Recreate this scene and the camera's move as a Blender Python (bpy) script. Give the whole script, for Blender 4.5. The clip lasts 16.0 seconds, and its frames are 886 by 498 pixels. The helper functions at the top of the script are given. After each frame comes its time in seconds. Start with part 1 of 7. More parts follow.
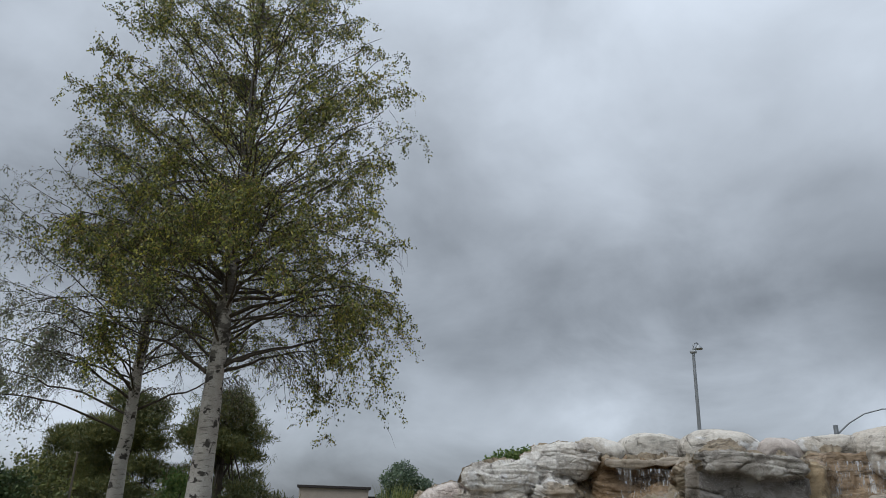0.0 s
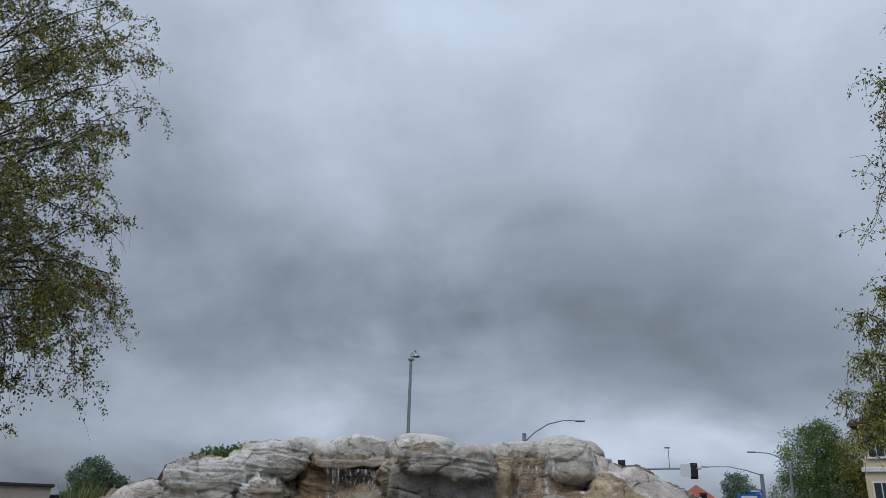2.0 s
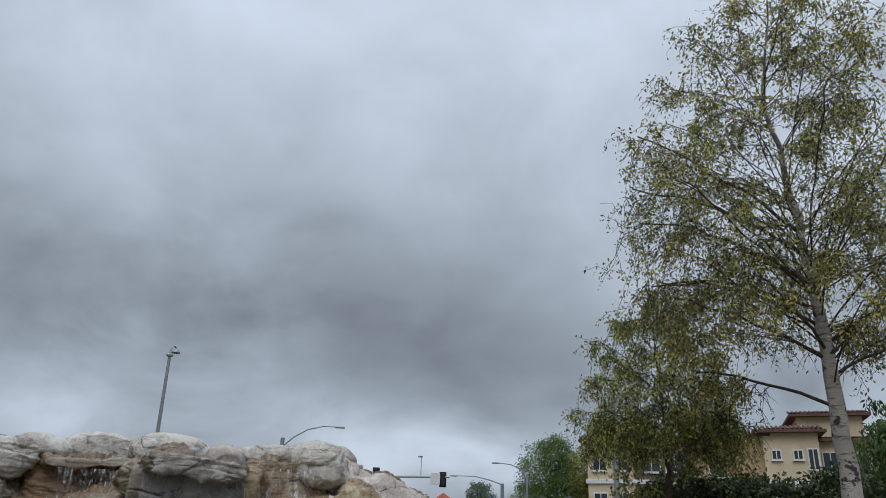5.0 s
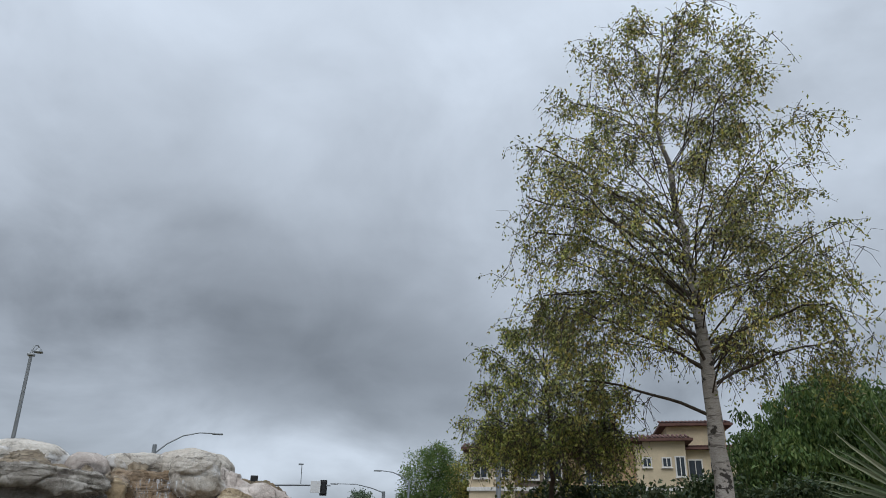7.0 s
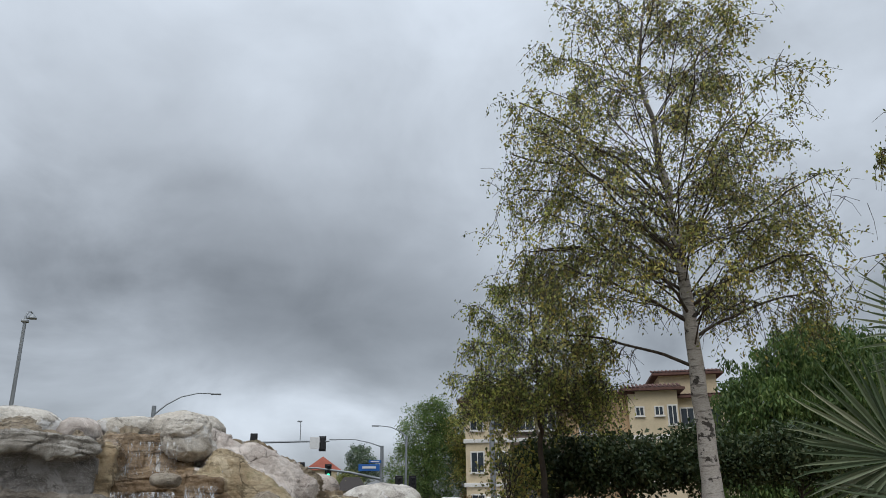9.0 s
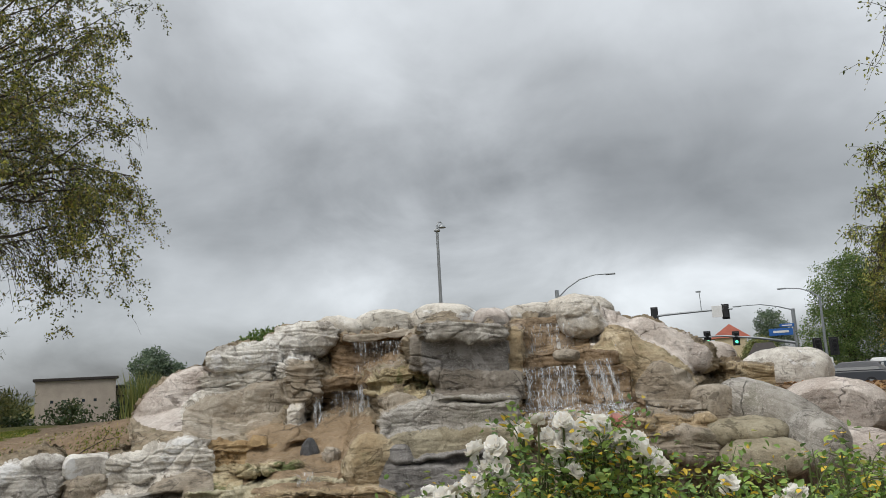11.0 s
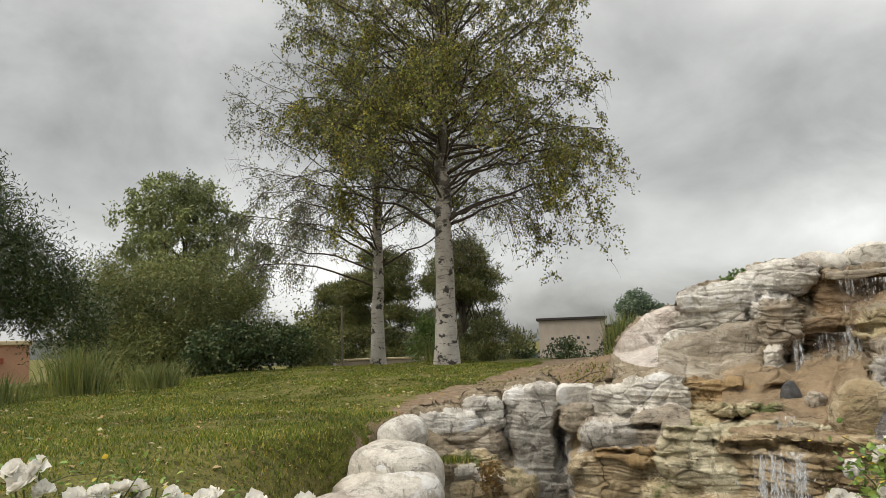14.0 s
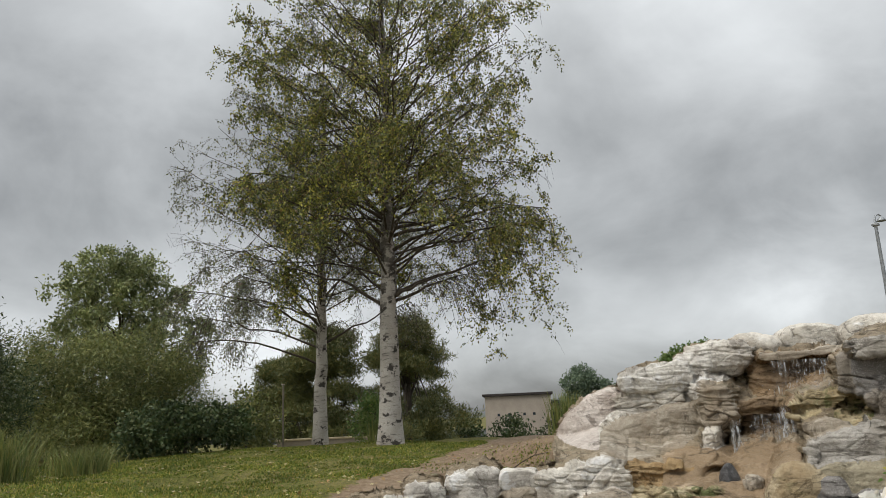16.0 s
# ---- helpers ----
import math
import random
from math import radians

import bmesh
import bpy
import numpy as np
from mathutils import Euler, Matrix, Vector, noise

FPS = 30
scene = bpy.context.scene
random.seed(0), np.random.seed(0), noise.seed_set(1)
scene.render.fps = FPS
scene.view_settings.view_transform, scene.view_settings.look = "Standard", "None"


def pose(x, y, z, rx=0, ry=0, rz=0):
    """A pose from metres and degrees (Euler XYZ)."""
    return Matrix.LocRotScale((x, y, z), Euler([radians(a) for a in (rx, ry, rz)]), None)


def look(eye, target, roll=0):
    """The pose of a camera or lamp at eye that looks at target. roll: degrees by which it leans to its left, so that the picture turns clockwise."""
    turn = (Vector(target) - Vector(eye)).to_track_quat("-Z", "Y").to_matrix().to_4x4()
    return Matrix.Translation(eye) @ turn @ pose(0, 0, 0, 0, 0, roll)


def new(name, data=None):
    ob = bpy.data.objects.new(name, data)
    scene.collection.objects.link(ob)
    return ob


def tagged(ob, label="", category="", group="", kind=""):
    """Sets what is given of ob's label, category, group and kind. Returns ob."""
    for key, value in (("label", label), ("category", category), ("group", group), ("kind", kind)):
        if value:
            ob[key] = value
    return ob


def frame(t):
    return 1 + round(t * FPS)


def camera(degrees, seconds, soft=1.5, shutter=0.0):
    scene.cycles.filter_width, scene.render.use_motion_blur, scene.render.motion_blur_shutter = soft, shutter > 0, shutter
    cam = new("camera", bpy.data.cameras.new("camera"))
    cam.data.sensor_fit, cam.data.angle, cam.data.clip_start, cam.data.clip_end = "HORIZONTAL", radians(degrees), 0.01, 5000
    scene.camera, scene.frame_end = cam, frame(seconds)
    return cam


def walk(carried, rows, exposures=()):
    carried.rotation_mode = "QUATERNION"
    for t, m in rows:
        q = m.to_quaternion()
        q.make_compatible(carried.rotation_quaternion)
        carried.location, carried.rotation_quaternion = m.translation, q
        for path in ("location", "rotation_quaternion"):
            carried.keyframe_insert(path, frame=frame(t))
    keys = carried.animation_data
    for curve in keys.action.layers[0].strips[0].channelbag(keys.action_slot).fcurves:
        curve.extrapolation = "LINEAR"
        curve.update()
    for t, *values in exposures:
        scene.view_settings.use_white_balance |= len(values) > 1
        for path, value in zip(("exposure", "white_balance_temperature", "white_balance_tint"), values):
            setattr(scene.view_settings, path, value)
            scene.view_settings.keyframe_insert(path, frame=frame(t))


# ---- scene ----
import itertools
cam = camera(61.23, 16.0, soft=0.8)
# seconds, eye, yaw to the left of +y, pitch up, roll, in metres and degrees
ROWS = [
    (0, -0.162, 0.136, 1.597, 33.70, 19.42, 1.85),
    (0.5, -0.160, 0.178, 1.588, 28.32, 20.09, 2.01),
    (1, -0.154, 0.163, 1.594, 22.46, 20.31, 1.93),
    (1.5, -0.143, 0.119, 1.590, 16.97, 20.20, 1.80),
    (2, -0.147, 0.107, 1.592, 12.53, 20.00, 1.62),
    (2.5, -0.135, 0.083, 1.586, 8.77, 19.97, 1.49),
    (3, -0.148, 0.100, 1.591, 5.71, 20.07, 1.67),
    (3.5, -0.151, 0.094, 1.591, 2.90, 20.28, 1.74),
    (4, -0.131, 0.055, 1.583, 0.18, 20.57, 1.78),
    (4.5, -0.096, -0.044, 1.568, -2.61, 20.77, 1.64),
    (6.8, -0.121, 0.220, 1.598, -13.43, 21.56, 1.06),
    (7, -0.113, 0.231, 1.602, -14.23, 21.62, 0.72),
    (7.5, -0.114, 0.225, 1.605, -16.10, 21.46, 0.11),
    (8, -0.099, 0.227, 1.608, -17.60, 21.01, -0.36),
    (8.2, -0.096, 0.220, 1.615, -17.90, 20.69, -0.56),
    (10.3, 0.119, -0.060, 1.620, 1.90, 12.48, -2.28),
    (10.5, 0.111, -0.092, 1.615, 5.53, 11.66, -2.56),
    (11, 0.132, -0.103, 1.603, 14.82, 9.98, -3.20),
    (11.5, 0.180, -0.084, 1.599, 24.31, 8.97, -3.44),
    (12, 0.201, -0.058, 1.589, 33.37, 8.06, -3.56),
    (12.5, 0.222, -0.072, 1.586, 41.48, 7.10, -3.69),
    (13, 0.204, -0.062, 1.573, 47.57, 6.31, -3.74),
    (13.5, 0.224, -0.088, 1.557, 51.07, 6.04, -3.23),
    (14, 0.275, -0.117, 1.587, 50.65, 7.18, -2.05),
    (14.5, 0.282, -0.104, 1.641, 48.05, 9.28, -1.43),
    (15, 0.285, -0.110, 1.649, 45.97, 11.07, -1.48),
    (15.5, 0.302, -0.119, 1.645, 45.00, 12.30, -1.93),
    (16, 0.319, -0.102, 1.652, 46.29, 12.67, -2.50),
]


def aim(x, y, z, yaw, pitch, roll):
    a, b = radians(yaw), radians(pitch)
    eye = Vector((x, y, z))
    return look(eye, eye + 2 * Vector((-math.sin(a) * math.cos(b), math.cos(a) * math.cos(b), math.sin(b))), roll)


walk(cam, [(r[0], aim(*r[1:])) for r in ROWS], exposures=[
    (0, 0.03, 6150, 10), (0.5, -0.07, 6000, 10), (1.5, -0.2, 5820, 10), (3, -0.14, 5850, 10), (4.5, -0.12, 5940, 10), (7, -0.02, 6050, 10), (8.2, 0.0, 6050, 10), (10.3, 0.25, 6650, 10), (11, 0.34, 6700, 10), (12.2, 0.5, 7100, 10), (13.3, 0.64, 7350, 10), (14.0, 0.62, 7300, 10), (14.5, 0.55, 7150, 10), (16, 0.42, 6900, 10)])

# ---- sky and light: overcast, soft light from high above ----
world = bpy.data.worlds.new("overcast_sky")
scene.world = world
world.use_nodes = True
wn, wl = world.node_tree.nodes, world.node_tree.links
wn.clear()


def wnode(kind, **sets):
    n = wn.new(kind)
    for k, v in sets.items():
        if k in n.inputs:
            n.inputs[k].default_value = v
    return n


SUN_EL, SUN_AZ = 55.0, 200.0
w_out = wn.new("ShaderNodeOutputWorld")
w_bg = wn.new("ShaderNodeBackground")
w_tc = wn.new("ShaderNodeTexCoord")
w_sep = wn.new("ShaderNodeSeparateXYZ")
wl.new(w_tc.outputs["Generated"], w_sep.inputs[0])
# clouds seen as a flat deck: they crowd together towards the horizon
w_up = wn.new("ShaderNodeMath")
w_up.operation = "MAXIMUM"
w_up.inputs[1].default_value = 0.0
wl.new(w_sep.outputs["Z"], w_up.inputs[0])
w_den = wn.new("ShaderNodeMath")
w_den.operation = "ADD"
w_den.inputs[1].default_value = 0.5
wl.new(w_up.outputs[0], w_den.inputs[0])
w_px = wn.new("ShaderNodeVectorMath")
w_px.operation = "DIVIDE"
w_cmb = wn.new("ShaderNodeCombineXYZ")
for k in "XYZ":
    wl.new(w_den.outputs[0], w_cmb.inputs[k])
wl.new(w_tc.outputs["Generated"], w_px.inputs[0])
wl.new(w_cmb.outputs[0], w_px.inputs[1])
w_n1 = wnode("ShaderNodeTexNoise", Scale=0.95, Detail=4.0, Roughness=0.5, Distortion=0.3)
w_n2 = wnode("ShaderNodeTexNoise", Scale=2.6, Detail=6.0, Roughness=0.55, Distortion=0.4)
wl.new(w_px.outputs[0], w_n1.inputs["Vector"])
wl.new(w_px.outputs[0], w_n2.inputs["Vector"])
w_mixn = wn.new("ShaderNodeMix")
w_mixn.inputs[0].default_value = 0.35
wl.new(w_n1.outputs["Fac"], w_mixn.inputs[2])
wl.new(w_n2.outputs["Fac"], w_mixn.inputs[3])
w_con = wnode("ShaderNodeMapRange")
w_con.inputs[1].default_value, w_con.inputs[2].default_value = 0.34, 0.66
w_con.inputs[3].default_value, w_con.inputs[4].default_value = -0.22, 0.22
wl.new(w_mixn.outputs[0], w_con.inputs[0])
# brightness of the cloud deck by height over the horizon
w_ramp = wn.new("ShaderNodeValToRGB")
w_ramp.color_ramp.interpolation = "B_SPLINE"
RAMP = [(0.0, 0.26), (0.05, 0.38), (0.105, 0.52), (0.18, 0.33), (0.29, 0.27), (0.43, 0.46), (0.60, 0.61), (1.0, 1.15)]
els = w_ramp.color_ramp.elements
for k, (at, v) in enumerate(RAMP):
    e = els[k] if k < 2 else els.new(at)
    e.position, e.color = at, (v, v, v, 1)
for k, (at, v) in enumerate(RAMP):
    els[k].position, els[k].color = at, (v, v, v, 1)
wl.new(w_up.outputs[0], w_ramp.inputs[0])
w_add = wn.new("ShaderNodeMath")
w_add.operation = "ADD"
wl.new(w_ramp.outputs[0], w_add.inputs[0])
wl.new(w_con.outputs[0], w_add.inputs[1])
# small billows
w_fl = wn.new("ShaderNodeVectorMath")
w_fl.operation = "MULTIPLY"
w_fl.inputs[1].default_value = (1.0, 1.0, 1.25)
wl.new(w_tc.outputs["Generated"], w_fl.inputs[0])
w_n3 = wnode("ShaderNodeTexNoise", Scale=5.0, Detail=7.0, Roughness=0.52, Distortion=0.35)
wl.new(w_fl.outputs[0], w_n3.inputs["Vector"])
w_bil = wnode("ShaderNodeMapRange")
for q, val in zip((1, 2, 3, 4), (0.3, 0.7, -0.055, 0.055)):
    w_bil.inputs[q].default_value = val
wl.new(w_n3.outputs["Fac"], w_bil.inputs[0])
w_add3 = wn.new("ShaderNodeMath")
w_add3.operation = "ADD"
wl.new(w_add.outputs[0], w_add3.inputs[0])
wl.new(w_bil.outputs[0], w_add3.inputs[1])
# thinner, brighter breaks in the cloud: bearing, height, half width, flatness, brightness
w_last = w_add3.outputs[0]
for bear, el, half, flat, amount in [(8.0, 10.5, 10.0, 1.4, -0.14), (2.0, 15.5, 11.0, 1.7, -0.03), (8.0, 32.0, 22.0, 1.0, -0.08), (-9.0, 31.0, 9.0, 1.0, -0.05), (-26.0, 31.0, 10.0, 1.0, 0.07), (5.5, 7.0, 5.0, 1.4, 0.15), (12.0, 4.5, 5.0, 1.8, 0.12), (1.0, 5.5, 9.0, 2.2, 0.15), (-18.0, 10.5, 8.0, 1.6, 0.09), (-58.0, 10.0, 12.0, 1.5, 0.10), (-24.0, 6.0, 8.0, 2.5, 0.07), (9.0, 5.0, 5.0, 1.5, 0.1), (-14.0, 17.0, 11.0, 1.4, 0.07), (4.0, 16.0, 13.0, 1.7, -0.05), (-35.0, 22.0, 18.0, 1.5, -0.06), (50.0, 28.0, 32.0, 1.0, 0.12)]:
    w_sub = wn.new("ShaderNodeVectorMath")
    w_sub.operation = "SUBTRACT"
    w_sub.inputs[1].default_value = (math.sin(radians(bear)) * math.cos(radians(el)), math.cos(radians(bear)) * math.cos(radians(el)), math.sin(radians(el)))
    wl.new(w_tc.outputs["Generated"], w_sub.inputs[0])
    w_mul = wn.new("ShaderNodeVectorMath")
    w_mul.operation = "MULTIPLY"
    w_mul.inputs[1].default_value = (1, 1, flat)
    wl.new(w_sub.outputs[0], w_mul.inputs[0])
    w_len = wn.new("ShaderNodeVectorMath")
    w_len.operation = "LENGTH"
    wl.new(w_mul.outputs[0], w_len.inputs[0])
    w_wob = wn.new("ShaderNodeMath")
    w_wob.operation = "MULTIPLY_ADD"
    w_wob.inputs[1].default_value = -1.3 * radians(half)
    wl.new(w_n2.outputs["Fac"], w_wob.inputs[0])
    wl.new(w_len.outputs["Value"], w_wob.inputs[2])
    w_mr = wnode("ShaderNodeMapRange")
    w_mr.interpolation_type = "SMOOTHSTEP"
    for q, val in zip((1, 2, 3, 4), (-0.65 * radians(half), 0.45 * radians(half), amount, 0.0)):
        w_mr.inputs[q].default_value = val
    wl.new(w_wob.outputs[0], w_mr.inputs[0])
    w_sum = wn.new("ShaderNodeMath")
    w_sum.operation = "ADD"
    wl.new(w_last, w_sum.inputs[0])
    wl.new(w_mr.outputs[0], w_sum.inputs[1])
    w_last = w_sum.outputs[0]
w_tint = wn.new("ShaderNodeVectorMath")
w_tint.operation = "SCALE"
w_tint.inputs[0].default_value = (0.93, 1.0, 1.075)
wl.new(w_last, w_tint.inputs["Scale"])
w_sky = wn.new("ShaderNodeTexSky")
w_sky.sky_type, w_sky.sun_disc = "NISHITA", False
w_sky.sun_elevation, w_sky.sun_rotation = radians(SUN_EL), radians(SUN_AZ)
w_mix = wn.new("ShaderNodeMix")
w_mix.data_type = "RGBA"
w_mix.inputs[0].default_value = 0.06
wl.new(w_tint.outputs[0], w_mix.inputs[6])
w_skys = wn.new("ShaderNodeVectorMath")
w_skys.operation = "SCALE"
w_skys.inputs["Scale"].default_value = 0.1
wl.new(w_sky.outputs[0], w_skys.inputs[0])
wl.new(w_skys.outputs[0], w_mix.inputs[7])
wl.new(w_mix.outputs[2], w_bg.inputs["Color"])
w_bg.inputs["Strength"].default_value = 1.0
wl.new(w_bg.outputs[0], w_out.inputs[0])

sun = new("sun", bpy.data.lights.new("sun", "SUN"))
sun.data.energy, sun.data.angle, sun.data.color = 1.5, radians(50), (1.0, 0.97, 0.92)
_a, _e = radians(SUN_AZ), radians(SUN_EL)
sun.matrix_world = look((0, 0, 0), (-math.sin(_a) * math.cos(_e), -math.cos(_a) * math.cos(_e), -math.sin(_e)))
sun.location = (0, 0, 60)


# ---- numpy noise and mesh tools ----
def _hash(ix, iy, iz, seed):
    h = (ix * 374761393 + iy * 668265263 + iz * 2147483647 + seed * 974634777) & 0xFFFFFFFF
    h = ((h ^ (h >> 13)) * 1274126177) & 0xFFFFFFFF
    return ((h ^ (h >> 16)) & 0xFFFF) / 32767.5 - 1.0


def vnoise(p, seed=0):
    """Smooth noise, about -1 to 1, at rows of points."""
    i = np.floor(p).astype(np.int64)
    f = p - i
    u = f * f * f * (f * (f * 6 - 15) + 10)
    out = np.zeros(len(p))
    for dx in (0, 1):
        for dy in (0, 1):
            for dz in (0, 1):
                w = (u[:, 0] if dx else 1 - u[:, 0]) * (u[:, 1] if dy else 1 - u[:, 1]) * (u[:, 2] if dz else 1 - u[:, 2])
                out += w * _hash(i[:, 0] + dx, i[:, 1] + dy, i[:, 2] + dz, seed)
    return out


def fbm(p, seed=0, octaves=4, gain=0.5):
    out, a = np.zeros(len(p)), 1.0
    for k in range(octaves):
        out += a * vnoise(p * 2.03 ** k, seed + 17 * k)
        a *= gain
    return out


def sstep(a, b, x):
    t = np.clip((x - a) / (b - a), 0, 1)
    return t * t * (3 - 2 * t)


def mesh_of(name, verts, faces, mat=None, smooth=False):
    me = bpy.data.meshes.new(name)
    verts = np.asarray(verts, dtype=np.float32)
    if isinstance(faces, np.ndarray):
        n, k = faces.shape
        me.vertices.add(len(verts))
        me.vertices.foreach_set("co", verts.ravel())
        me.loops.add(n * k)
        me.loops.foreach_set("vertex_index", faces.astype(np.int32).ravel())
        me.polygons.add(n)
        me.polygons.foreach_set("loop_start", np.arange(0, n * k, k, dtype=np.int32))
        me.update(calc_edges=True)
    else:
        me.from_pydata(verts.tolist(), [], faces)
    if smooth:
        me.polygons.foreach_set("use_smooth", np.ones(len(me.polygons), dtype=bool))
    if mat:
        me.materials.append(mat)
    return me


def thing(name, label, category, at=(0, 0, 0), group="", kind="", rz=0.0):
    ob = new(name)
    ob.matrix_world = pose(*at, 0, 0, rz)
    return tagged(ob, label, category, group, kind)


def put(name, me, parent=None, at=None, rot=(0, 0, 0), label=""):
    """Links a mesh as one object under a thing; at is in the thing's own space."""
    ob = new(name, me)
    if parent is not None:
        ob.parent = parent
    if at is not None:
        ob.matrix_basis = pose(*at, *rot)
    if label:
        ob["label"] = label
    return ob


def part(name, bm, mat, parent, label="", smooth=False):
    me = bpy.data.meshes.new(name)
    bm.normal_update()
    bm.to_mesh(me)
    bm.free()
    me.materials.append(mat)
    if smooth:
        me.polygons.foreach_set("use_smooth", np.ones(len(me.polygons), dtype=bool))
    return put(name, me, parent, label=label)


def box_bm(sx, sy, sz, at=(0, 0, 0), bevel=0.0, m=None, bm=None):
    """A box with bevelled edges, added to bm."""
    one = bmesh.new()
    bmesh.ops.create_cube(one, size=1.0, matrix=Matrix.Diagonal((sx, sy, sz, 1)))
    if bevel:
        bmesh.ops.bevel(one, geom=list(one.edges), offset=bevel, segments=2, affect="EDGES", profile=0.6)
    bmesh.ops.transform(one, matrix=(m or Matrix.Identity(4)) @ Matrix.Translation(at), verts=one.verts)
    if bm is None:
        return one
    me = bpy.data.meshes.new("tmp")
    one.to_mesh(me)
    bm.from_mesh(me)
    bpy.data.meshes.remove(me)
    one.free()
    return bm


def tubes(lines, sides=6):
    """Verts and faces of tubes along polylines: lines of (points, radii)."""
    V, F, base = [], [], 0
    ang = np.arange(sides) * 2 * np.pi / sides
    ca, sa = np.cos(ang), np.sin(ang)
    for pts, rad in lines:
        pts = np.asarray(pts, float)
        n = len(pts)
        rad = np.broadcast_to(rad, (n,))
        tan = np.gradient(pts, axis=0)
        tan /= np.linalg.norm(tan, axis=1, keepdims=True) + 1e-9
        ref = np.array([0.0, 0, 1]) if abs(tan[0, 2]) < 0.9 else np.array([1.0, 0, 0])
        s = np.cross(tan, ref)
        s /= np.linalg.norm(s, axis=1, keepdims=True) + 1e-9
        t = np.cross(s, tan)
        ring = pts[:, None] + rad[:, None, None] * (ca[None, :, None] * s[:, None] + sa[None, :, None] * t[:, None])
        V.append(ring.reshape(-1, 3))
        k, j = np.meshgrid(np.arange(n - 1), np.arange(sides), indexing="ij")
        a = base + k * sides + j
        b = base + k * sides + (j + 1) % sides
        F.append(np.stack([a, b, b + sides, a + sides], -1).reshape(-1, 4))
        base += n * sides
    return np.concatenate(V), np.concatenate(F)


# ---- materials ----
def material(name, build, rough=0.7, spec=0.35):
    m = bpy.data.materials.new(name)
    m.use_nodes = True
    t = m.node_tree
    b = t.nodes["Principled BSDF"]
    b.inputs["Roughness"].default_value = rough
    b.inputs["Specular IOR Level"].default_value = spec
    build(t, b)
    return m


def node(t, kind, sets=(), **props):
    n = t.nodes.new(kind)
    for k, v in props.items():
        exec_set(n, k, v)
    for k, v in dict(sets).items():
        n.inputs[k].default_value = v
    return n


def exec_set(n, k, v):
    if k == "operation":
        n.operation = v
    elif k == "data_type":
        n.data_type = v
    elif k == "blend_type":
        n.blend_type = v
    elif k == "attribute_name":
        n.attribute_name = v
    elif k == "feature":
        n.feature = v


def noise_tex(t, scale, detail=4.0, rough=0.55, coord="Object", dist=0.0, stretch=None):
    c = node(t, "ShaderNodeTexCoord")
    n = node(t, "ShaderNodeTexNoise", {"Scale": scale, "Detail": detail, "Roughness": rough, "Distortion": dist})
    src = c.outputs[coord]
    if stretch:
        mp = node(t, "ShaderNodeMapping", {"Scale": stretch})
        t.links.new(src, mp.inputs[0])
        src = mp.outputs[0]
    t.links.new(src, n.inputs["Vector"])
    return n.outputs["Fac"]


def ramp(t, src, *stops):
    r = node(t, "ShaderNodeValToRGB")
    e = r.color_ramp.elements
    while len(e) < len(stops):
        e.new(0.5)
    for k, (at, col) in enumerate(stops):
        e[k].position = at
        e[k].color = (*col, 1) if len(col) == 3 else col
    t.links.new(src, r.inputs[0])
    return r.outputs[0]


def mixc(t, fac, a, b, mode="MIX"):
    n = node(t, "ShaderNodeMix", data_type="RGBA", blend_type=mode)
    for k, v in ((0, fac), (6, a), (7, b)):
        if isinstance(v, (int, float)):
            n.inputs[k].default_value = v
        elif isinstance(v, tuple):
            n.inputs[k].default_value = (*v, 1) if len(v) == 3 else v
        else:
            t.links.new(v, n.inputs[k])
    return n.outputs[2]


def bump(t, b, src, strength=0.4, dist=0.02, after=None):
    n = node(t, "ShaderNodeBump", {"Strength": strength, "Distance": dist})
    t.links.new(src, n.inputs["Height"])
    if after is not None:
        t.links.new(after, n.inputs["Normal"])
    t.links.new(n.outputs[0], b.inputs["Normal"])
    return n.outputs[0]


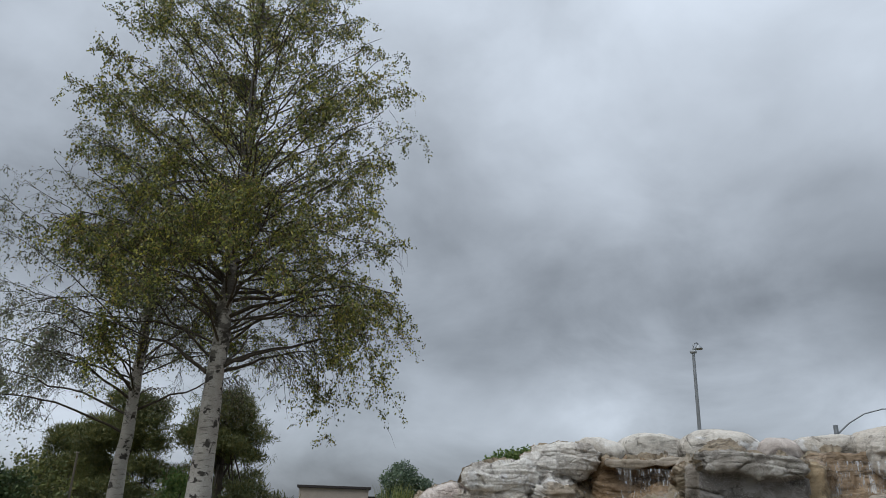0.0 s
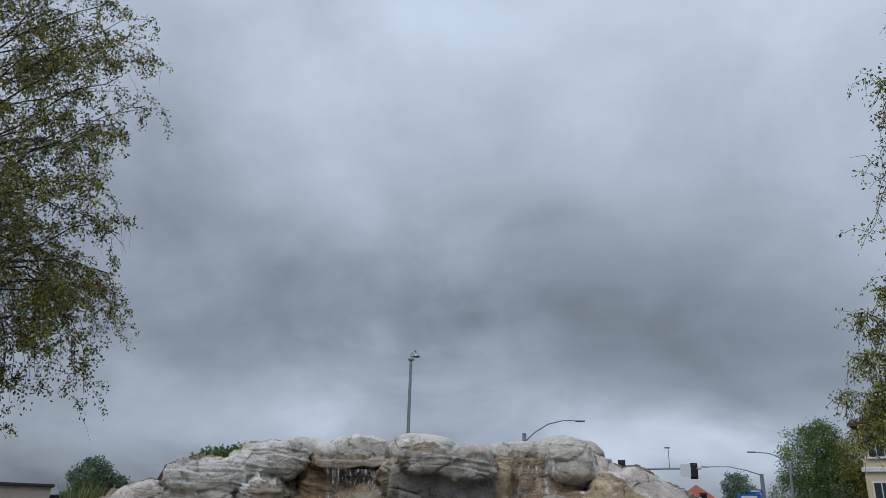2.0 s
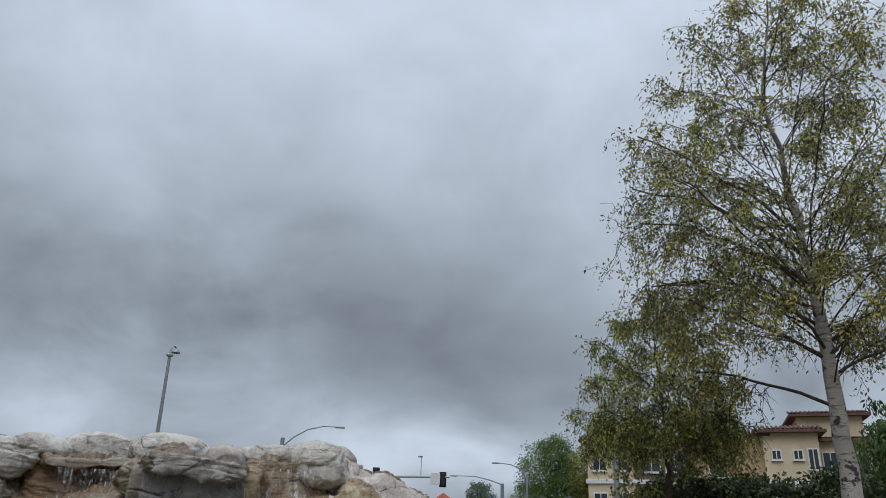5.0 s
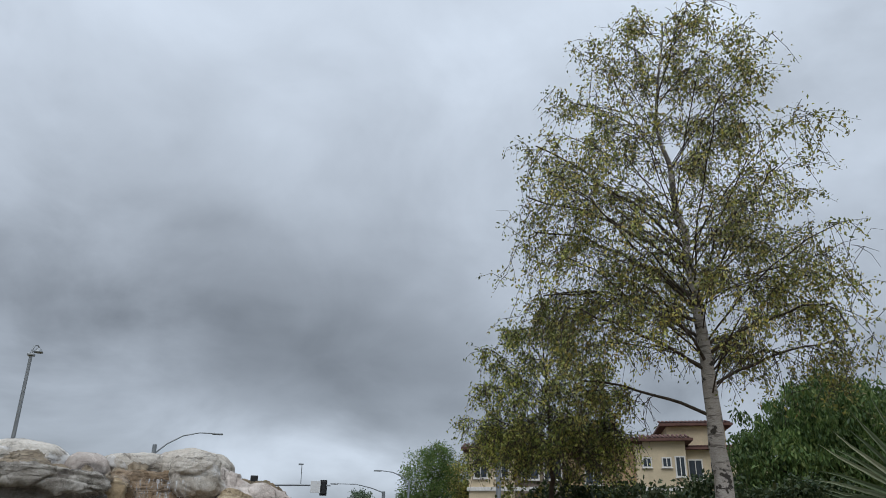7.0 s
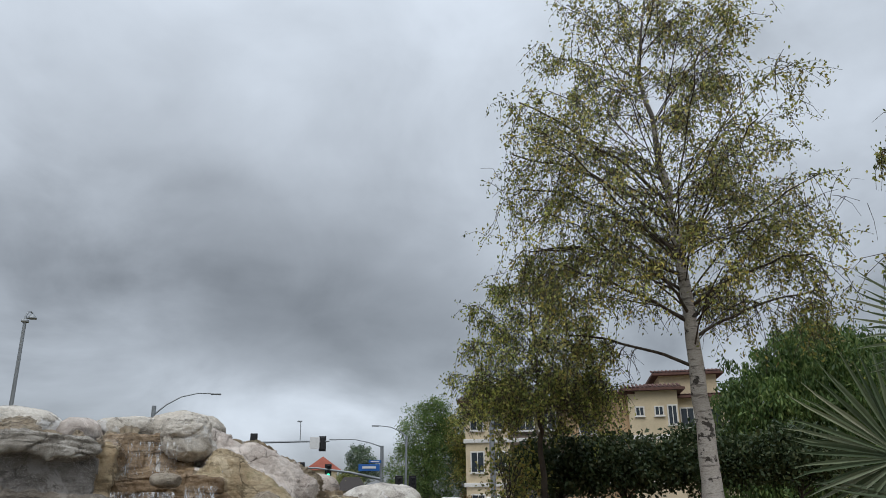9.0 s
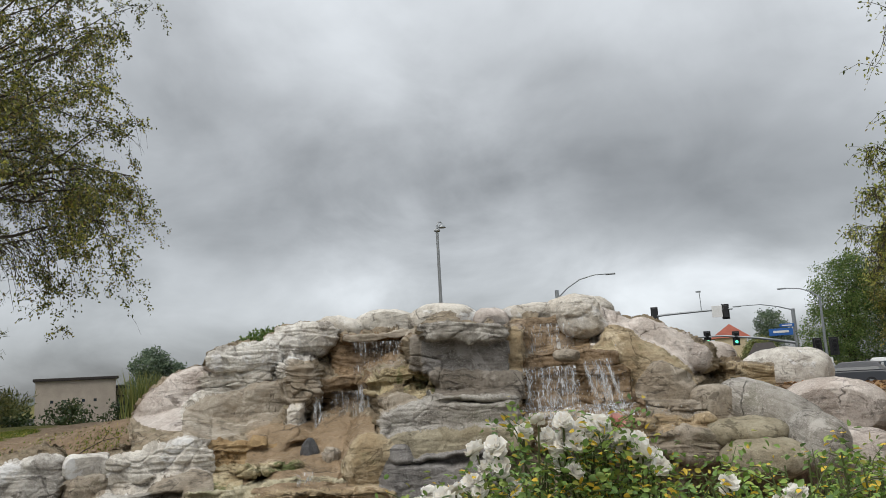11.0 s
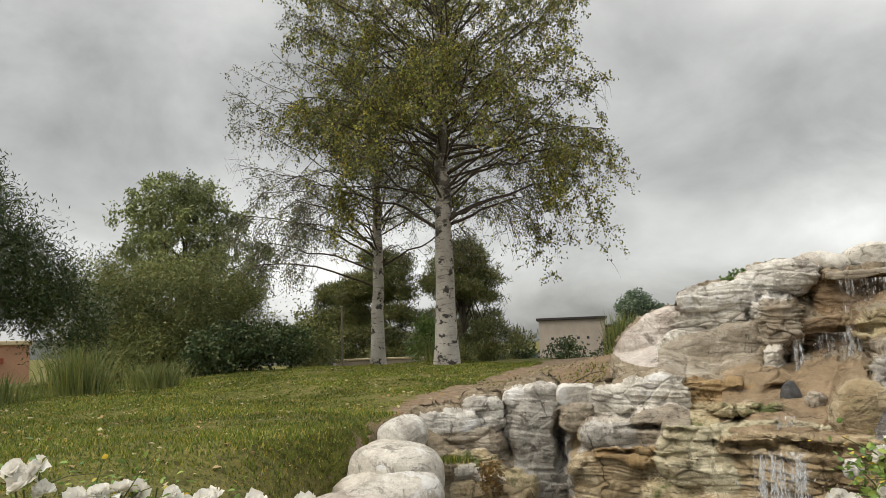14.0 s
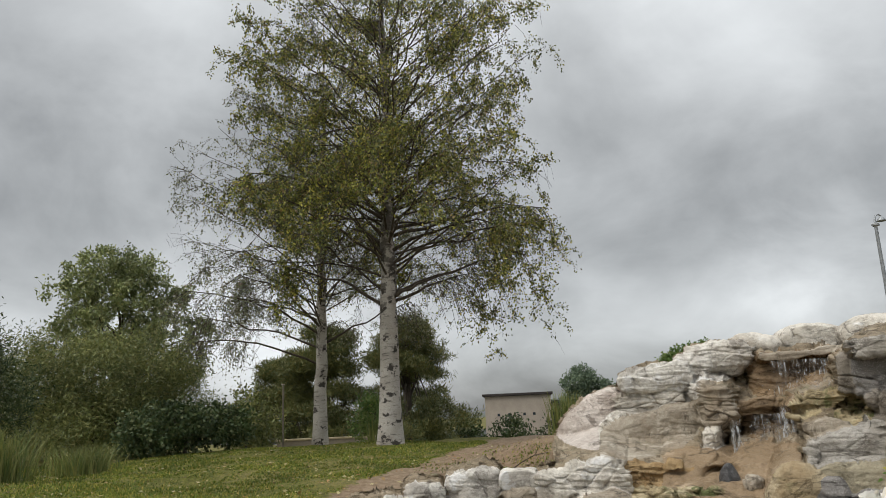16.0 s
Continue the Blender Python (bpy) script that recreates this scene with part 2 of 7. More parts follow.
def rock_material(name, pale, mid, dark, stain, rough=0.85, speck=0.35, stain_amount=0.5, lines=0.5, moss=0.0, ochre=0.0):
    def build(t, b):
        c = node(t, "ShaderNodeTexCoord")
        oi = node(t, "ShaderNodeObjectInfo")
        mul = node(t, "ShaderNodeMath", {1: 37.0}, operation="MULTIPLY")
        t.links.new(oi.outputs["Random"], mul.inputs[0])
        add = node(t, "ShaderNodeVectorMath", operation="ADD")
        t.links.new(c.outputs["Object"], add.inputs[0])
        t.links.new(mul.outputs[0], add.inputs[1])
        vec = add.outputs[0]

        def nz(scale, detail, rg, dist=0.0, stretch=None, src=vec):
            n = node(t, "ShaderNodeTexNoise", {"Scale": scale, "Detail": detail, "Roughness": rg, "Distortion": dist})
            if stretch:
                mp = node(t, "ShaderNodeMapping", {"Scale": stretch})
                t.links.new(src, mp.inputs[0])
                src = mp.outputs[0]
            t.links.new(src, n.inputs["Vector"])
            return n.outputs["Fac"]
        big = nz(1.3, 4, 0.6)
        med = nz(4.0, 8, 0.72, 0.4)
        bed = nz(3.2, 6, 0.65, 0.3, (0.5, 0.5, 4.5))
        fine = nz(48.0, 5, 0.75)
        grit = nz(150.0, 2, 0.6)
        col = ramp(t, med, (0.32, tuple(0.5 * p + 0.5 * q for p, q in zip(dark, mid))), (0.42, mid), (0.53, pale), (0.70, tuple(min(0.85, q * 1.15) for q in pale)))
        col = mixc(t, ramp(t, big, (0.42, (0, 0, 0)), (0.62, (stain_amount,) * 3)), col, stain)
        if ochre:
            oc = nz(2.1, 5, 0.65, 0.5)
            col = mixc(t, ramp(t, oc, (0.50, (0, 0, 0)), (0.66, (ochre,) * 3)), col, (0.29, 0.195, 0.105))
        # layers of shale, darker in the thin seams
        col = mixc(t, ramp(t, bed, (0.34, (lines,) * 3), (0.43, (0, 0, 0))), col, dark)
        run = nz(4.5, 4, 0.6, 0.3, (2.2, 2.2, 0.35))
        col = mixc(t, ramp(t, run, (0.56, (0, 0, 0)), (0.72, (0.4,) * 3)), col, dark)
        if moss:
            mo = nz(2.6, 6, 0.7, 0.4)
            lo_m = 0.57 - 0.14 * max(0.0, moss - 0.5)
            col = mixc(t, ramp(t, mo, (lo_m, (0, 0, 0)), (lo_m + 0.09, (moss,) * 3)), col, (0.10, 0.125, 0.04))
        where = nz(2.4, 4, 0.6)
        sp = mixc(t, 1.0, ramp(t, grit, (0.54, (0, 0, 0)), (0.61, (speck,) * 3)), ramp(t, where, (0.38, (0.1,) * 3), (0.58, (1, 1, 1))), "MULTIPLY")
        col = mixc(t, sp, col, tuple(min(0.9, q * 1.3 + 0.16) for q in pale))
        sd = ramp(t, fine, (0.34, (0.5, 0.47, 0.43)), (0.5, (1.04, 1.04, 1.04)))
        col = mixc(t, 0.45, col, sd, "MULTIPLY")
        gr = nz(11.0, 7, 0.75, 0.6)
        col = mixc(t, ramp(t, gr, (0.34, (0.3,) * 3), (0.45, (0, 0, 0))), col, dark)
        lime = nz(3.0, 8, 0.72, 0.7)
        col = mixc(t, ramp(t, lime, (0.555, (0, 0, 0)), (0.60, (0.65,) * 3)), col, tuple(min(0.82, q * 1.25 + 0.07) for q in pale))
        foul = nz(3.7, 8, 0.74, 0.9)
        col = mixc(t, ramp(t, foul, (0.575, (0, 0, 0)), (0.615, (0.7,) * 3)), col, tuple(q * 0.8 for q in dark))
        # sparse cracks, filled with dirt
        off = node(t, "ShaderNodeVectorMath", {"Scale": 0.5}, operation="SCALE")
        wn2 = node(t, "ShaderNodeTexNoise", {"Scale": 2.6, "Detail": 5.0})
        t.links.new(vec, wn2.inputs["Vector"])
        t.links.new(wn2.outputs["Color"], off.inputs[0])
        wv = node(t, "ShaderNodeVectorMath", operation="ADD")
        t.links.new(vec, wv.inputs[0])
        t.links.new(off.outputs[0], wv.inputs[1])
        vo = node(t, "ShaderNodeTexVoronoi", {"Scale": 1.2}, feature="DISTANCE_TO_EDGE")
        t.links.new(wv.outputs[0], vo.inputs["Vector"])
        crack = ramp(t, vo.outputs["Distance"], (0.003, (0, 0, 0)), (0.012, (1, 1, 1)))
        broken = nz(1.9, 4, 0.65, 0.2)
        crack = mixc(t, ramp(t, broken, (0.52, (0, 0, 0)), (0.60, (1, 1, 1))), (1, 1, 1), crack)
        col = mixc(t, crack, mixc(t, 0.7, col, tuple(q * 0.5 for q in dark)), col)
        fis = nz(3.4, 6, 0.62, 0.5, (0.8, 0.8, 5.5))
        fis = ramp(t, fis, (0.478, (1, 1, 1)), (0.5, (0, 0, 0)), (0.522, (1, 1, 1)))
        torn = nz(2.3, 4, 0.6, 0.3)
        fis = mixc(t, ramp(t, torn, (0.50, (0, 0, 0)), (0.60, (min(1.0, 0.35 + lines),) * 3)), (1, 1, 1), fis)
        col = mixc(t, fis, mixc(t, 0.75, col, tuple(q * 0.45 for q in dark)), col)
        n1 = bump(t, b, med, 0.35, 0.05)
        n1 = bump(t, b, fis, 0.6, 0.03, n1)
        t.links.new(col, b.inputs["Base Color"])
        n1 = bump(t, b, bed, 0.35, 0.03, n1)
        n2 = bump(t, b, crack, 0.7, 0.03, n1)
        chip = nz(13.0, 6, 0.7, 0.8)
        n2 = bump(t, b, chip, 0.6, 0.035, n2)
        n3 = bump(t, b, fine, 0.6, 0.02, n2)
        bump(t, b, grit, 0.5, 0.007, n3)
    return material(name, build, rough, 0.3)


M_PALE = rock_material("pale_rock", (0.708, 0.668, 0.597), (0.48, 0.442, 0.382), (0.223, 0.193, 0.159), (0.455, 0.391, 0.309), ochre=0.25, moss=0.15, lines=0.2)
M_PINK = rock_material("pinkish_rock", (0.569, 0.514, 0.468), (0.487, 0.418, 0.372), (0.276, 0.23, 0.198), (0.431, 0.353, 0.298), lines=0.15, speck=0.5)
M_TAN = rock_material("tan_rock", (0.487, 0.406, 0.277), (0.38, 0.298, 0.184), (0.156, 0.116, 0.0682), (0.351, 0.251, 0.133), speck=0.2, moss=0.35, ochre=0.5)
M_MOSSY = rock_material("mossy_rock", (0.508, 0.437, 0.289), (0.396, 0.32, 0.191), (0.162, 0.125, 0.0711), (0.366, 0.27, 0.139), speck=0.2, moss=0.95, ochre=0.5)
M_WET = rock_material("wet_brown_rock", (0.305, 0.219, 0.135), (0.211, 0.142, 0.0792), (0.0845, 0.0553, 0.0311), (0.19, 0.117, 0.0588), rough=0.25, speck=0.12, moss=0.15)
M_GREY = rock_material("speckled_grey_rock", (0.244, 0.23, 0.217), (0.173, 0.162, 0.152), (0.081, 0.0744, 0.0677), (0.183, 0.159, 0.132), speck=0.85, stain_amount=0.35)
M_DRYGREY = rock_material("dry_grey_rock", (0.434, 0.41, 0.371), (0.294, 0.275, 0.245), (0.132, 0.116, 0.0968), (0.263, 0.232, 0.19), speck=0.5, moss=0.2)
M_WHITE = rock_material("lime_white_rock", (0.753, 0.725, 0.666), (0.524, 0.491, 0.446), (0.262, 0.233, 0.2), (0.451, 0.393, 0.328), speck=0.3, stain_amount=0.35, lines=0.2)
M_GREYBROWN = rock_material("grey_brown_slab_rock", (0.27, 0.24, 0.203), (0.189, 0.166, 0.138), (0.078, 0.0662, 0.054), (0.182, 0.146, 0.105), speck=0.5, stain_amount=0.4)
M_OLIVE = rock_material("olive_brown_rock", (0.383, 0.34, 0.246), (0.289, 0.251, 0.17), (0.119, 0.0994, 0.068), (0.255, 0.208, 0.128), speck=0.3, moss=0.3, lines=0.25)
M_WETSAND = rock_material("wet_sandy_rock", (0.336, 0.244, 0.153), (0.28, 0.2, 0.12), (0.16, 0.111, 0.0633), (0.247, 0.17, 0.0963), rough=0.4, speck=0.1, lines=0.15)
M_WETBED = rock_material("wet_layered_rock", (0.459, 0.36, 0.224), (0.311, 0.228, 0.131), (0.0803, 0.0566, 0.0328), (0.275, 0.179, 0.0889), rough=0.35, speck=0.12, moss=0.25, lines=0.8)
M_LIMEWET = rock_material("lime_streaked_rock", (0.562, 0.516, 0.369), (0.449, 0.395, 0.263), (0.168, 0.133, 0.0819), (0.374, 0.303, 0.172), rough=0.5, speck=0.2, moss=0.4, ochre=0.35)
M_OCHRE = rock_material("ochre_brown_rock", (0.469, 0.342, 0.187), (0.347, 0.235, 0.119), (0.112, 0.0782, 0.0425), (0.317, 0.2, 0.0892), speck=0.15, moss=0.35, ochre=0.5, lines=0.7)
M_DARKSTONE = rock_material("dark_wet_stone", (0.11, 0.11, 0.115), (0.07, 0.07, 0.075), (0.03, 0.03, 0.032), (0.08, 0.075, 0.07), rough=0.3, speck=0.2, stain_amount=0.2)
M_DRYTAN = rock_material("dry_tan_rock", (0.401, 0.354, 0.287), (0.314, 0.267, 0.207), (0.134, 0.106, 0.077), (0.287, 0.227, 0.157), speck=0.3, moss=0.15, ochre=0.25)
M_BROWN = rock_material("grey_brown_rock", (0.367, 0.32, 0.257), (0.281, 0.238, 0.183), (0.109, 0.0874, 0.0647), (0.25, 0.199, 0.14), speck=0.25, moss=0.25, ochre=0.2)
M_MANTLE = rock_material("cast_rock_body", (0.321, 0.265, 0.188), (0.233, 0.181, 0.117), (0.0805, 0.0619, 0.0402), (0.209, 0.153, 0.0889), rough=0.6, speck=0.15, moss=0.4, ochre=0.3)


def leaf_material(name, cols, translucent=0.35, rough=0.55, lump_shade=0.6):
    m = bpy.data.materials.new(name)
    m.use_nodes = True
    t = m.node_tree
    b = t.nodes["Principled BSDF"]
    b.inputs["Roughness"].default_value = rough
    b.inputs["Specular IOR Level"].default_value = 0.3
    g = node(t, "ShaderNodeNewGeometry")
    stops = [((k + 0.5) / len(cols), c) for k, c in enumerate(cols)]
    col = ramp(t, g.outputs["Random Per Island"], *stops)
    # light and shaded clumps, put into the leaf colour by soft random noise
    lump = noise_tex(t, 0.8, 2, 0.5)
    col = mixc(t, lump_shade, col, ramp(t, lump, (0.34, (0.5, 0.52, 0.54)), (0.64, (1.3, 1.26, 1.1))), "MULTIPLY")
    t.links.new(col, b.inputs["Base Color"])
    tr = node(t, "ShaderNodeBsdfTranslucent")
    t.links.new(col, tr.inputs["Color"])
    mx = node(t, "ShaderNodeMixShader", {0: translucent})
    t.links.new(b.outputs[0], mx.inputs[1])
    t.links.new(tr.outputs[0], mx.inputs[2])
    t.links.new(mx.outputs[0], t.nodes["Material Output"].inputs[0])
    return m


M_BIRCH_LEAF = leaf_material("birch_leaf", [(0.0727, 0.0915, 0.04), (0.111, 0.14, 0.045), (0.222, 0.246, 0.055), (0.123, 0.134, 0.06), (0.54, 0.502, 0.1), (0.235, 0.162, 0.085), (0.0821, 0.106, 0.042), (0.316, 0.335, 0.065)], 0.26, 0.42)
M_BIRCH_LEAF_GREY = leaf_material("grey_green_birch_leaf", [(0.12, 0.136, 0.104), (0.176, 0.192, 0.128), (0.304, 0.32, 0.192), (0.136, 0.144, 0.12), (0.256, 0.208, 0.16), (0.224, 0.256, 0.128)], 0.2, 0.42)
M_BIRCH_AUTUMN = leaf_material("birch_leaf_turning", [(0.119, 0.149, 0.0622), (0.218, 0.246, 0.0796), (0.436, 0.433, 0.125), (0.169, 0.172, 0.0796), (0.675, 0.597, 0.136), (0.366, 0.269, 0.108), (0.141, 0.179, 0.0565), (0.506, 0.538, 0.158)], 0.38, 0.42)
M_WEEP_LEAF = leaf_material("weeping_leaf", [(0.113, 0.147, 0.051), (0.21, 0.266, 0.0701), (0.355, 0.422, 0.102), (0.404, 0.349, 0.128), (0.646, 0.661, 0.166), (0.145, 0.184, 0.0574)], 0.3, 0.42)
M_OLIVE_LEAF = leaf_material("olive_green_leaf", [(0.168, 0.203, 0.107), (0.215, 0.259, 0.118), (0.259, 0.305, 0.134), (0.337, 0.348, 0.168)], 0.15)
M_DARK_LEAF = leaf_material("dark_leaf", [(0.0371, 0.0618, 0.0272), (0.0519, 0.0842, 0.0346), (0.0683, 0.101, 0.0371), (0.0986, 0.117, 0.0495)], 0.15)
M_GREEN_LEAF = leaf_material("green_leaf", [(0.092, 0.156, 0.0515), (0.129, 0.212, 0.0644), (0.166, 0.248, 0.0736), (0.221, 0.276, 0.092)])
M_PEPPER_LEAF = leaf_material("pepper_leaf", [(0.05, 0.095, 0.03), (0.08, 0.14, 0.04), (0.11, 0.18, 0.05), (0.16, 0.21, 0.07)], 0.25)
M_WILLOW_LEAF = leaf_material("willow_leaf", [(0.128, 0.158, 0.0664), (0.176, 0.205, 0.0747), (0.217, 0.249, 0.0905), (0.301, 0.29, 0.115)], 0.15)
M_BLUEGREEN_LEAF = leaf_material("blue_green_leaf", [(0.112, 0.16, 0.112), (0.15, 0.206, 0.14), (0.188, 0.244, 0.16)])
M_PINE_LEAF = leaf_material("pine_needle", [(0.0933, 0.114, 0.0467), (0.131, 0.153, 0.0583), (0.202, 0.19, 0.07)], 0.15)
M_BROWN_LEAF = leaf_material("brown_leaf", [(0.156, 0.0975, 0.0455), (0.234, 0.143, 0.0585), (0.312, 0.195, 0.078), (0.182, 0.143, 0.065)])
M_REED = leaf_material("reed_blade", [(0.118, 0.162, 0.0516), (0.176, 0.212, 0.0662), (0.25, 0.25, 0.0878)], 0.3)
M_PALM = leaf_material("palm_blade", [(0.12, 0.16, 0.096), (0.184, 0.224, 0.136), (0.264, 0.304, 0.2), (0.336, 0.36, 0.256)], 0.2, 0.32)
M_ROSE_LEAF = leaf_material("rose_leaf", [(0.126, 0.217, 0.0707), (0.196, 0.332, 0.0884), (0.281, 0.433, 0.111), (0.154, 0.255, 0.0774), (0.421, 0.535, 0.133), (0.224, 0.357, 0.0884), (0.168, 0.28, 0.0774), (0.92, 0.637, 0.0884)], 0.3, 0.4)
M_GRASS = leaf_material("grass_blade", [(0.0956, 0.14, 0.0214), (0.15, 0.207, 0.0293), (0.205, 0.244, 0.041), (0.41, 0.329, 0.088), (0.123, 0.171, 0.0254), (0.0683, 0.104, 0.0195)])


def _birch_bark(t, b):
    dash = noise_tex(t, 3.2, 5, 0.6, stretch=(1.3, 1.3, 8.0))
    scar = noise_tex(t, 1.0, 5, 0.62, stretch=(4.2, 4.2, 5.0))
    big = noise_tex(t, 1.7, 3, 0.5)
    fine = noise_tex(t, 40.0, 3, 0.6, stretch=(1, 1, 3))
    col = ramp(t, fine, (0.3, (0.30, 0.275, 0.245)), (0.6, (0.50, 0.47, 0.43)))
    col = mixc(t, ramp(t, big, (0.46, (0, 0, 0)), (0.66, (0.6,) * 3)), col, (0.21, 0.185, 0.155))
    col = mixc(t, ramp(t, dash, (0.575, (0, 0, 0)), (0.64, (0.7,) * 3)), col, (0.07, 0.06, 0.05))
    col = mixc(t, ramp(t, scar, (0.57, (0, 0, 0)), (0.60, (0.95,) * 3)), col, (0.035, 0.03, 0.026))
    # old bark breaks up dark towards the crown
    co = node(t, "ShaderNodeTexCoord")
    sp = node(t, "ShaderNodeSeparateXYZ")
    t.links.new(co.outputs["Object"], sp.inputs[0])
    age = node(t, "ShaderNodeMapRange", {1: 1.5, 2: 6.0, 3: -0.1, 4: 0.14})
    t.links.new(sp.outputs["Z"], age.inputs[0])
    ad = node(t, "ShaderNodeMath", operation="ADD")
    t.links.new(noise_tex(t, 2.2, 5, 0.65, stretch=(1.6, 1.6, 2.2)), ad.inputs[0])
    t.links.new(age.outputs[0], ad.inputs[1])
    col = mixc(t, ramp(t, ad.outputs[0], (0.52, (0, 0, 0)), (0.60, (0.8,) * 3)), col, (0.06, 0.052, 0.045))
    t.links.new(col, b.inputs["Base Color"])
    n = bump(t, b, dash, 0.5, 0.02)
    bump(t, b, scar, 0.5, 0.03, n)


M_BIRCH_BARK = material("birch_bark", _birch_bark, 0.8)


def _bark(t, b):
    n = noise_tex(t, 6.0, 5, 0.65, stretch=(2, 2, 0.5))
    t.links.new(ramp(t, n, (0.3, (0.035, 0.028, 0.022)), (0.7, (0.11, 0.09, 0.07))), b.inputs["Base Color"])
    bump(t, b, n, 0.6, 0.03)


M_BARK = material("dark_bark", _bark, 0.9)


def simple(name, col, rough=0.6, metal=0.0, vary=0.12, scale=6.0, relief=0.15, spec=0.4):
    """A painted, plastered or metal surface with a little mottling and grain."""
    def build(t, b):
        n, g = noise_tex(t, scale, 4, 0.6), noise_tex(t, scale * 14, 3, 0.6)
        lo, hi = tuple(c * (1 - vary) for c in col), tuple(min(1, c * (1 + vary)) for c in col)
        c = ramp(t, n, (0.3, lo), (0.7, hi))
        c = mixc(t, 0.35, c, ramp(t, g, (0.35, (0.8, 0.8, 0.8)), (0.6, (1.05, 1.05, 1.05))), "MULTIPLY")
        t.links.new(c, b.inputs["Base Color"])
        b.inputs["Metallic"].default_value = metal
        if relief:
            bump(t, b, g, relief, 0.01)
    return material(name, build, rough, spec)


# ---- ground ----
def ground_z(x, y):
    x, y = np.asarray(x, float), np.asarray(y, float)
    r = np.hypot(x, y)
    edge = -2.3 - 2.45 * sstep(1.2, 3.0, y) - 0.6 * sstep(3.1, 4.5, y)
    wide = 2.4 - 2.05 * sstep(1.3, 2.9, y)
    lawn = 0.92 * sstep(0, 1, (edge - x) / wide)
    lawn = lawn + 0.16 * sstep(8, 15, r) * sstep(0, 9, y) * sstep(-3, -8, x)
    lawn = lawn * (1 - 0.9 * sstep(20, 34, r))
    front = np.interp(x, [-20, -5.9, -5.0, 1.6, 2.1, 2.9, 3.5, 8], [6.1, 6.1, 7.6, 8.9, 8.4, 7.3, 6.6, 6.2])
    berm = (1.28 - 0.24 * sstep(-5.8, -8.6, x)) * sstep(-1.1 * sstep(-4.8, -5.8, x), 0.9 + 1.4 * sstep(-4.8, -5.8, x), y - front) * (1 - sstep(10.5, 19, y)) * sstep(-16, -9, x) * (1 - sstep(9, 16, x))
    z = np.maximum(lawn, berm) - 0.06 * np.exp(-np.abs(lawn - berm) * 5)
    z = z + 0.13 * np.exp(-((x + 6.4) ** 2 / 5 + (y - 8.8) ** 2 / 5))
    far = sstep(22, 40, r)
    z = z * (1 - far) - 0.35 * far
    p = np.stack([x * 0.7, y * 0.7, 0 * x], -1).reshape(-1, 3)
    z = z + (0.05 * fbm(p, 5, 3)).reshape(x.shape) * (1 - far) * sstep(2, 4, r)
    return z


def _ground(t, b):
    at = node(t, "ShaderNodeAttribute", attribute_name="grass")
    n1, n2, n3 = noise_tex(t, 0.9, 5, 0.6), noise_tex(t, 9.0, 5, 0.65), noise_tex(t, 60.0, 4, 0.7)
    soil = ramp(t, n2, (0.3, (0.14, 0.098, 0.062)), (0.5, (0.235, 0.175, 0.12)), (0.75, (0.34, 0.265, 0.19)))
    soil = mixc(t, ramp(t, n1, (0.45, (0, 0, 0)), (0.65, (0.5,) * 3)), soil, (0.22, 0.145, 0.09))
    turf = ramp(t, n3, (0.3, (0.07, 0.078, 0.02)), (0.7, (0.155, 0.155, 0.038)))
    turf = mixc(t, ramp(t, n1, (0.42, (0, 0, 0)), (0.62, (0.55,) * 3)), turf, (0.23, 0.195, 0.085))
    clod = noise_tex(t, 14.0, 5, 0.7)
    turf = mixc(t, 0.85, turf, ramp(t, clod, (0.36, (0.4, 0.42, 0.4)), (0.52, (1, 1, 1)), (0.68, (1.35, 1.2, 1.0))), "MULTIPLY")
    # a worn, ragged border
    m = node(t, "ShaderNodeMath", operation="ADD")
    t.links.new(at.outputs["Fac"], m.inputs[0])
    sh = node(t, "ShaderNodeMapRange", {1: 0.3, 2: 0.7, 3: -0.5, 4: 0.5})
    t.links.new(n2, sh.inputs[0])
    t.links.new(sh.outputs[0], m.inputs[1])
    f = ramp(t, m.outputs[0], (0.42, (0, 0, 0)), (0.58, (1, 1, 1)))
    t.links.new(mixc(t, f, soil, turf), b.inputs["Base Color"])
    nb = bump(t, b, n2, 0.8, 0.07)
    bump(t, b, n3, 0.6, 0.015, nb)


M_GROUND = material("soil_and_turf", _ground, 0.95, 0.15)


def turf_amount(x, y):
    """1 where the lawn grows, 0 on bare soil."""
    border = np.interp(x, [-30, -9, -7.8, -6.79, -5.83, -5.1, -4.8, -4.5, -3.4], [40, 8.5, 6.75, 5.2, 4.05, 3.35, 3.0, 2.75, 2.3])
    line = y - border + 0.22 * vnoise(np.stack([x * 1.7, y * 1.7, 0 * x], -1).reshape(-1, 3), 3).reshape(x.shape)
    g = 1 - sstep(-0.2, 0.2, line)
    g = g * sstep(-2.6, -3.4, x)
    far = sstep(26, 32, np.hypot(x, y))
    return g * (1 - far) + 0.75 * far


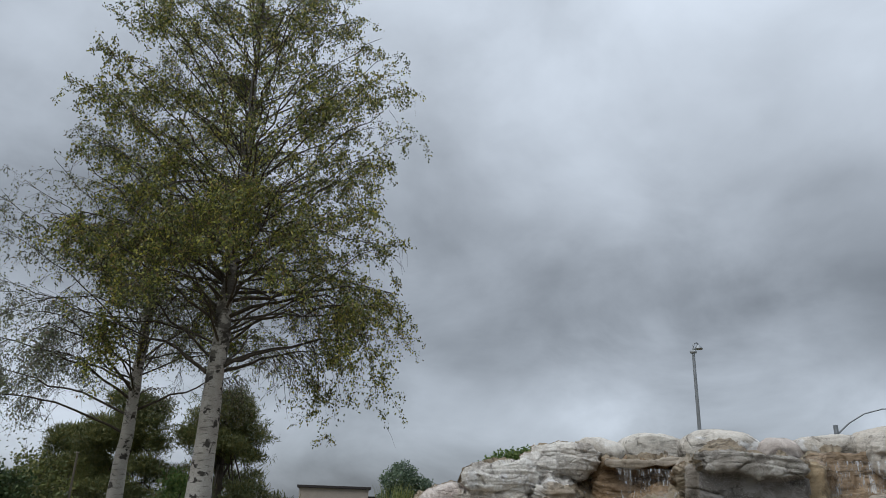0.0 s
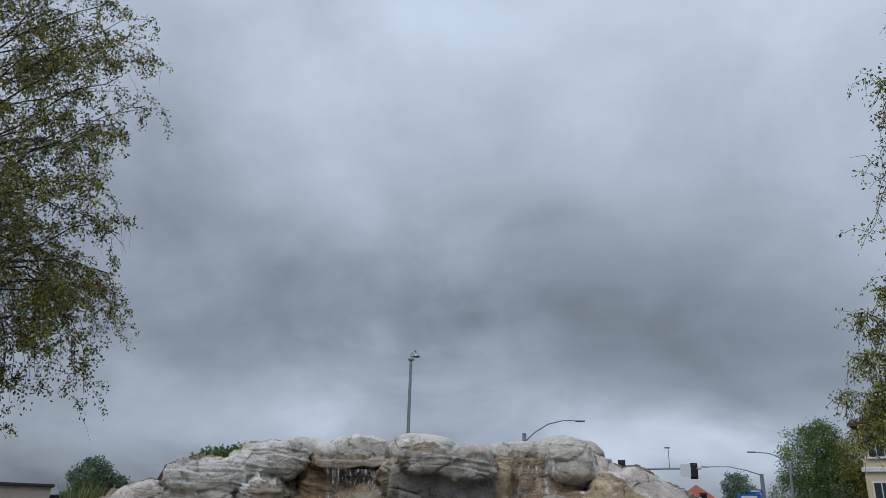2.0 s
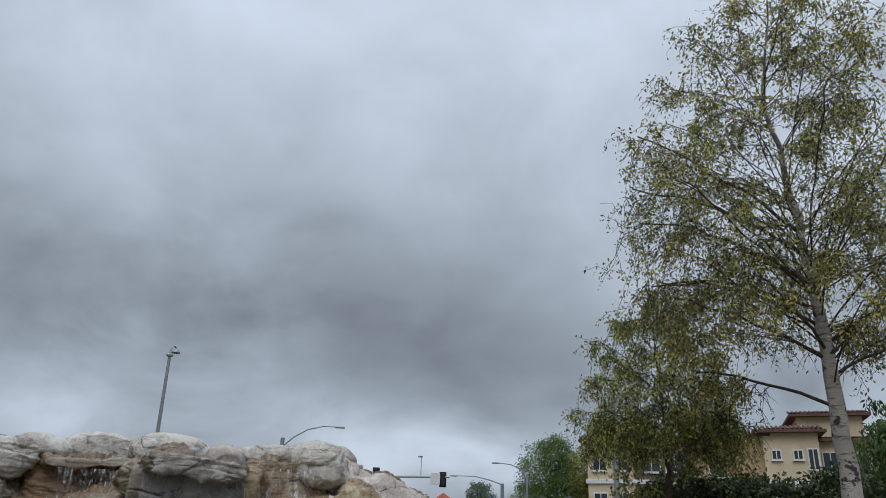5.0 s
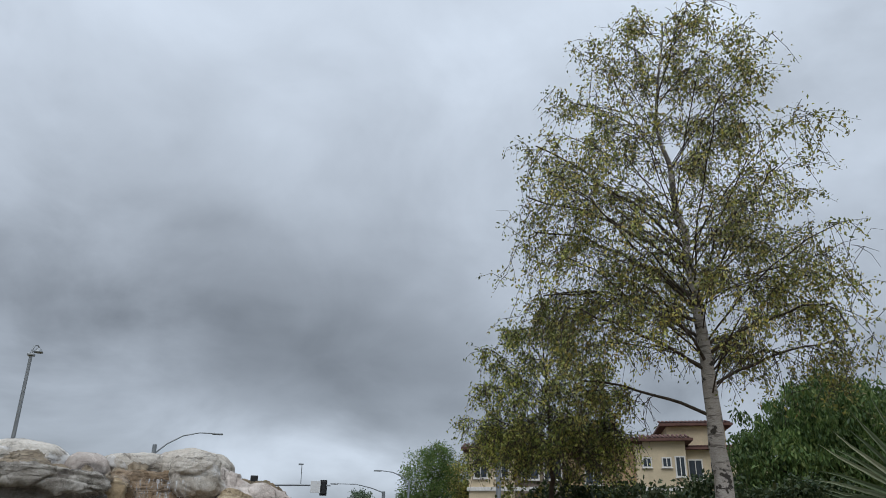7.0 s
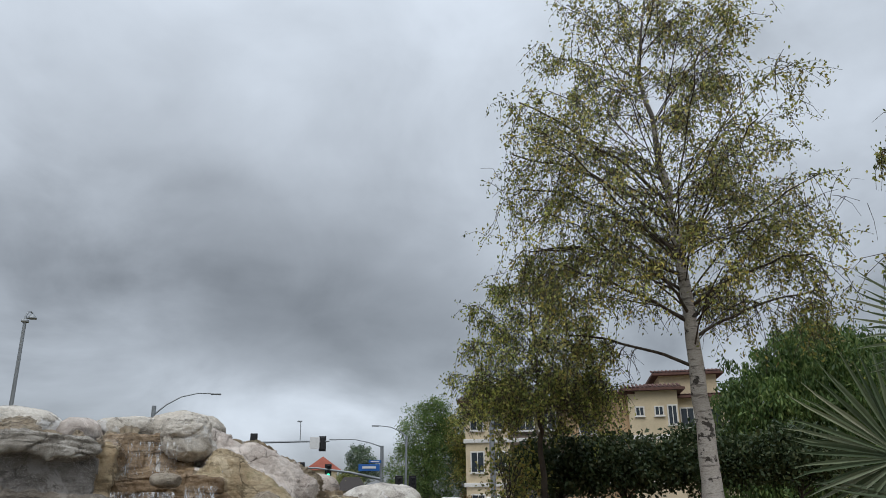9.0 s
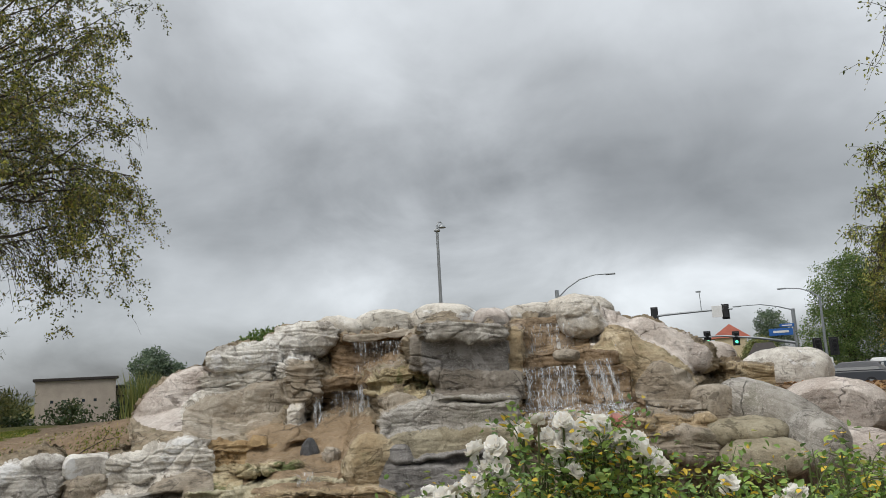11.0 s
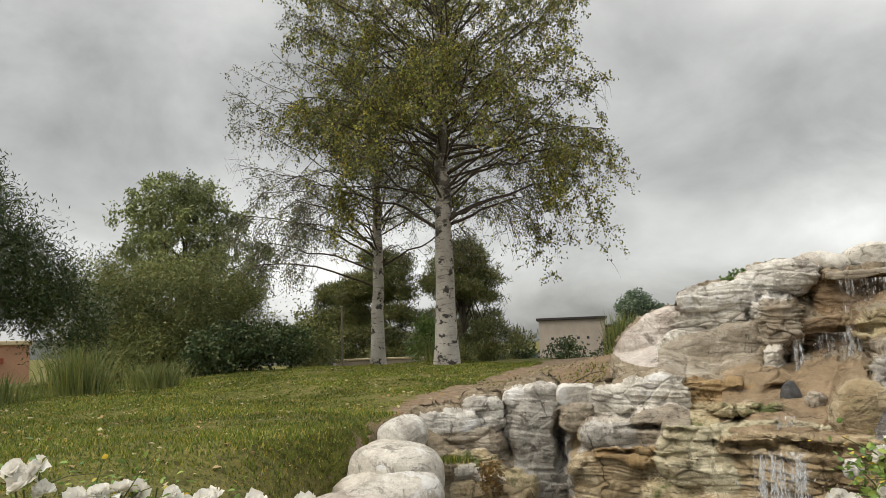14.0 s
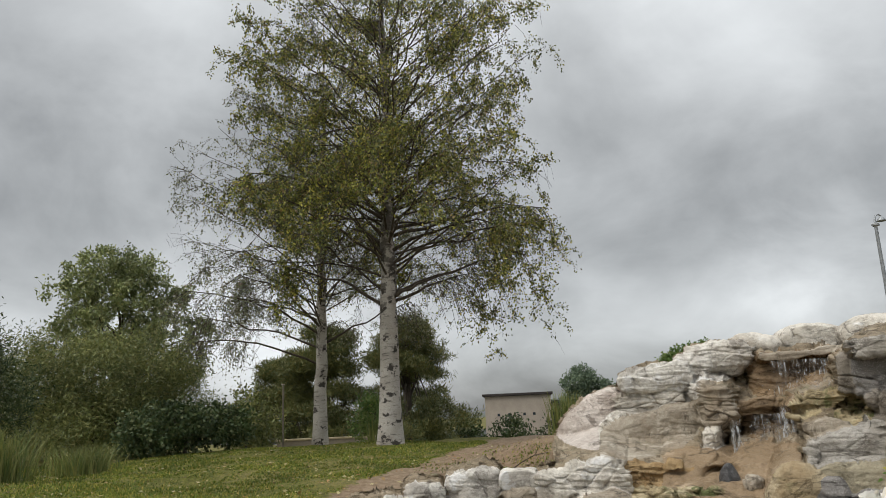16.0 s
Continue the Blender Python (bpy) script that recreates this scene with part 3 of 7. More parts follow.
def build_ground():
    rad = np.concatenate([np.linspace(0, 16, 120), np.geomspace(16.3, 3000, 70)])
    na = 380
    ang = np.linspace(0, 2 * np.pi, na, endpoint=False)
    R, A = np.meshgrid(rad[1:], ang, indexing="ij")
    x, y = R * np.cos(A), R * np.sin(A)
    z = ground_z(x, y)
    V = np.concatenate([[[0, 0, 0.0]], np.stack([x, y, z], -1).reshape(-1, 3)])
    k, j = np.meshgrid(np.arange(len(rad) - 2), np.arange(na), indexing="ij")
    a, b = 1 + k * na + j, 1 + k * na + (j + 1) % na
    F = [(0, 1 + q, 1 + (q + 1) % na) for q in range(na)]
    F += np.stack([a, a + na, b + na, b], -1).reshape(-1, 4).tolist()
    me = mesh_of("ground", V, F, M_GROUND, True)
    at = me.attributes.new("grass", "FLOAT", "POINT")
    at.data.foreach_set("value", turf_amount(V[:, 0], V[:, 1]).astype(np.float32))
    ob = put("ground", me)
    return tagged(ob, "bare brown soil bank and worn green lawn", "ground", kind="structure")


build_ground()

# ---- rocks ----
_SPHERES = {}


def unit_sphere(n):
    """A geodesic sphere, each edge of the icosahedron cut into n."""
    if n not in _SPHERES:
        bm = bmesh.new()
        bmesh.ops.create_icosphere(bm, subdivisions=1, radius=1.0)
        base = np.array([p.co[:] for p in bm.verts])
        tri = [[p.index for p in q.verts] for q in bm.faces]
        bm.free()
        seen, V, F = {}, [], []
        for t in tri:
            A, B, C = base[t]
            ids = {}
            for i in range(n + 1):
                for j in range(n + 1 - i):
                    p = A + (B - A) * i / n + (C - A) * j / n
                    key = tuple(np.round(p, 5))
                    if key not in seen:
                        seen[key] = len(V)
                        V.append(p / np.linalg.norm(p))
                    ids[i, j] = seen[key]
            for i in range(n):
                for j in range(n - i):
                    F.append((ids[i, j], ids[i + 1, j], ids[i, j + 1]))
                    if i + j < n - 1:
                        F.append((ids[i + 1, j], ids[i + 1, j + 1], ids[i, j + 1]))
        _SPHERES[n] = (np.array(V), np.array(F))
    return _SPHERES[n]


_rock_seed = [100]


def rock_mesh(name, w, d, h, mat, boxy=2.6, cuts=5, lump=0.05, strata=0.0, cracks=0.5, tilt=0.15, fold=0.35):
    """A cast boulder or ledge w by d by h metres: rounded block, flat facets, shallow hollows, stepped layers and a few grooves."""
    _rock_seed[0] += 1
    s = _rock_seed[0]
    rng = np.random.RandomState(s)
    v, f = unit_sphere(14 if name == "core" else 27 if w > 0.92 else 21 if w > 0.5 else 14)
    r = (np.abs(v) ** boxy).sum(1) ** (-1 / boxy)
    half = np.array([w, d, h]) / 2
    p = v * r[:, None] * half
    size = (w * d * h) ** (1 / 3)
    off = rng.uniform(-50, 50, 3)
    for _ in range(cuts):
        n = rng.normal(size=3) * (1, 1, 0.8)
        n[1] -= 0.5
        n /= np.linalg.norm(n)
        reach = np.abs(half * n).sum() * rng.uniform(0.6, 0.84)
        over = np.maximum(p @ n - reach, 0)
        p = p - (over * 0.97)[:, None] * n
    nrm = p / half ** 2
    nrm /= np.linalg.norm(nrm, axis=1, keepdims=True) + 1e-9
    q = p / max(size, 0.2) + off
    m = p + off
    disp = lump * size * fbm(q * 1.3, s, 3)
    disp += relief(m, p, s, off, strata, cracks, tilt, fold)
    p = p + disp[:, None] * nrm
    return mesh_of(name, p, f, mat, True)


def facets(m, s, cell=(0.30, 0.30, 0.17)):
    """Broken planes: each cell of rock has its own tilt and height, with a joint along its border."""
    q = m / np.array(cell)
    base = np.floor(q).astype(np.int64)
    d1, d2 = np.full(len(m), 9.0), np.full(len(m), 9.0)
    out = np.zeros(len(m))
    for o in itertools.product((-1, 0, 1), repeat=3):
        k = base + o
        h = [_hash(k[:, 0], k[:, 1], k[:, 2], s + j) for j in range(7)]
        seed = k + 0.5 + 0.42 * np.stack(h[:3], -1)
        v = q - seed
        d = np.sqrt((v ** 2).sum(1))
        val = 0.045 * (v * np.stack(h[3:6], -1)).sum(1) + 0.028 * h[6]
        near = d < d1
        d2 = np.where(near, d1, np.minimum(d2, d))
        out = np.where(near, val, out)
        d1 = np.where(near, d, d1)
    return out - 0.022 * np.exp(-((d2 - d1) / 0.07) ** 2)


def relief(m, p, s, off, strata, cracks, tilt, fold):
    """How far the surface stands out at points m: hollows, layers like shale, sparse grooves, grain."""
    warp = 0.10 * np.stack([fbm(m * 2.6, s + 31, 2), fbm(m * 2.6, s + 32, 2), fbm(m * 2.6, s + 33, 2)], -1)
    mw = m + warp
    val = np.abs(fbm(mw * np.array([1.7, 1.7, 3.2]), s + 34, 2))
    disp = fold * (0.055 * np.minimum(val, 0.5) - 0.015)
    disp = disp + fold * 0.03 * fbm(m * 5.5, s + 36, 3) + 0.0045 * fbm(m * 19, s + 5, 3)
    chip = np.abs(fbm(mw * np.array([6.5, 6.5, 9.0]), s + 37, 3))
    disp = disp + (0.25 + fold) * 0.022 * np.minimum(chip, 0.35)
    if fold > 0.21:
        disp = disp + min(1.0, 0.35 + 0.6 * fold) * facets(mw, s + 51)
    if strata:
        zz = (p[:, 2] + tilt * p[:, 0] + 0.045 * fbm(m * 1.8, s + 9, 2)) / 0.062
        zz = zz + 0.7 * vnoise(np.stack([zz * 0.6, m[:, 0] * 0.5, m[:, 1] * 0.5], -1), s + 10)
        k = np.floor(zz)
        fr = zz - k

        def layer(kk):
            return vnoise(np.stack([kk * 3.7 + 0.31, m[:, 0] * 2.2, m[:, 1] * 2.2], -1) + off, s + 11)
        bl = sstep(0.72, 1.0, fr)
        lay = np.clip((layer(k) * (1 - bl) + layer(k + 1) * bl) * 2.6, -1, 1)
        disp = disp + strata * (0.026 * lay - 0.010 * np.exp(-((fr - 0.86) / 0.10) ** 2))
        fine = vnoise(np.stack([zz * 2.4, m[:, 0] * 3.0, m[:, 1] * 3.0], -1) + off, s + 12)
        disp = disp + strata * 0.007 * np.clip(fine * 3, -1, 1)
    if cracks:
        c1 = vnoise(mw * np.array([0.9, 0.9, 2.4]) + off, s + 21)
        c2 = vnoise(mw * np.array([1.5, 1.5, 0.8]) + off + 7, s + 23)
        on = sstep(-0.05, 0.25, vnoise(m * 1.1 + 3, s + 25))
        disp = disp - cracks * on * (0.045 * np.exp(-(c1 / 0.028) ** 2) + 0.04 * np.exp(-(c2 / 0.028) ** 2))
    return disp


FRONTS = []


def rock(name, parent, x, y, z, w, h, d, yaw, mat, lean=0.0, roll=0.0, label="", **kw):
    """One rock, its front at (x, y), turned by yaw about z; d is how far it reaches back."""
    grow = 1.07
    if parent is not None and name != "core":
        FRONTS.append((x, y, z, w, h))
    a = radians(yaw)
    cx, cy = x - math.sin(a) * d * 0.42, y + math.cos(a) * d * 0.42
    ob = put(name, rock_mesh(name, w * grow, d, h * grow, mat, **kw), parent, (cx, cy, z), (lean, roll, yaw), label)
    return ob


CASTS = []


def cast(name, x, y, z, w, h, d, yaw, mat, lean=0.0, roll=0.0, boxy=2.6, slope=None, strata=0.0, fold=0.35, **kw):
    """One swelling of the cast rockwork, its front at (x, y), that grows into its neighbours."""
    FRONTS.append((x, y, z, w, h))
    CASTS.append((x, y, z, w, h, mat, -math.tan(radians(lean)) if slope is None else slope, roll, boxy, max(strata, (fold - 0.1) * 1.8)))


falls = thing("rock_waterfall", "pale cast rockwork with water running over brown ledges", "waterfall")
R = falls
# body behind the faces
rock("core", R, -1.6, 8.15, 0.9, 4.6, 2.35, 2.6, 14, M_TAN, boxy=3.2, lump=0.04, cuts=3)
rock("core", R, -3.9, 7.2, 0.65, 2.6, 1.5, 2.4, 30, M_TAN, boxy=3, lump=0.05)
rock("core", R, 0.25, 8.3, 0.7, 2.0, 2.0, 2.4, 0, M_TAN, boxy=3, lump=0.05)
rock("core", R, -2.9, 6.55, 0.25, 2.6, 1.1, 1.6, 26, M_TAN, boxy=3, strata=1)
rock("core", R, -4.9, 5.3, 0.3, 2.6, 1.25, 1.2, 44, M_TAN, boxy=3, strata=0.7)
rock("core", R, -5.45, 4.1, 0.25, 1.8, 0.95, 0.9, 55, M_TAN, boxy=3, strata=1)
rock("core", R, 1.0, 8.0, 0.45, 2.4, 1.2, 1.6, -8, M_TAN, boxy=3)
rock("core", R, -3.55, 7.35, 1.35, 1.5, 1.2, 0.9, 27, M_TAN, boxy=3, lump=0.05)
# crest boulders
ROUND = dict(cuts=2, lump=0.05, fold=0.2, cracks=0.3)
cast("boulder", -4.36, 6.6, 1.46, 0.98, 0.66, 0.9, 34, M_PINK, roll=-31, boxy=2.4, cracks=0.9, lump=0.03, fold=0.17, cuts=2)
cast("boulder", -3.8, 6.72, 1.95, 0.64, 0.24, 0.6, 30, M_WHITE, boxy=3.6, strata=0.5, cuts=6)
cast("boulder", -3.92, 6.7, 1.72, 0.6, 0.24, 0.5, 30, M_PALE, roll=-6, boxy=3.4, strata=0.9)
cast("boulder", -3.98, 6.66, 1.5, 0.78, 0.34, 0.5, 30, M_PALE, roll=-20, boxy=3, strata=0.9, cuts=8)
cast("boulder", -3.38, 7.17, 2.08, 0.66, 0.36, 0.6, 26, M_WHITE, roll=-14, boxy=2.5, cracks=0.4, fold=0.4, cuts=2)
cast("boulder", -3.6, 7.0, 1.88, 0.4, 0.5, 0.4, 27, M_WHITE, roll=16, boxy=4, fold=0.8, cuts=6)
rock("boulder", R, -3.14, 7.6, 2.2, 0.56, 0.34, 0.5, 23, M_PALE, boxy=2.2, **ROUND)
rock("boulder", R, -2.68, 7.9, 2.3, 0.68, 0.27, 0.5, 19, M_PALE, boxy=2.5, **ROUND)
rock("boulder", R, -1.99, 7.8, 2.26, 0.76, 0.38, 0.6, 14, M_PALE, boxy=2.2, cuts=1, lump=0.03, fold=0.15, cracks=0.15)
rock("boulder", R, -1.44, 7.62, 2.19, 0.36, 0.31, 0.4, 12, M_PINK, boxy=2.2, **ROUND)
rock("boulder", R, -1.06, 7.92, 2.28, 0.6, 0.2, 0.5, 8, M_PALE, boxy=3, **ROUND)
rock("boulder", R, -0.57, 7.95, 2.25, 0.78, 0.34, 0.6, 5, M_PALE, boxy=2.2, **ROUND)
rock("boulder", R, -0.5, 7.5, 2.16, 0.46, 0.36, 0.4, 5, M_PALE, boxy=2.3, cuts=6, lump=0.04, fold=0.4, cracks=0.5)
# faces and ledges of the left fall
cast("ledge", -2.56, 7.38, 2.11, 0.76, 0.07, 0.6, 20, M_BROWN, boxy=8, strata=0.2, cuts=0, fold=0.12, lump=0.02)
cast("rock_face", -2.7, 7.49, 1.9, 0.85, 0.47, 0.5, 20, M_WET, lean=-14, boxy=5, strata=0.5, cuts=2, fold=0.2, cracks=0.2)
cast("ledge", -2.65, 6.92, 1.61, 1.06, 0.14, 0.9, 22, M_WET, lean=6, boxy=6, strata=0.25, cuts=3, fold=0.2, cracks=0.1)
cast("rock_face", -2.86, 6.99, 1.32, 0.66, 0.51, 0.5, 23, M_WET, boxy=4, strata=0.35, cuts=4, fold=0.6)
cast("buttress", -3.06, 6.41, 1.65, 0.29, 0.42, 0.5, 26, M_BROWN, boxy=3, strata=0.5, cracks=0.6, fold=0.6, cuts=6)
cast("buttress", -3.09, 6.33, 1.3, 0.21, 0.35, 0.4, 27, M_PALE, boxy=2.6, cracks=0.5, fold=0.5, cuts=5)
cast("rock_face", -3.76, 6.62, 1.4, 1.0, 0.46, 0.6, 30, M_DRYTAN, roll=-16, boxy=4, fold=0.2)
cast("apron", -2.6, 5.95, 1.06, 1.2, 0.46, 1.0, 25, M_WETSAND, slope=2.0, boxy=6, fold=0.08)
cast("boulder", -2.07, 5.59, 0.99, 0.33, 0.38, 0.6, 21, M_TAN, roll=24, boxy=2.8, cuts=2, lump=0.03, fold=0.14, cracks=0.1)
cast("ledge", -2.15, 6.46, 1.63, 0.47, 0.16, 0.6, 19, M_MOSSY, roll=-18, boxy=4, strata=0.7, fold=0.7, cuts=6, cracks=0.8)
cast("boulder", -1.98, 6.1, 1.42, 0.31, 0.16, 0.5, 19, M_BROWN, boxy=2.3, cuts=1, lump=0.03, fold=0.12, cracks=0.0)
cast("rock_face", -1.94, 6.63, 1.52, 0.24, 0.24, 0.4, 17, M_MOSSY, boxy=3, cracks=0.8, fold=0.7, cuts=6)
# the grey slab in the middle and the blocks under it
cast("slab", -1.44, 6.37, 2.02, 0.65, 0.15, 0.7, 14, M_DRYGREY, boxy=3.6, strata=0.6, cuts=4, fold=0.5, cracks=0.4)
cast("slab", -1.47, 6.51, 1.81, 0.68, 0.30, 0.7, 14, M_GREY, boxy=9, cuts=1, lump=0.015, cracks=0.12, fold=0.1)
cast("slab", -1.36, 6.47, 1.53, 0.71, 0.29, 0.7, 13, M_GREYBROWN, boxy=9, cuts=1, lump=0.015, cracks=0.15, fold=0.1)
cast("slab", -1.89, 6.49, 1.83, 0.18, 0.30, 0.5, 17, M_GREYBROWN, roll=8, boxy=5, cuts=4, lump=0.02, cracks=0.3, fold=0.12)
cast("ledge", -1.84, 6.01, 1.29, 0.56, 0.24, 0.7, 18, M_DRYGREY, roll=-14, boxy=4, strata=0.4, cracks=0.6, cuts=5, fold=0.3)
cast("ledge", -1.34, 6.11, 1.28, 0.71, 0.32, 0.7, 13, M_DRYGREY, roll=-4, boxy=5, strata=0.35, cracks=0.7, cuts=5, fold=0.3)
cast("ledge", -1.42, 5.85, 1.09, 1.04, 0.20, 0.8, 15, M_OLIVE, boxy=4, cracks=0.35, cuts=3, fold=0.14, lump=0.03)
cast("block", -1.87, 5.66, 0.88, 0.23, 0.40, 0.6, 19, M_GREY, boxy=4, cracks=0.4, cuts=4, fold=0.15)
cast("block", -1.42, 5.78, 0.82, 0.72, 0.41, 0.7, 15, M_GREY, boxy=6, cracks=0.4, cuts=4, fold=0.15)
# right fall
cast("rock_face", -0.88, 7.58, 1.97, 0.76, 0.45, 0.4, 8, M_WET, lean=-10, boxy=7, strata=0.2, cuts=1, fold=0.12, cracks=0.05, lump=0.02)
cast("ledge", -0.68, 7.1, 1.73, 0.91, 0.11, 0.9, 6, M_WET, boxy=6, strata=0.2, cuts=2, fold=0.15)
cast("rock_face", -0.64, 7.11, 1.49, 0.97, 0.40, 0.5, 6, M_WET, boxy=4, strata=0.4, cuts=3, fold=0.45)
cast("ledge", -0.59, 6.81, 1.26, 1.08, 0.17, 0.9, 6, M_WET, boxy=5, strata=0.8, cuts=4, fold=0.3)
cast("ledge", -0.56, 6.56, 1.1, 1.11, 0.22, 0.8, 6, M_TAN, boxy=5, strata=1.0)
rock("stone", R, -0.6, 6.86, 1.77, 0.23, 0.11, 0.2, 6, M_BROWN, boxy=2.4, cuts=2, fold=0.1)
cast("rock_face", -1.1, 6.79, 1.7, 0.18, 0.64, 0.6, 10, M_TAN, roll=7, boxy=4, fold=0.15, cuts=2, cracks=0.1, lump=0.02)
# right shoulder
cast("boulder", -0.21, 7.79, 1.94, 0.95, 0.48, 0.8, 2, M_PINK, roll=34, boxy=2.6, cuts=3, lump=0.03, fold=0.14, cracks=0.2)
cast("boulder", 0.04, 7.35, 1.6, 0.90, 0.50, 0.7, 1, M_TAN, roll=38, boxy=3, cuts=4, lump=0.03, fold=0.16, cracks=0.5)
cast("boulder", 0.32, 7.74, 1.82, 0.74, 0.34, 0.7, -1, M_PINK, roll=32, boxy=2.8, cuts=3, lump=0.02, fold=0.12, cracks=0.2)
cast("boulder", 0.21, 7.2, 1.41, 0.46, 0.42, 0.6, -1, M_BROWN, roll=32, boxy=3.2, cuts=5, lump=0.03, fold=0.16, cracks=0.7)
rock("boulder", R, 0.81, 9.27, 1.73, 0.56, 0.32, 0.6, -4, M_PINK, roll=8, boxy=2.8, cuts=2, lump=0.02, fold=0.12, cracks=0.1)
cast("ledge", 0.7, 8.58, 1.5, 0.63, 0.23, 0.8, -4, M_WETBED, roll=14, boxy=6, strata=1.2, fold=0.6)
cast("ledge", 1.21, 8.83, 1.45, 0.71, 0.22, 0.8, -7, M_TAN, roll=12, boxy=6, strata=1.2, fold=0.4)
rock("boulder", R, 0.63, 7.13, 1.24, 0.41, 0.38, 0.6, -4, M_BROWN, boxy=3, cuts=6, lump=0.03, fold=0.2, cracks=0.5)
cast("ledge", 0.23, 7.05, 1.23, 0.63, 0.15, 0.8, -1, M_BROWN, boxy=6, strata=1.2, fold=0.3)
cast("ledge", 0.21, 6.85, 1.11, 0.70, 0.17, 0.8, -1, M_WETBED, boxy=6, strata=1.2, fold=0.3)
cast("ledge", 0.22, 6.65, 0.96, 0.83, 0.20, 0.8, -1, M_BROWN, boxy=5, strata=1.0, fold=0.3)
# lower left wall of the basin
SMOOTH = dict(cuts=2, lump=0.03, fold=0.14, cracks=0.2)
rock("boulder", R, -4.88, 3.61, 0.82, 0.40, 0.30, 0.4, 54, M_WHITE, roll=-20, boxy=2.5, **SMOOTH)
rock("boulder", R, -4.4, 3.2, 0.58, 0.70, 0.46, 0.9, 55, M_PALE, roll=6, boxy=2.6, **SMOOTH)
rock("boulder", R, -4.2, 2.95, 0.42, 0.85, 0.45, 0.9, 56, M_PALE, roll=-8, boxy=2.6, **SMOOTH)
rock("boulder", R, -4.1, 2.5, 0.33, 0.80, 0.42, 0.9, 60, M_PINK, roll=-10, boxy=2.5, **SMOOTH)
cast("ledge", -4.99, 4.13, 0.90, 0.54, 0.17, 0.6, 51, M_WHITE, boxy=3.4, roll=-3, cuts=4, fold=0.25, cracks=0.3)
cast("ledge", -4.93, 4.22, 0.74, 0.62, 0.2, 0.5, 50, M_BROWN, boxy=6, strata=1.4, fold=0.3, cracks=0.7)
cast("ledge", -4.8, 4.12, 0.56, 0.55, 0.16, 0.5, 51, M_MOSSY, boxy=5, strata=1.2)
cast("ledge", -4.72, 4.1, 0.42, 0.6, 0.12, 0.5, 50, M_PALE, boxy=6, strata=0.9, roll=6)
cast("rock_face", -4.6, 4.1, 0.2, 0.75, 0.4, 0.6, 50, M_TAN, boxy=3.4, strata=0.6, cracks=0.7, cuts=5)
cast("rock_face", -4.5, 4.35, 0.34, 0.55, 0.36, 0.5, 47, M_MOSSY, boxy=2.8, cuts=5, fold=0.3, roll=10)
cast("boulder", -4.83, 4.46, 0.92, 0.31, 0.38, 0.4, 48, M_WHITE, boxy=3.6, strata=0.3, cuts=5, fold=0.3, cracks=0.4)
cast("boulder", -4.72, 4.42, 0.62, 0.28, 0.36, 0.4, 48, M_BROWN, boxy=3, strata=0.7, cuts=5)
cast("column", -4.42, 4.82, 0.58, 0.52, 0.86, 0.5, 44, M_DRYGREY, boxy=4.5, strata=0.35, cracks=0.5, cuts=4, fold=0.25, lump=0.03)
cast("column", -4.66, 4.72, 0.86, 0.24, 0.44, 0.4, 46, M_DRYGREY, boxy=3, strata=0.3, cracks=0.4, cuts=4, fold=0.25)
cast("boulder", -4.54, 4.77, 1.1, 0.46, 0.2, 0.5, 44, M_WHITE, boxy=2.8, cuts=4, fold=0.25, roll=-8)
rock("block", R, -4.18, 5.0, 1.09, 0.33, 0.16, 0.4, 41, M_WHITE, boxy=3.6, cracks=0.2, cuts=4, fold=0.2)
cast("block", -4.15, 4.96, 0.92, 0.30, 0.24, 0.4, 41, M_BROWN, boxy=3.2, cracks=0.4, cuts=5, fold=0.3)
cast("column", -4.22, 5.08, 0.4, 0.26, 0.85, 0.4, 41, M_TAN, boxy=4, strata=0.4, cracks=0.6, cuts=5)
cast("column", -4.0, 5.02, 0.36, 0.24, 0.8, 0.4, 40, M_DRYGREY, boxy=4, strata=0.3, cracks=0.5, cuts=5, fold=0.3)
cast("ledge", -3.75, 5.3, 1.03, 0.80, 0.33, 0.7, 36, M_PALE, roll=-8, boxy=4, strata=0.7, cracks=0.6, fold=0.3)
cast("ledge", -3.34, 5.7, 1.08, 0.74, 0.22, 0.7, 32, M_OCHRE, roll=4, boxy=4, strata=0.9, cracks=0.7, fold=0.4)
cast("ledge", -3.26, 5.66, 0.92, 0.62, 0.18, 0.7, 32, M_MOSSY, boxy=5, strata=1.0, fold=0.5, cracks=0.6)
cast("boulder", -3.5, 5.2, 0.82, 0.54, 0.3, 0.5, 35, M_BROWN, roll=-10, boxy=2.5, cuts=2, lump=0.03, fold=0.14, cracks=0.2)
cast("boulder", -3.78, 5.0, 0.77, 0.48, 0.22, 0.5, 38, M_DRYGREY, boxy=2.7, cuts=2, fold=0.14, cracks=0.3)
cast("ledge", -3.55, 5.08, 0.62, 0.7, 0.13, 0.6, 36, M_OCHRE, boxy=5, strata=0.8, roll=-4)
cast("rock_face", -3.72, 5.0, 0.36, 0.75, 0.5, 0.6, 37, M_TAN, boxy=4, strata=0.6, cracks=0.9, cuts=5)
cast("rock_face", -3.95, 4.98, 0.5, 0.3, 0.26, 0.4, 39, M_PALE, boxy=3.4, cuts=5, fold=0.3)
rock("stone", R, -2.7, 5.86, 1.05, 0.15, 0.26, 0.14, 26, M_DARKSTONE, boxy=1.75, cuts=1, lump=0.02, fold=0.06, cracks=0)
cast("ledge", -2.88, 5.52, 0.94, 0.46, 0.15, 0.5, 29, M_MOSSY, boxy=4, strata=0.7, fold=0.8, roll=4)
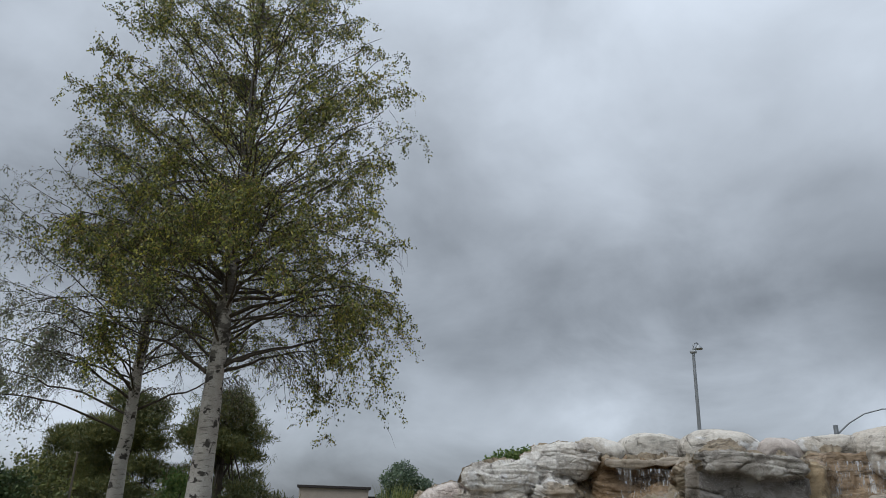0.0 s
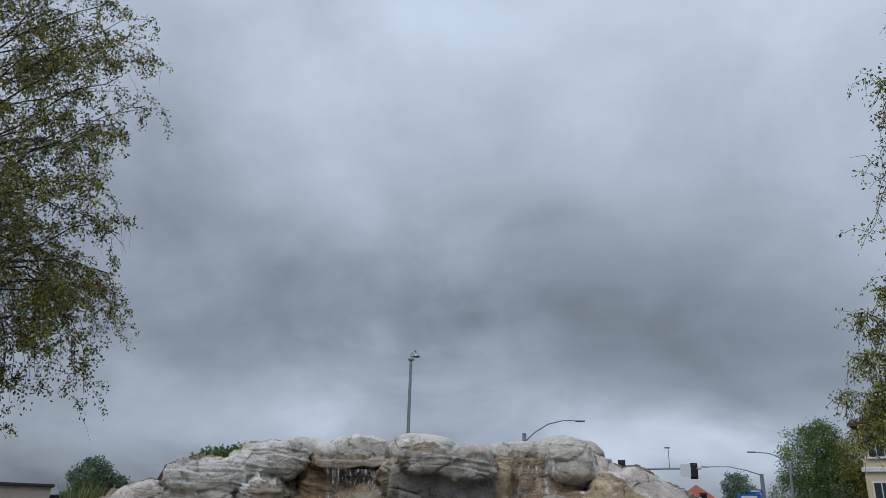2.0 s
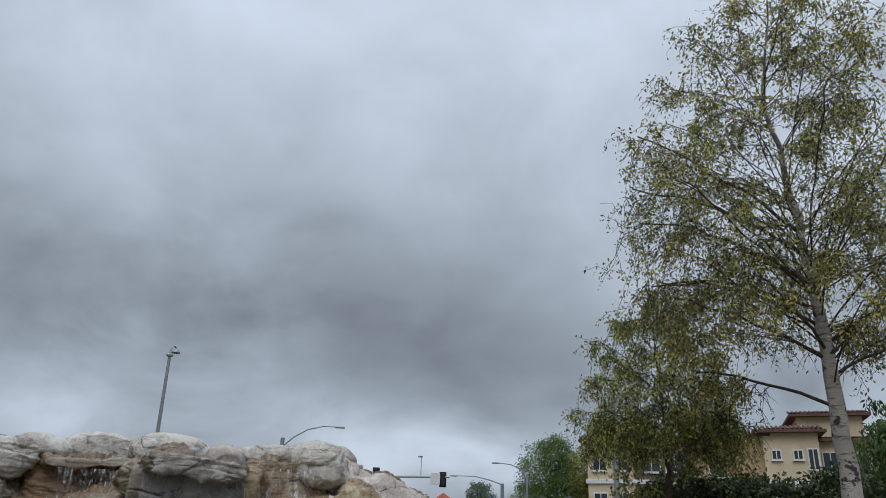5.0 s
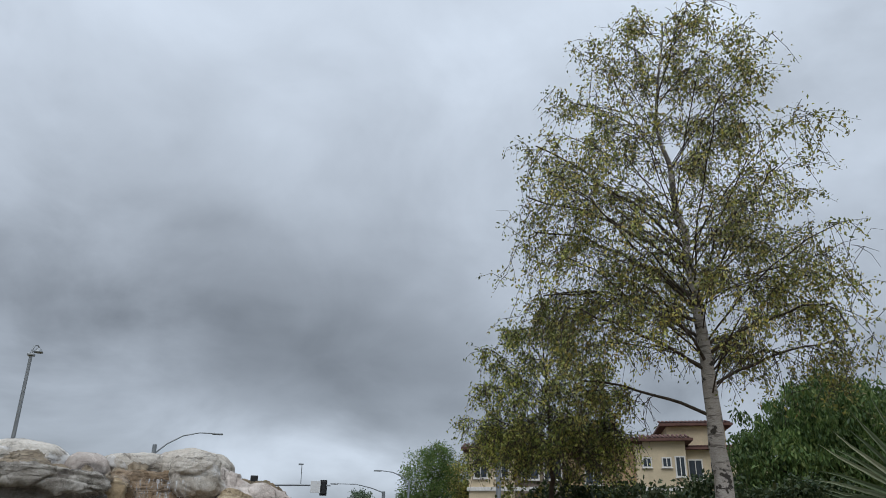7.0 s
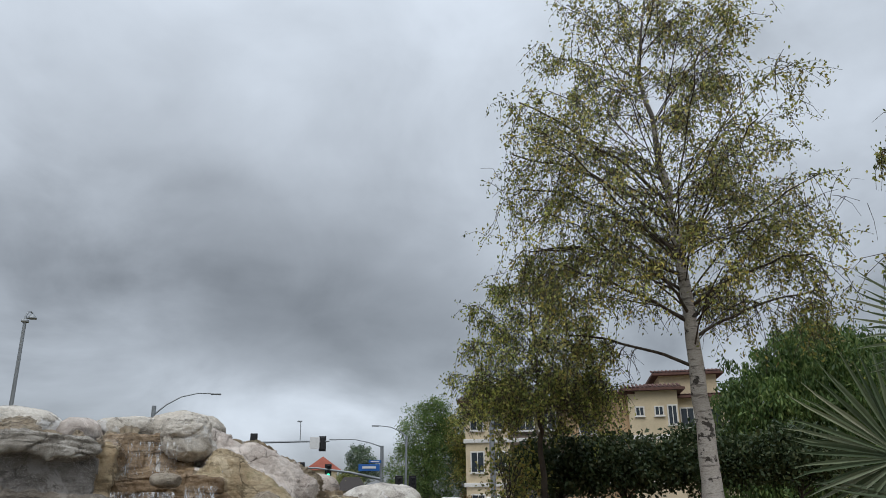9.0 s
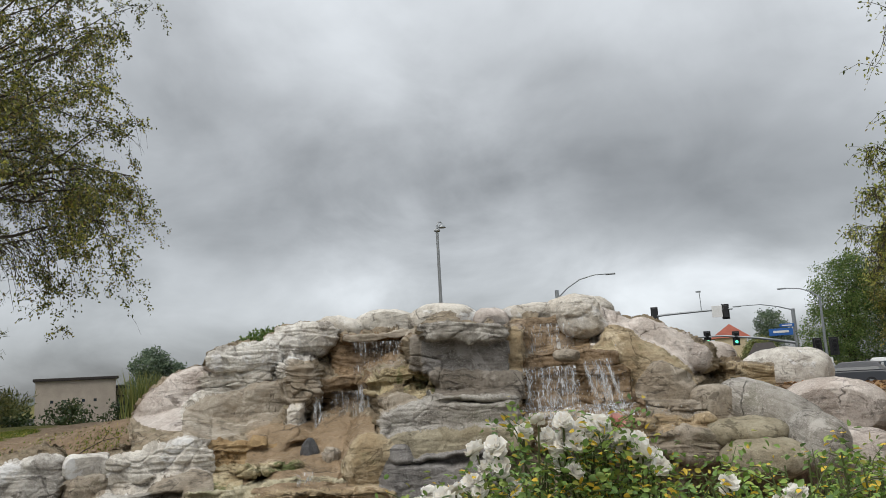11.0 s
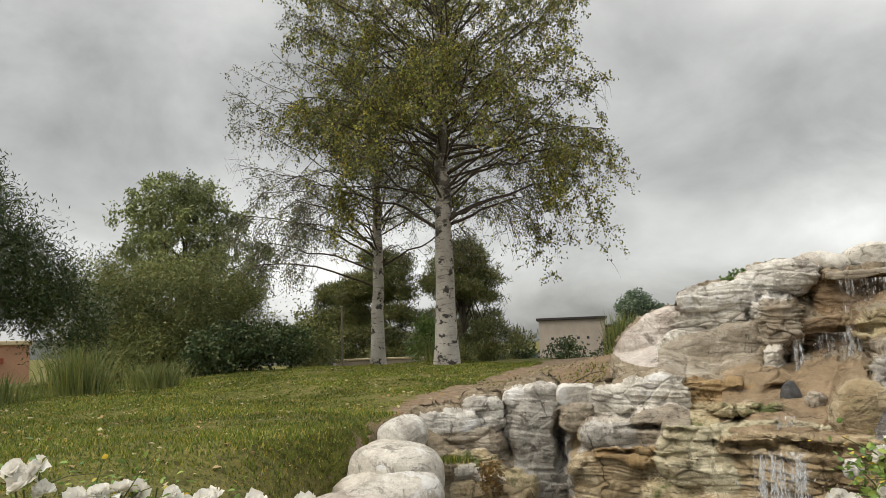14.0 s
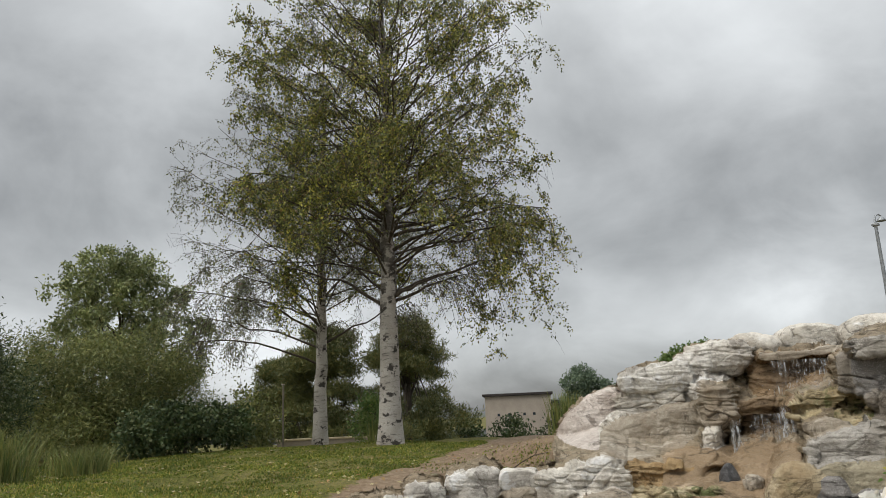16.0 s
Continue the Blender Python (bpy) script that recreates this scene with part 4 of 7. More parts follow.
rock("stone", R, -2.52, 5.86, 0.98, 0.16, 0.18, 0.2, 25, M_BROWN, boxy=2.6, cuts=6, fold=0.4)
cast("ledge", -2.8, 5.36, 0.83, 1.08, 0.10, 0.7, 29, M_LIMEWET, boxy=6, strata=0.4, fold=0.2, cuts=3)
cast("ledge", -2.4, 5.38, 0.74, 1.05, 0.14, 0.7, 25, M_WETBED, boxy=5, strata=1.0, fold=0.4)
cast("rock_face", -3.05, 5.12, 0.56, 0.62, 0.40, 0.6, 32, M_LIMEWET, roll=26, boxy=2.8, strata=0.4, cracks=0.4, cuts=5, fold=0.3)
cast("rock_face", -3.2, 5.08, 0.24, 0.6, 0.4, 0.6, 33, M_MOSSY, boxy=3, strata=0.5, cracks=0.6, cuts=5)
cast("rock_face", -2.45, 5.4, 0.48, 1.15, 0.4, 0.6, 26, M_WETBED, boxy=3.6, strata=1.2, cracks=0.5)
cast("rock_face", -2.55, 5.28, 0.15, 1.5, 0.4, 0.6, 27, M_TAN, boxy=3.2, strata=1.2, cracks=0.7)
cast("rock_face", -2.05, 5.6, 0.5, 0.5, 0.5, 0.6, 22, M_TAN, boxy=3.2, strata=0.6, cracks=0.8, cuts=6)
rock("stone", R, -1.98, 5.17, 0.66, 0.14, 0.13, 0.2, 23, M_WHITE, boxy=2.4, cuts=4, fold=0.3)
cast("flank", -2.15, 5.75, 0.93, 0.34, 0.34, 0.6, 23, M_LIMEWET, roll=-34, boxy=2.8, cuts=2, fold=0.14, cracks=0.1, lump=0.03)


# x, y, z, width, height and depth of each hollow
HOLLOWS = [(-3.05, 6.58, 1.32, 0.18, 0.3, 0.2),
           (-1.86, 6.61, 1.51, 0.16, 0.18, 0.28),
           (-3.04, 6.58, 1.9, 0.16, 0.12, 0.25),
           (-2.95, 6.18, 1.12, 0.3, 0.1, 0.3),
           (-4.2, 4.81, 0.71, 0.07, 0.5, 0.3),
           (-2.9, 5.38, 0.9, 0.2, 0.09, 0.25),
           (-3.46, 5.15, 0.85, 0.5, 0.05, 0.15),
           (-3.6, 5.04, 0.64, 0.6, 0.05, 0.15),
           (0.56, 7.49, 1.5, 0.3, 0.1, 0.3),
           (-2.52, 5.25, 0.73, 0.8, 0.05, 0.15),
           (-2.58, 6.78, 1.56, 0.5, 0.06, 0.12),
           (-1.41, 6.31, 1.41, 0.6, 0.04, 0.12),
           (-1.42, 5.69, 0.99, 0.8, 0.05, 0.15)]


def build_body():
    """The cast rockwork: one continuous face in which the ledges and bulges grow out of each other."""
    fr = np.array(FRONTS)
    th, rr = np.arctan2(fr[:, 0], fr[:, 1]), np.hypot(fr[:, 0], fr[:, 1])
    nt, nz = 900, 430
    T = np.linspace(-1.02, 0.16, nt)
    z = np.linspace(-0.25, 2.45, nz)
    TT, Z = np.meshgrid(T, z)
    num, den, high = np.zeros_like(TT), np.zeros_like(TT), np.zeros(nt)
    for k in range(len(fr)):
        g = np.exp(-((TT - th[k]) * rr[k] / (0.5 * fr[k, 3] + 0.05)) ** 2 - ((Z - fr[k, 2]) / (0.5 * fr[k, 4] + 0.04)) ** 2) + 1e-9 / (0.1 + (TT - th[k]) ** 2 * 40 + (Z - fr[k, 2]) ** 2)
        num += g * rr[k]
        den += g
        on = np.exp(-((T - th[k]) * rr[k] / (0.42 * fr[k, 3] + 0.02)) ** 4)
        high = np.maximum(high, on * (fr[k, 2] + fr[k, 4] * 0.2))
    rad = num / den + 0.3
    ker = np.exp(-np.linspace(-2, 2, 31) ** 2)
    high = np.convolve(np.pad(high, 15, mode="edge"), ker / ker.sum(), "valid") - 0.04
    # ragged outlines
    q = np.stack([np.sin(TT) * 7, np.cos(TT) * 7, Z], -1).reshape(-1, 3)
    du = (0.045 * fbm(q * 2.6, 301, 3) + 0.012 * fbm(q * 13, 302, 2)).reshape(TT.shape)
    dv = (0.035 * fbm(q * np.array([1.6, 1.6, 2.4]), 303, 3) + 0.010 * fbm(q * 12, 304, 2)).reshape(TT.shape)
    who, rough = np.zeros(TT.shape, int), np.full(TT.shape, 0.9)
    mats = [M_MANTLE]
    for k, (x, y, zc, w, h, mat, slope, roll, boxy, rg) in enumerate(CASTS):
        if mat not in mats:
            mats.append(mat)
        tk, rk = math.atan2(x, y), math.hypot(x, y)
        c, n = math.cos(radians(roll)), math.sin(radians(roll))
        u0, v0 = (TT - tk) * rk + du, Z - zc + dv
        u, v = (u0 * c - v0 * n) / (0.56 * w), (u0 * n + v0 * c) / (0.56 * h)
        p = min(max(boxy, 2.2), 6.0)
        e = (np.abs(u) ** p + np.abs(v) ** p) ** (1 / p)
        bulge = min(0.24, 0.5 * min(w, h)) * (0.55 if boxy > 5.5 else 1.0)
        _h = np.random.RandomState(k + 900).uniform(-1, 1, 2)
        r = rk + bulge * (1 - np.clip(1 - e ** p, 0, 1) ** (1 / p)) + slope * v0 + 0.10 * _h[0] * u0 + 0.10 * _h[1] * v0
        r = np.where(e < 1.0, r, 99.0)
        win = r < rad
        rad, who, rough = np.where(win, r, rad), np.where(win, mats.index(mat), who), np.where(win, rg, rough)
        inside = (e < 0.97)
        high = np.maximum(high, np.where(inside.any(0), z[nz - 1 - np.argmax(inside[::-1], 0)], 0))
    # hollows and undercuts between the ledges
    for x, y, zc, w, h, deep in HOLLOWS:
        u, v = ((TT - math.atan2(x, y)) * math.hypot(x, y) + du) / (0.5 * w), (Z - zc + dv) / (0.5 * h)
        rad = rad + deep * np.exp(-(u * u + v * v) ** 1.5)
    # ledge tops slope a little, undersides and flanks turn steeply but never fold
    dz, du = z[1] - z[0], (T[1] - T[0]) * 6.8
    for k in range(1, nz):
        rad[k] = np.minimum(rad[k], rad[k - 1] + 6.0 * dz)
    for k in range(nz - 2, -1, -1):
        rad[k] = np.minimum(rad[k], rad[k + 1] + 16.0 * dz)
    for k in range(1, nt):
        rad[:, k] = np.minimum(rad[:, k], rad[:, k - 1] + 9.0 * du)
    for k in range(nt - 2, -1, -1):
        rad[:, k] = np.minimum(rad[:, k], rad[:, k + 1] + 9.0 * du)
    over = np.maximum(Z - high[None], 0)
    brim = np.clip(np.searchsorted(z, high), 1, nz - 1)
    rtop = rad[brim, np.arange(nt)][None]
    rad = np.where(over > 0, rtop + np.minimum(over * 1.2, 0.55), rad)
    zz = np.minimum(Z, high[None] + 0.03 * over)
    P = np.stack([np.sin(TT) * rad, np.cos(TT) * rad, zz], -1)
    W, G, rows = who, rough, nz
    for _ in range(1):
        P[1:-1, 1:-1] = 0.5 * P[1:-1, 1:-1] + 0.125 * (P[:-2, 1:-1] + P[2:, 1:-1] + P[1:-1, :-2] + P[1:-1, 2:])
    nrm = np.cross(np.gradient(P, axis=1), np.gradient(P, axis=0))
    nrm /= np.linalg.norm(nrm, axis=-1, keepdims=True) + 1e-9
    nrm = np.where((nrm * P).sum(-1, keepdims=True) > 0, -nrm, nrm)
    flat = P.reshape(-1, 3)
    off = np.array([3.0, 5.0, 9.0])
    soft = relief(flat, flat, 777, off, 0.0, 0.5, 0.05, 0.2).reshape(rows, nt)
    hard = relief(flat, flat, 778, off, 0.8, 0.8, 0.05, 0.7).reshape(rows, nt)
    g = np.clip(G, 0.0, 1.0)
    P = P + nrm * (soft * (1 - g) + hard * g)[..., None]
    i, j = np.meshgrid(np.arange(rows - 1), np.arange(nt - 1), indexing="ij")
    a = i * nt + j
    F = np.stack([a, a + 1, a + nt + 1, a + nt], -1).reshape(-1, 4)
    me = mesh_of("body", P.reshape(-1, 3), F, None, True)
    for m in mats:
        me.materials.append(m)
    me.polygons.foreach_set("material_index", W[:-1, :-1].ravel().astype(np.int32))
    put("body", me, R, label="continuous tan, grey and pale cast rock body with layered ledges")


build_body()

# boulders that hold the planting bed: each is a thing of its own
BEDGE = "boulders round the planting bed"


def loose(x, y, z, w, h, d, yaw, mat, label, **kw):
    ob = rock("boulder", None, x, y, z, w, h, d, yaw, mat, **kw)
    return tagged(ob, label, "boulder", BEDGE)


loose(1.72, 9.95, 1.47, 1.0, 0.6, 0.8, -9, M_WHITE, "smooth whitish boulder on the bank", boxy=2.3, **ROUND)
loose(1.1, 7.13, 1.15, 0.92, 0.46, 0.8, -8, M_DRYGREY, "rounded speckled grey boulder beside the falls", roll=25, boxy=2.5, **SMOOTH)
loose(1.36, 6.7, 0.92, 0.52, 0.5, 0.8, -10, M_DRYGREY, "leaning speckled grey boulder below the bank", roll=30, boxy=2.4, **SMOOTH)
loose(1.80, 8.03, 1.11, 1.0, 0.56, 0.8, -11, M_PINK, "large rounded grey-pink boulder", boxy=2.2, **SMOOTH)
loose(0.83, 6.61, 1.04, 0.62, 0.22, 0.7, -6, M_OLIVE, "low olive-brown boulder at the basin", boxy=2.4, **SMOOTH)
loose(0.92, 6.35, 0.85, 0.64, 0.30, 0.7, -7, M_OLIVE, "smooth olive-brown boulder at the water's edge", boxy=2.3, **SMOOTH)
loose(1.7, 7.25, 0.72, 0.9, 0.55, 0.7, -12, M_PINK, "low rounded grey boulder", boxy=2.5, **ROUND)
loose(2.37, 7.15, 0.98, 0.68, 0.54, 0.6, -18, M_DRYGREY, "rounded speckled grey boulder in the bed's edge", boxy=2.3, **ROUND)
loose(2.86, 6.55, 0.96, 0.8, 0.48, 0.6, -22, M_PINK, "broad grey boulder in the bed's edge", boxy=2.6, **ROUND)
loose(3.3, 6.15, 0.84, 0.6, 0.45, 0.5, -27, M_PINK, "grey-pink boulder in the bed's edge", boxy=2.6, **ROUND)
loose(3.45, 6.95, 1.0, 0.4, 0.24, 0.35, -25, M_PINK, "small flat grey stone", boxy=2.6, **ROUND)
loose(2.2, 6.7, 0.55, 0.75, 0.4, 0.5, -18, M_PALE, "pale boulder under the bed's edge", boxy=2.6, **ROUND)


# ---- plants ----
def leaves_mesh(name, pos, size, mat, aspect=0.62, hang=0.4, seed=0, normal=None):
    """Many small pointed leaves, each two triangles with a fold, at the given places."""
    rng = np.random.RandomState(seed)
    n = len(pos)
    a = rng.normal(size=(n, 3))
    a[:, 2] -= hang * 2.0
    a /= np.linalg.norm(a, axis=1, keepdims=True)
    b = np.cross(a, rng.normal(size=(n, 3)))
    b /= np.linalg.norm(b, axis=1, keepdims=True) + 1e-9
    s = (size * rng.uniform(0.6, 1.25, n))[:, None]
    tip, mid = pos + a * s, pos + a * s * 0.42
    l, r = mid + b * s * aspect * 0.5, mid - b * s * aspect * 0.5
    V = np.stack([pos, l, tip, r], 1).reshape(-1, 3)
    F = np.arange(4 * n).reshape(-1, 4)
    return mesh_of(name, V, F, mat)


def curve_pts(start, d0, length, droop, n=7, rng=None, wig=0.06):
    """A branch that starts along d0 and sags as it goes."""
    pts, p, d = [np.array(start, float)], np.array(start, float), np.array(d0, float)
    step = length / (n - 1)
    for _ in range(n - 1):
        d = d + np.array([0, 0, -droop]) / (n - 1) + (rng.normal(size=3) * wig if rng is not None else 0)
        d = d / np.linalg.norm(d)
        p = p + d * step
        pts.append(p.copy())
    return np.array(pts)


def birch(label, at, height, r0, spine, env, first, limbs, n_leaves, leaf, mat, seed, weep=0.8, twigs=13, bark=None, name="birch_tree", group="birches", gap=-0.5, extra=(), open_below=0.0, aspect=0.56):
    """A birch: tapered white trunk along spine (offsets by height), limbs that rise and then weep, hanging twigs with leaves.
    env lists the crown's radius by height over the foot; first is the lowest limb's height.
    extra lists single great limbs: height of the fork, bearing, reach, height of the tip, length of the hanging sprays."""
    rng = np.random.RandomState(seed)
    tree = thing(name, label, "tree", at, group)
    hs = np.linspace(0, 1, 24)
    sx = np.interp(hs, [q[0] for q in spine], [q[1] for q in spine])
    sy = np.interp(hs, [q[0] for q in spine], [q[2] for q in spine])
    trunk = np.stack([sx, sy, hs * height - 0.25], -1)
    trunk[:, :2] += 0.02 * rng.normal(size=(24, 2)) * (hs[:, None] > 0.08)
    rad = r0 * (1 - hs) ** 1.35 + 0.010
    rad[0] *= 1.35
    rad[1] *= 1.1
    V, F = tubes([(trunk, rad)], 14)
    V = V + 0.05 * r0 * fbm(V * 4, seed, 3)[:, None]
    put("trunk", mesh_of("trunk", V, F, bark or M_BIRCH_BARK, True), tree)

    def axis(z):
        return np.array([np.interp(z, trunk[:, 2], trunk[:, 0]), np.interp(z, trunk[:, 2], trunk[:, 1]), z])
    ez, er = np.array([q[0] for q in env]), np.array([q[1] for q in env])
    zz = np.linspace(ez[0], ez[-1], 200)
    cum = np.cumsum(np.interp(zz, ez, er) ** 0.6)
    lines, tw = [], []
    for k in range(limbs + len(extra)):
        own = extra[k - limbs] if k >= limbs else None
        zt = np.interp(min(1.0, (k + rng.uniform(0, 1)) / limbs) * cum[-1], cum, zz)
        az = k * 2.39996 + rng.normal() * 0.3
        Rk = np.interp(zt, ez, er) * (rng.uniform(0.86, 1.05) if k % 3 else rng.uniform(0.45, 0.8))
        s = axis(min(height * 0.94, max(first + rng.uniform(0, 0.26) * height, zt - Rk * rng.uniform(0.45, 0.95))))
        if own:
            s, zt, Rk, az = axis(own[0]), own[3], own[2], radians(own[1])
        tip = axis(zt) + Rk * np.array([math.cos(az), math.sin(az), 0])
        ctl = s + (tip - s) * 0.52 + [0, 0, Rk * weep * rng.uniform(0.12, 0.36) + max(0, s[2] - zt) * 0.8]
        q = np.linspace(0, 1, 10)[:, None]
        pts = (1 - q) ** 2 * s + 2 * q * (1 - q) * ctl + q * q * tip
        pts[2:-1] += rng.normal(size=(7, 3)) * 0.025 * Rk * 0.5
        h = s[2] / height
        L = np.linalg.norm(tip - s)
        lr = max(0.008, 0.12 * r0 * (1 - h) ** 0.6 * min(1.2, L / 3 + 0.4))
        lines.append((pts, np.linspace(lr, 0.006, 10)))
        if own:
            lines[-1] = (pts, np.linspace(0.19 * r0, 0.010, 10))
        for j in range(int(twigs * 2.2) if own else twigs):
            u = (0.4 if own else 0.16) + (0.6 if own else 0.84) * rng.uniform() ** 0.75
            f = u * 9
            i = min(int(f), 8)
            q0 = pts[i] + (pts[i + 1] - pts[i]) * (f - i)
            dd = (pts[i + 1] - pts[i]) / np.linalg.norm(pts[i + 1] - pts[i])
            side = np.cross(dd, [0, 0, 1.0]) * rng.choice([-1, 1])
            d2 = dd * 0.8 + side / (np.linalg.norm(side) + 1e-9) * rng.uniform(0.3, 1.1) + [0, 0, rng.uniform(-0.3, 0.6)]
            reach, fall = max(L, 1.2) * rng.uniform(0.16, 0.34) * (1.15 - 0.5 * u), weep * 1.5
            if own:
                reach, fall = own[4] * rng.uniform(0.3, 1.0), 3.4
            p2 = curve_pts(q0, d2 / np.linalg.norm(d2), reach, fall, 6, rng, 0.1)
            lines.append((p2, np.linspace(max(0.0045, lr * 0.3), 0.0025, 6)))
            tw.append(p2)
            for _ in range(4):
                e = p2[rng.randint(1, 6)]
                d3 = rng.normal(size=3) * 0.7 + [0, 0, -0.4 * weep]
                p3 = curve_pts(e, d3 / np.linalg.norm(d3), rng.uniform(0.2, 0.62) * min(1.3, 0.45 + L / 5), weep * 1.6, 5, rng, 0.12)
                lines.append((p3, np.linspace(0.0045, 0.002, 5)))
                tw.append(p3)
                tw.append(p3)
    thick = [q for q in lines if q[1][0] > 0.012]
    thin = [q for q in lines if q[1][0] <= 0.012]
    if thick:
        V, F = tubes(thick, 6)
        put("branchwork", mesh_of("branchwork", V, F, M_BARK, True), tree)
    if thin:
        thin = [(q[0][::2] if len(q[0]) > 5 else q[0][[0, 2, 4]], q[1][::2] if len(q[0]) > 5 else q[1][[0, 2, 4]]) for q in thin]
        V, F = tubes(thin, 3)
        put("twig_spray", mesh_of("twig_spray", V, F, M_BARK), tree)
    mid = np.array([q[len(q) // 2] for q in tw])
    full = vnoise(mid * 0.95 + seed, seed) + 0.55 * vnoise(mid * 2.3 + seed, seed + 1)
    keep = np.where(full > gap)[0]
    # leaves sit mostly in the outer crown, where the light is
    ax = np.stack([np.interp(mid[keep, 2], trunk[:, 2], trunk[:, 0]), np.interp(mid[keep, 2], trunk[:, 2], trunk[:, 1])], -1)
    frac = np.hypot(mid[keep, 0] - ax[:, 0], mid[keep, 1] - ax[:, 1]) / (np.interp(mid[keep, 2], ez, er) + 0.1)
    wt = 0.4 + 0.6 * sstep(0.25, 0.8, frac)
    wt = wt * (1 - 0.9 * (1 - sstep(0.5, 0.8, frac)) * (1 - sstep(open_below * 0.8, open_below * 1.15 + 0.01, mid[keep, 2])))
    which = rng.choice(keep, n_leaves, p=wt / wt.sum())
    arr = np.stack([np.array([np.interp(np.linspace(0, 1, 5), np.linspace(0, 1, len(q)), q[:, c]) for c in range(3)]).T for q in tw])
    u = rng.uniform(0.15, 1, n_leaves) * 3.999
    i = u.astype(int)
    p = arr[which, i] + (arr[which, i + 1] - arr[which, i]) * (u - i)[:, None] + rng.normal(size=(n_leaves, 3)) * leaf * 0.7
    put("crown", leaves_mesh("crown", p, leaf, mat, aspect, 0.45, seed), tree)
    return tree


def _ball(rng, n):
    d = rng.normal(size=(n, 3))
    return d / np.linalg.norm(d, axis=1, keepdims=True) * (rng.uniform(0, 1, n) ** 0.45)[:, None]


def clump_tree(name, label, category, at, blobs, n_clumps, per, spread, leaf, mat, seed, trunk=None, aspect=0.6, hang=0.2, group="", bare=0, flat=1.0):
    """A dense tree or shrub: clumps of leaves on the shells of rounded masses (x, y, z, rx, ry, rz), on branching stems."""
    rng = np.random.RandomState(seed)
    per, leaf = int(per * 0.72), leaf * 1.14
    tree = thing(name, label, category, at, group)
    B = np.array(blobs, float)
    wgt = (B[:, 3] * B[:, 4] + B[:, 4] * B[:, 5] + B[:, 3] * B[:, 5])
    pick = rng.choice(len(B), n_clumps, p=wgt / wgt.sum())
    d = rng.normal(size=(n_clumps, 3))
    d /= np.linalg.norm(d, axis=1, keepdims=True)
    d[:, 2] = np.where(d[:, 2] < -0.92, -d[:, 2], d[:, 2])
    rr = np.where(rng.uniform(size=n_clumps) < 0.28, rng.uniform(0.3, 0.72, n_clumps), rng.uniform(0.74, 1.06, n_clumps))[:, None] * (1 + 0.16 * vnoise(d * 2.3 + seed, seed))[:, None]
    c = B[pick, :3] + d * B[pick, 3:6] * rr
    pos = np.repeat(c, per, 0) + _ball(rng, n_clumps * per) * 2.0 * spread * np.array([1, 1, flat]) * rng.uniform(0.6, 1.25, n_clumps).repeat(per)[:, None]
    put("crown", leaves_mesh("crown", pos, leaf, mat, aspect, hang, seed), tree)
    if trunk:
        h, r = trunk
        lines = [(np.array([[0, 0, -0.3], [0.03 * h, 0, h * 0.4], [0, 0.02 * h, h]]), np.array([r * 1.2, r * 0.85, r * 0.5]))]
        for k in range(min(26, n_clumps)):
            s = np.array([0, 0, h * rng.uniform(0.35, 1.0)])
            e = s + (c[rng.randint(n_clumps)] - s) * 0.78
            m = (s + e) / 2 + [0, 0, 0.1 * h]
            lines.append((np.array([s, m, e]), np.array([r * 0.4, r * 0.22, 0.01])))
        V, F = tubes(lines, 6)
        put("trunk", mesh_of("trunk", V, F, M_BARK, True), tree)
    return tree


def gz(x, y):
    return float(ground_z(np.array([float(x)]), np.array([float(y)]))[0])


birch("tall white-barked birch with weeping green crown on the lawn", (-13.65, 11.3, gz(-13.65, 11.3)), 17.0, 0.265,
      [(0, 0, 0), (0.25, -0.1, 0.15), (0.5, -0.2, 0.3), (1, -0.3, 0.2)],
      [(4.2, 3.4), (5.2, 4.0), (6.4, 4.0), (7.6, 3.5), (9.2, 4.0), (10.8, 3.9), (12.2, 3.5), (13.4, 3.1), (14.6, 2.3), (15.8, 1.3), (16.8, 0.4)], 3.0, 160, 172000, 0.073, M_BIRCH_LEAF, 11, gap=-0.6, weep=0.5, twigs=9, open_below=5.2,
      extra=[(3.3, 48, 2.0, 4.0, 2.0), (3.4, 25, 1.7, 3.9, 1.8), (3.5, 48, 3.5, 4.5, 2.5), (4.6, 20, 3.1, 5.0, 2.2), (5.2, 80, 3.3, 5.6, 2.2), (3.2, 205, 3.0, 4.6, 1.8), (5.4, 240, 3.4, 6.6, 1.6), (4.4, 150, 3.0, 5.6, 1.8), (5.0, 52, 4.1, 5.7, 2.0), (5.6, -60, 3.2, 6.4, 1.8)])
birch("slimmer white-barked birch with thin drooping branches", (-18.4, 12.55, gz(-18.4, 12.55)), 14.5, 0.21,
      [(0, 0, 0), (0.3, -0.15, 0.2), (1, -0.2, 0.4)],
      [(3.6, 3.6), (5.0, 4.5), (6.4, 4.9), (8.0, 4.5), (10.0, 3.6), (12.0, 2.5), (13.4, 1.4), (14.2, 0.5)], 2.6, 80, 44000, 0.074, M_BIRCH_LEAF_GREY, 23, gap=-0.5, weep=0.6, open_below=4.6,
      extra=[(2.3, 235, 3.9, 3.0, 1.3), (2.8, 215, 4.1, 4.0, 1.8), (3.2, 255, 4.0, 4.4, 1.9), (3.6, 200, 3.4, 4.8, 1.7), (2.9, 60, 2.8, 4.2, 1.4), (3.4, 285, 3.4, 4.6, 1.6)])
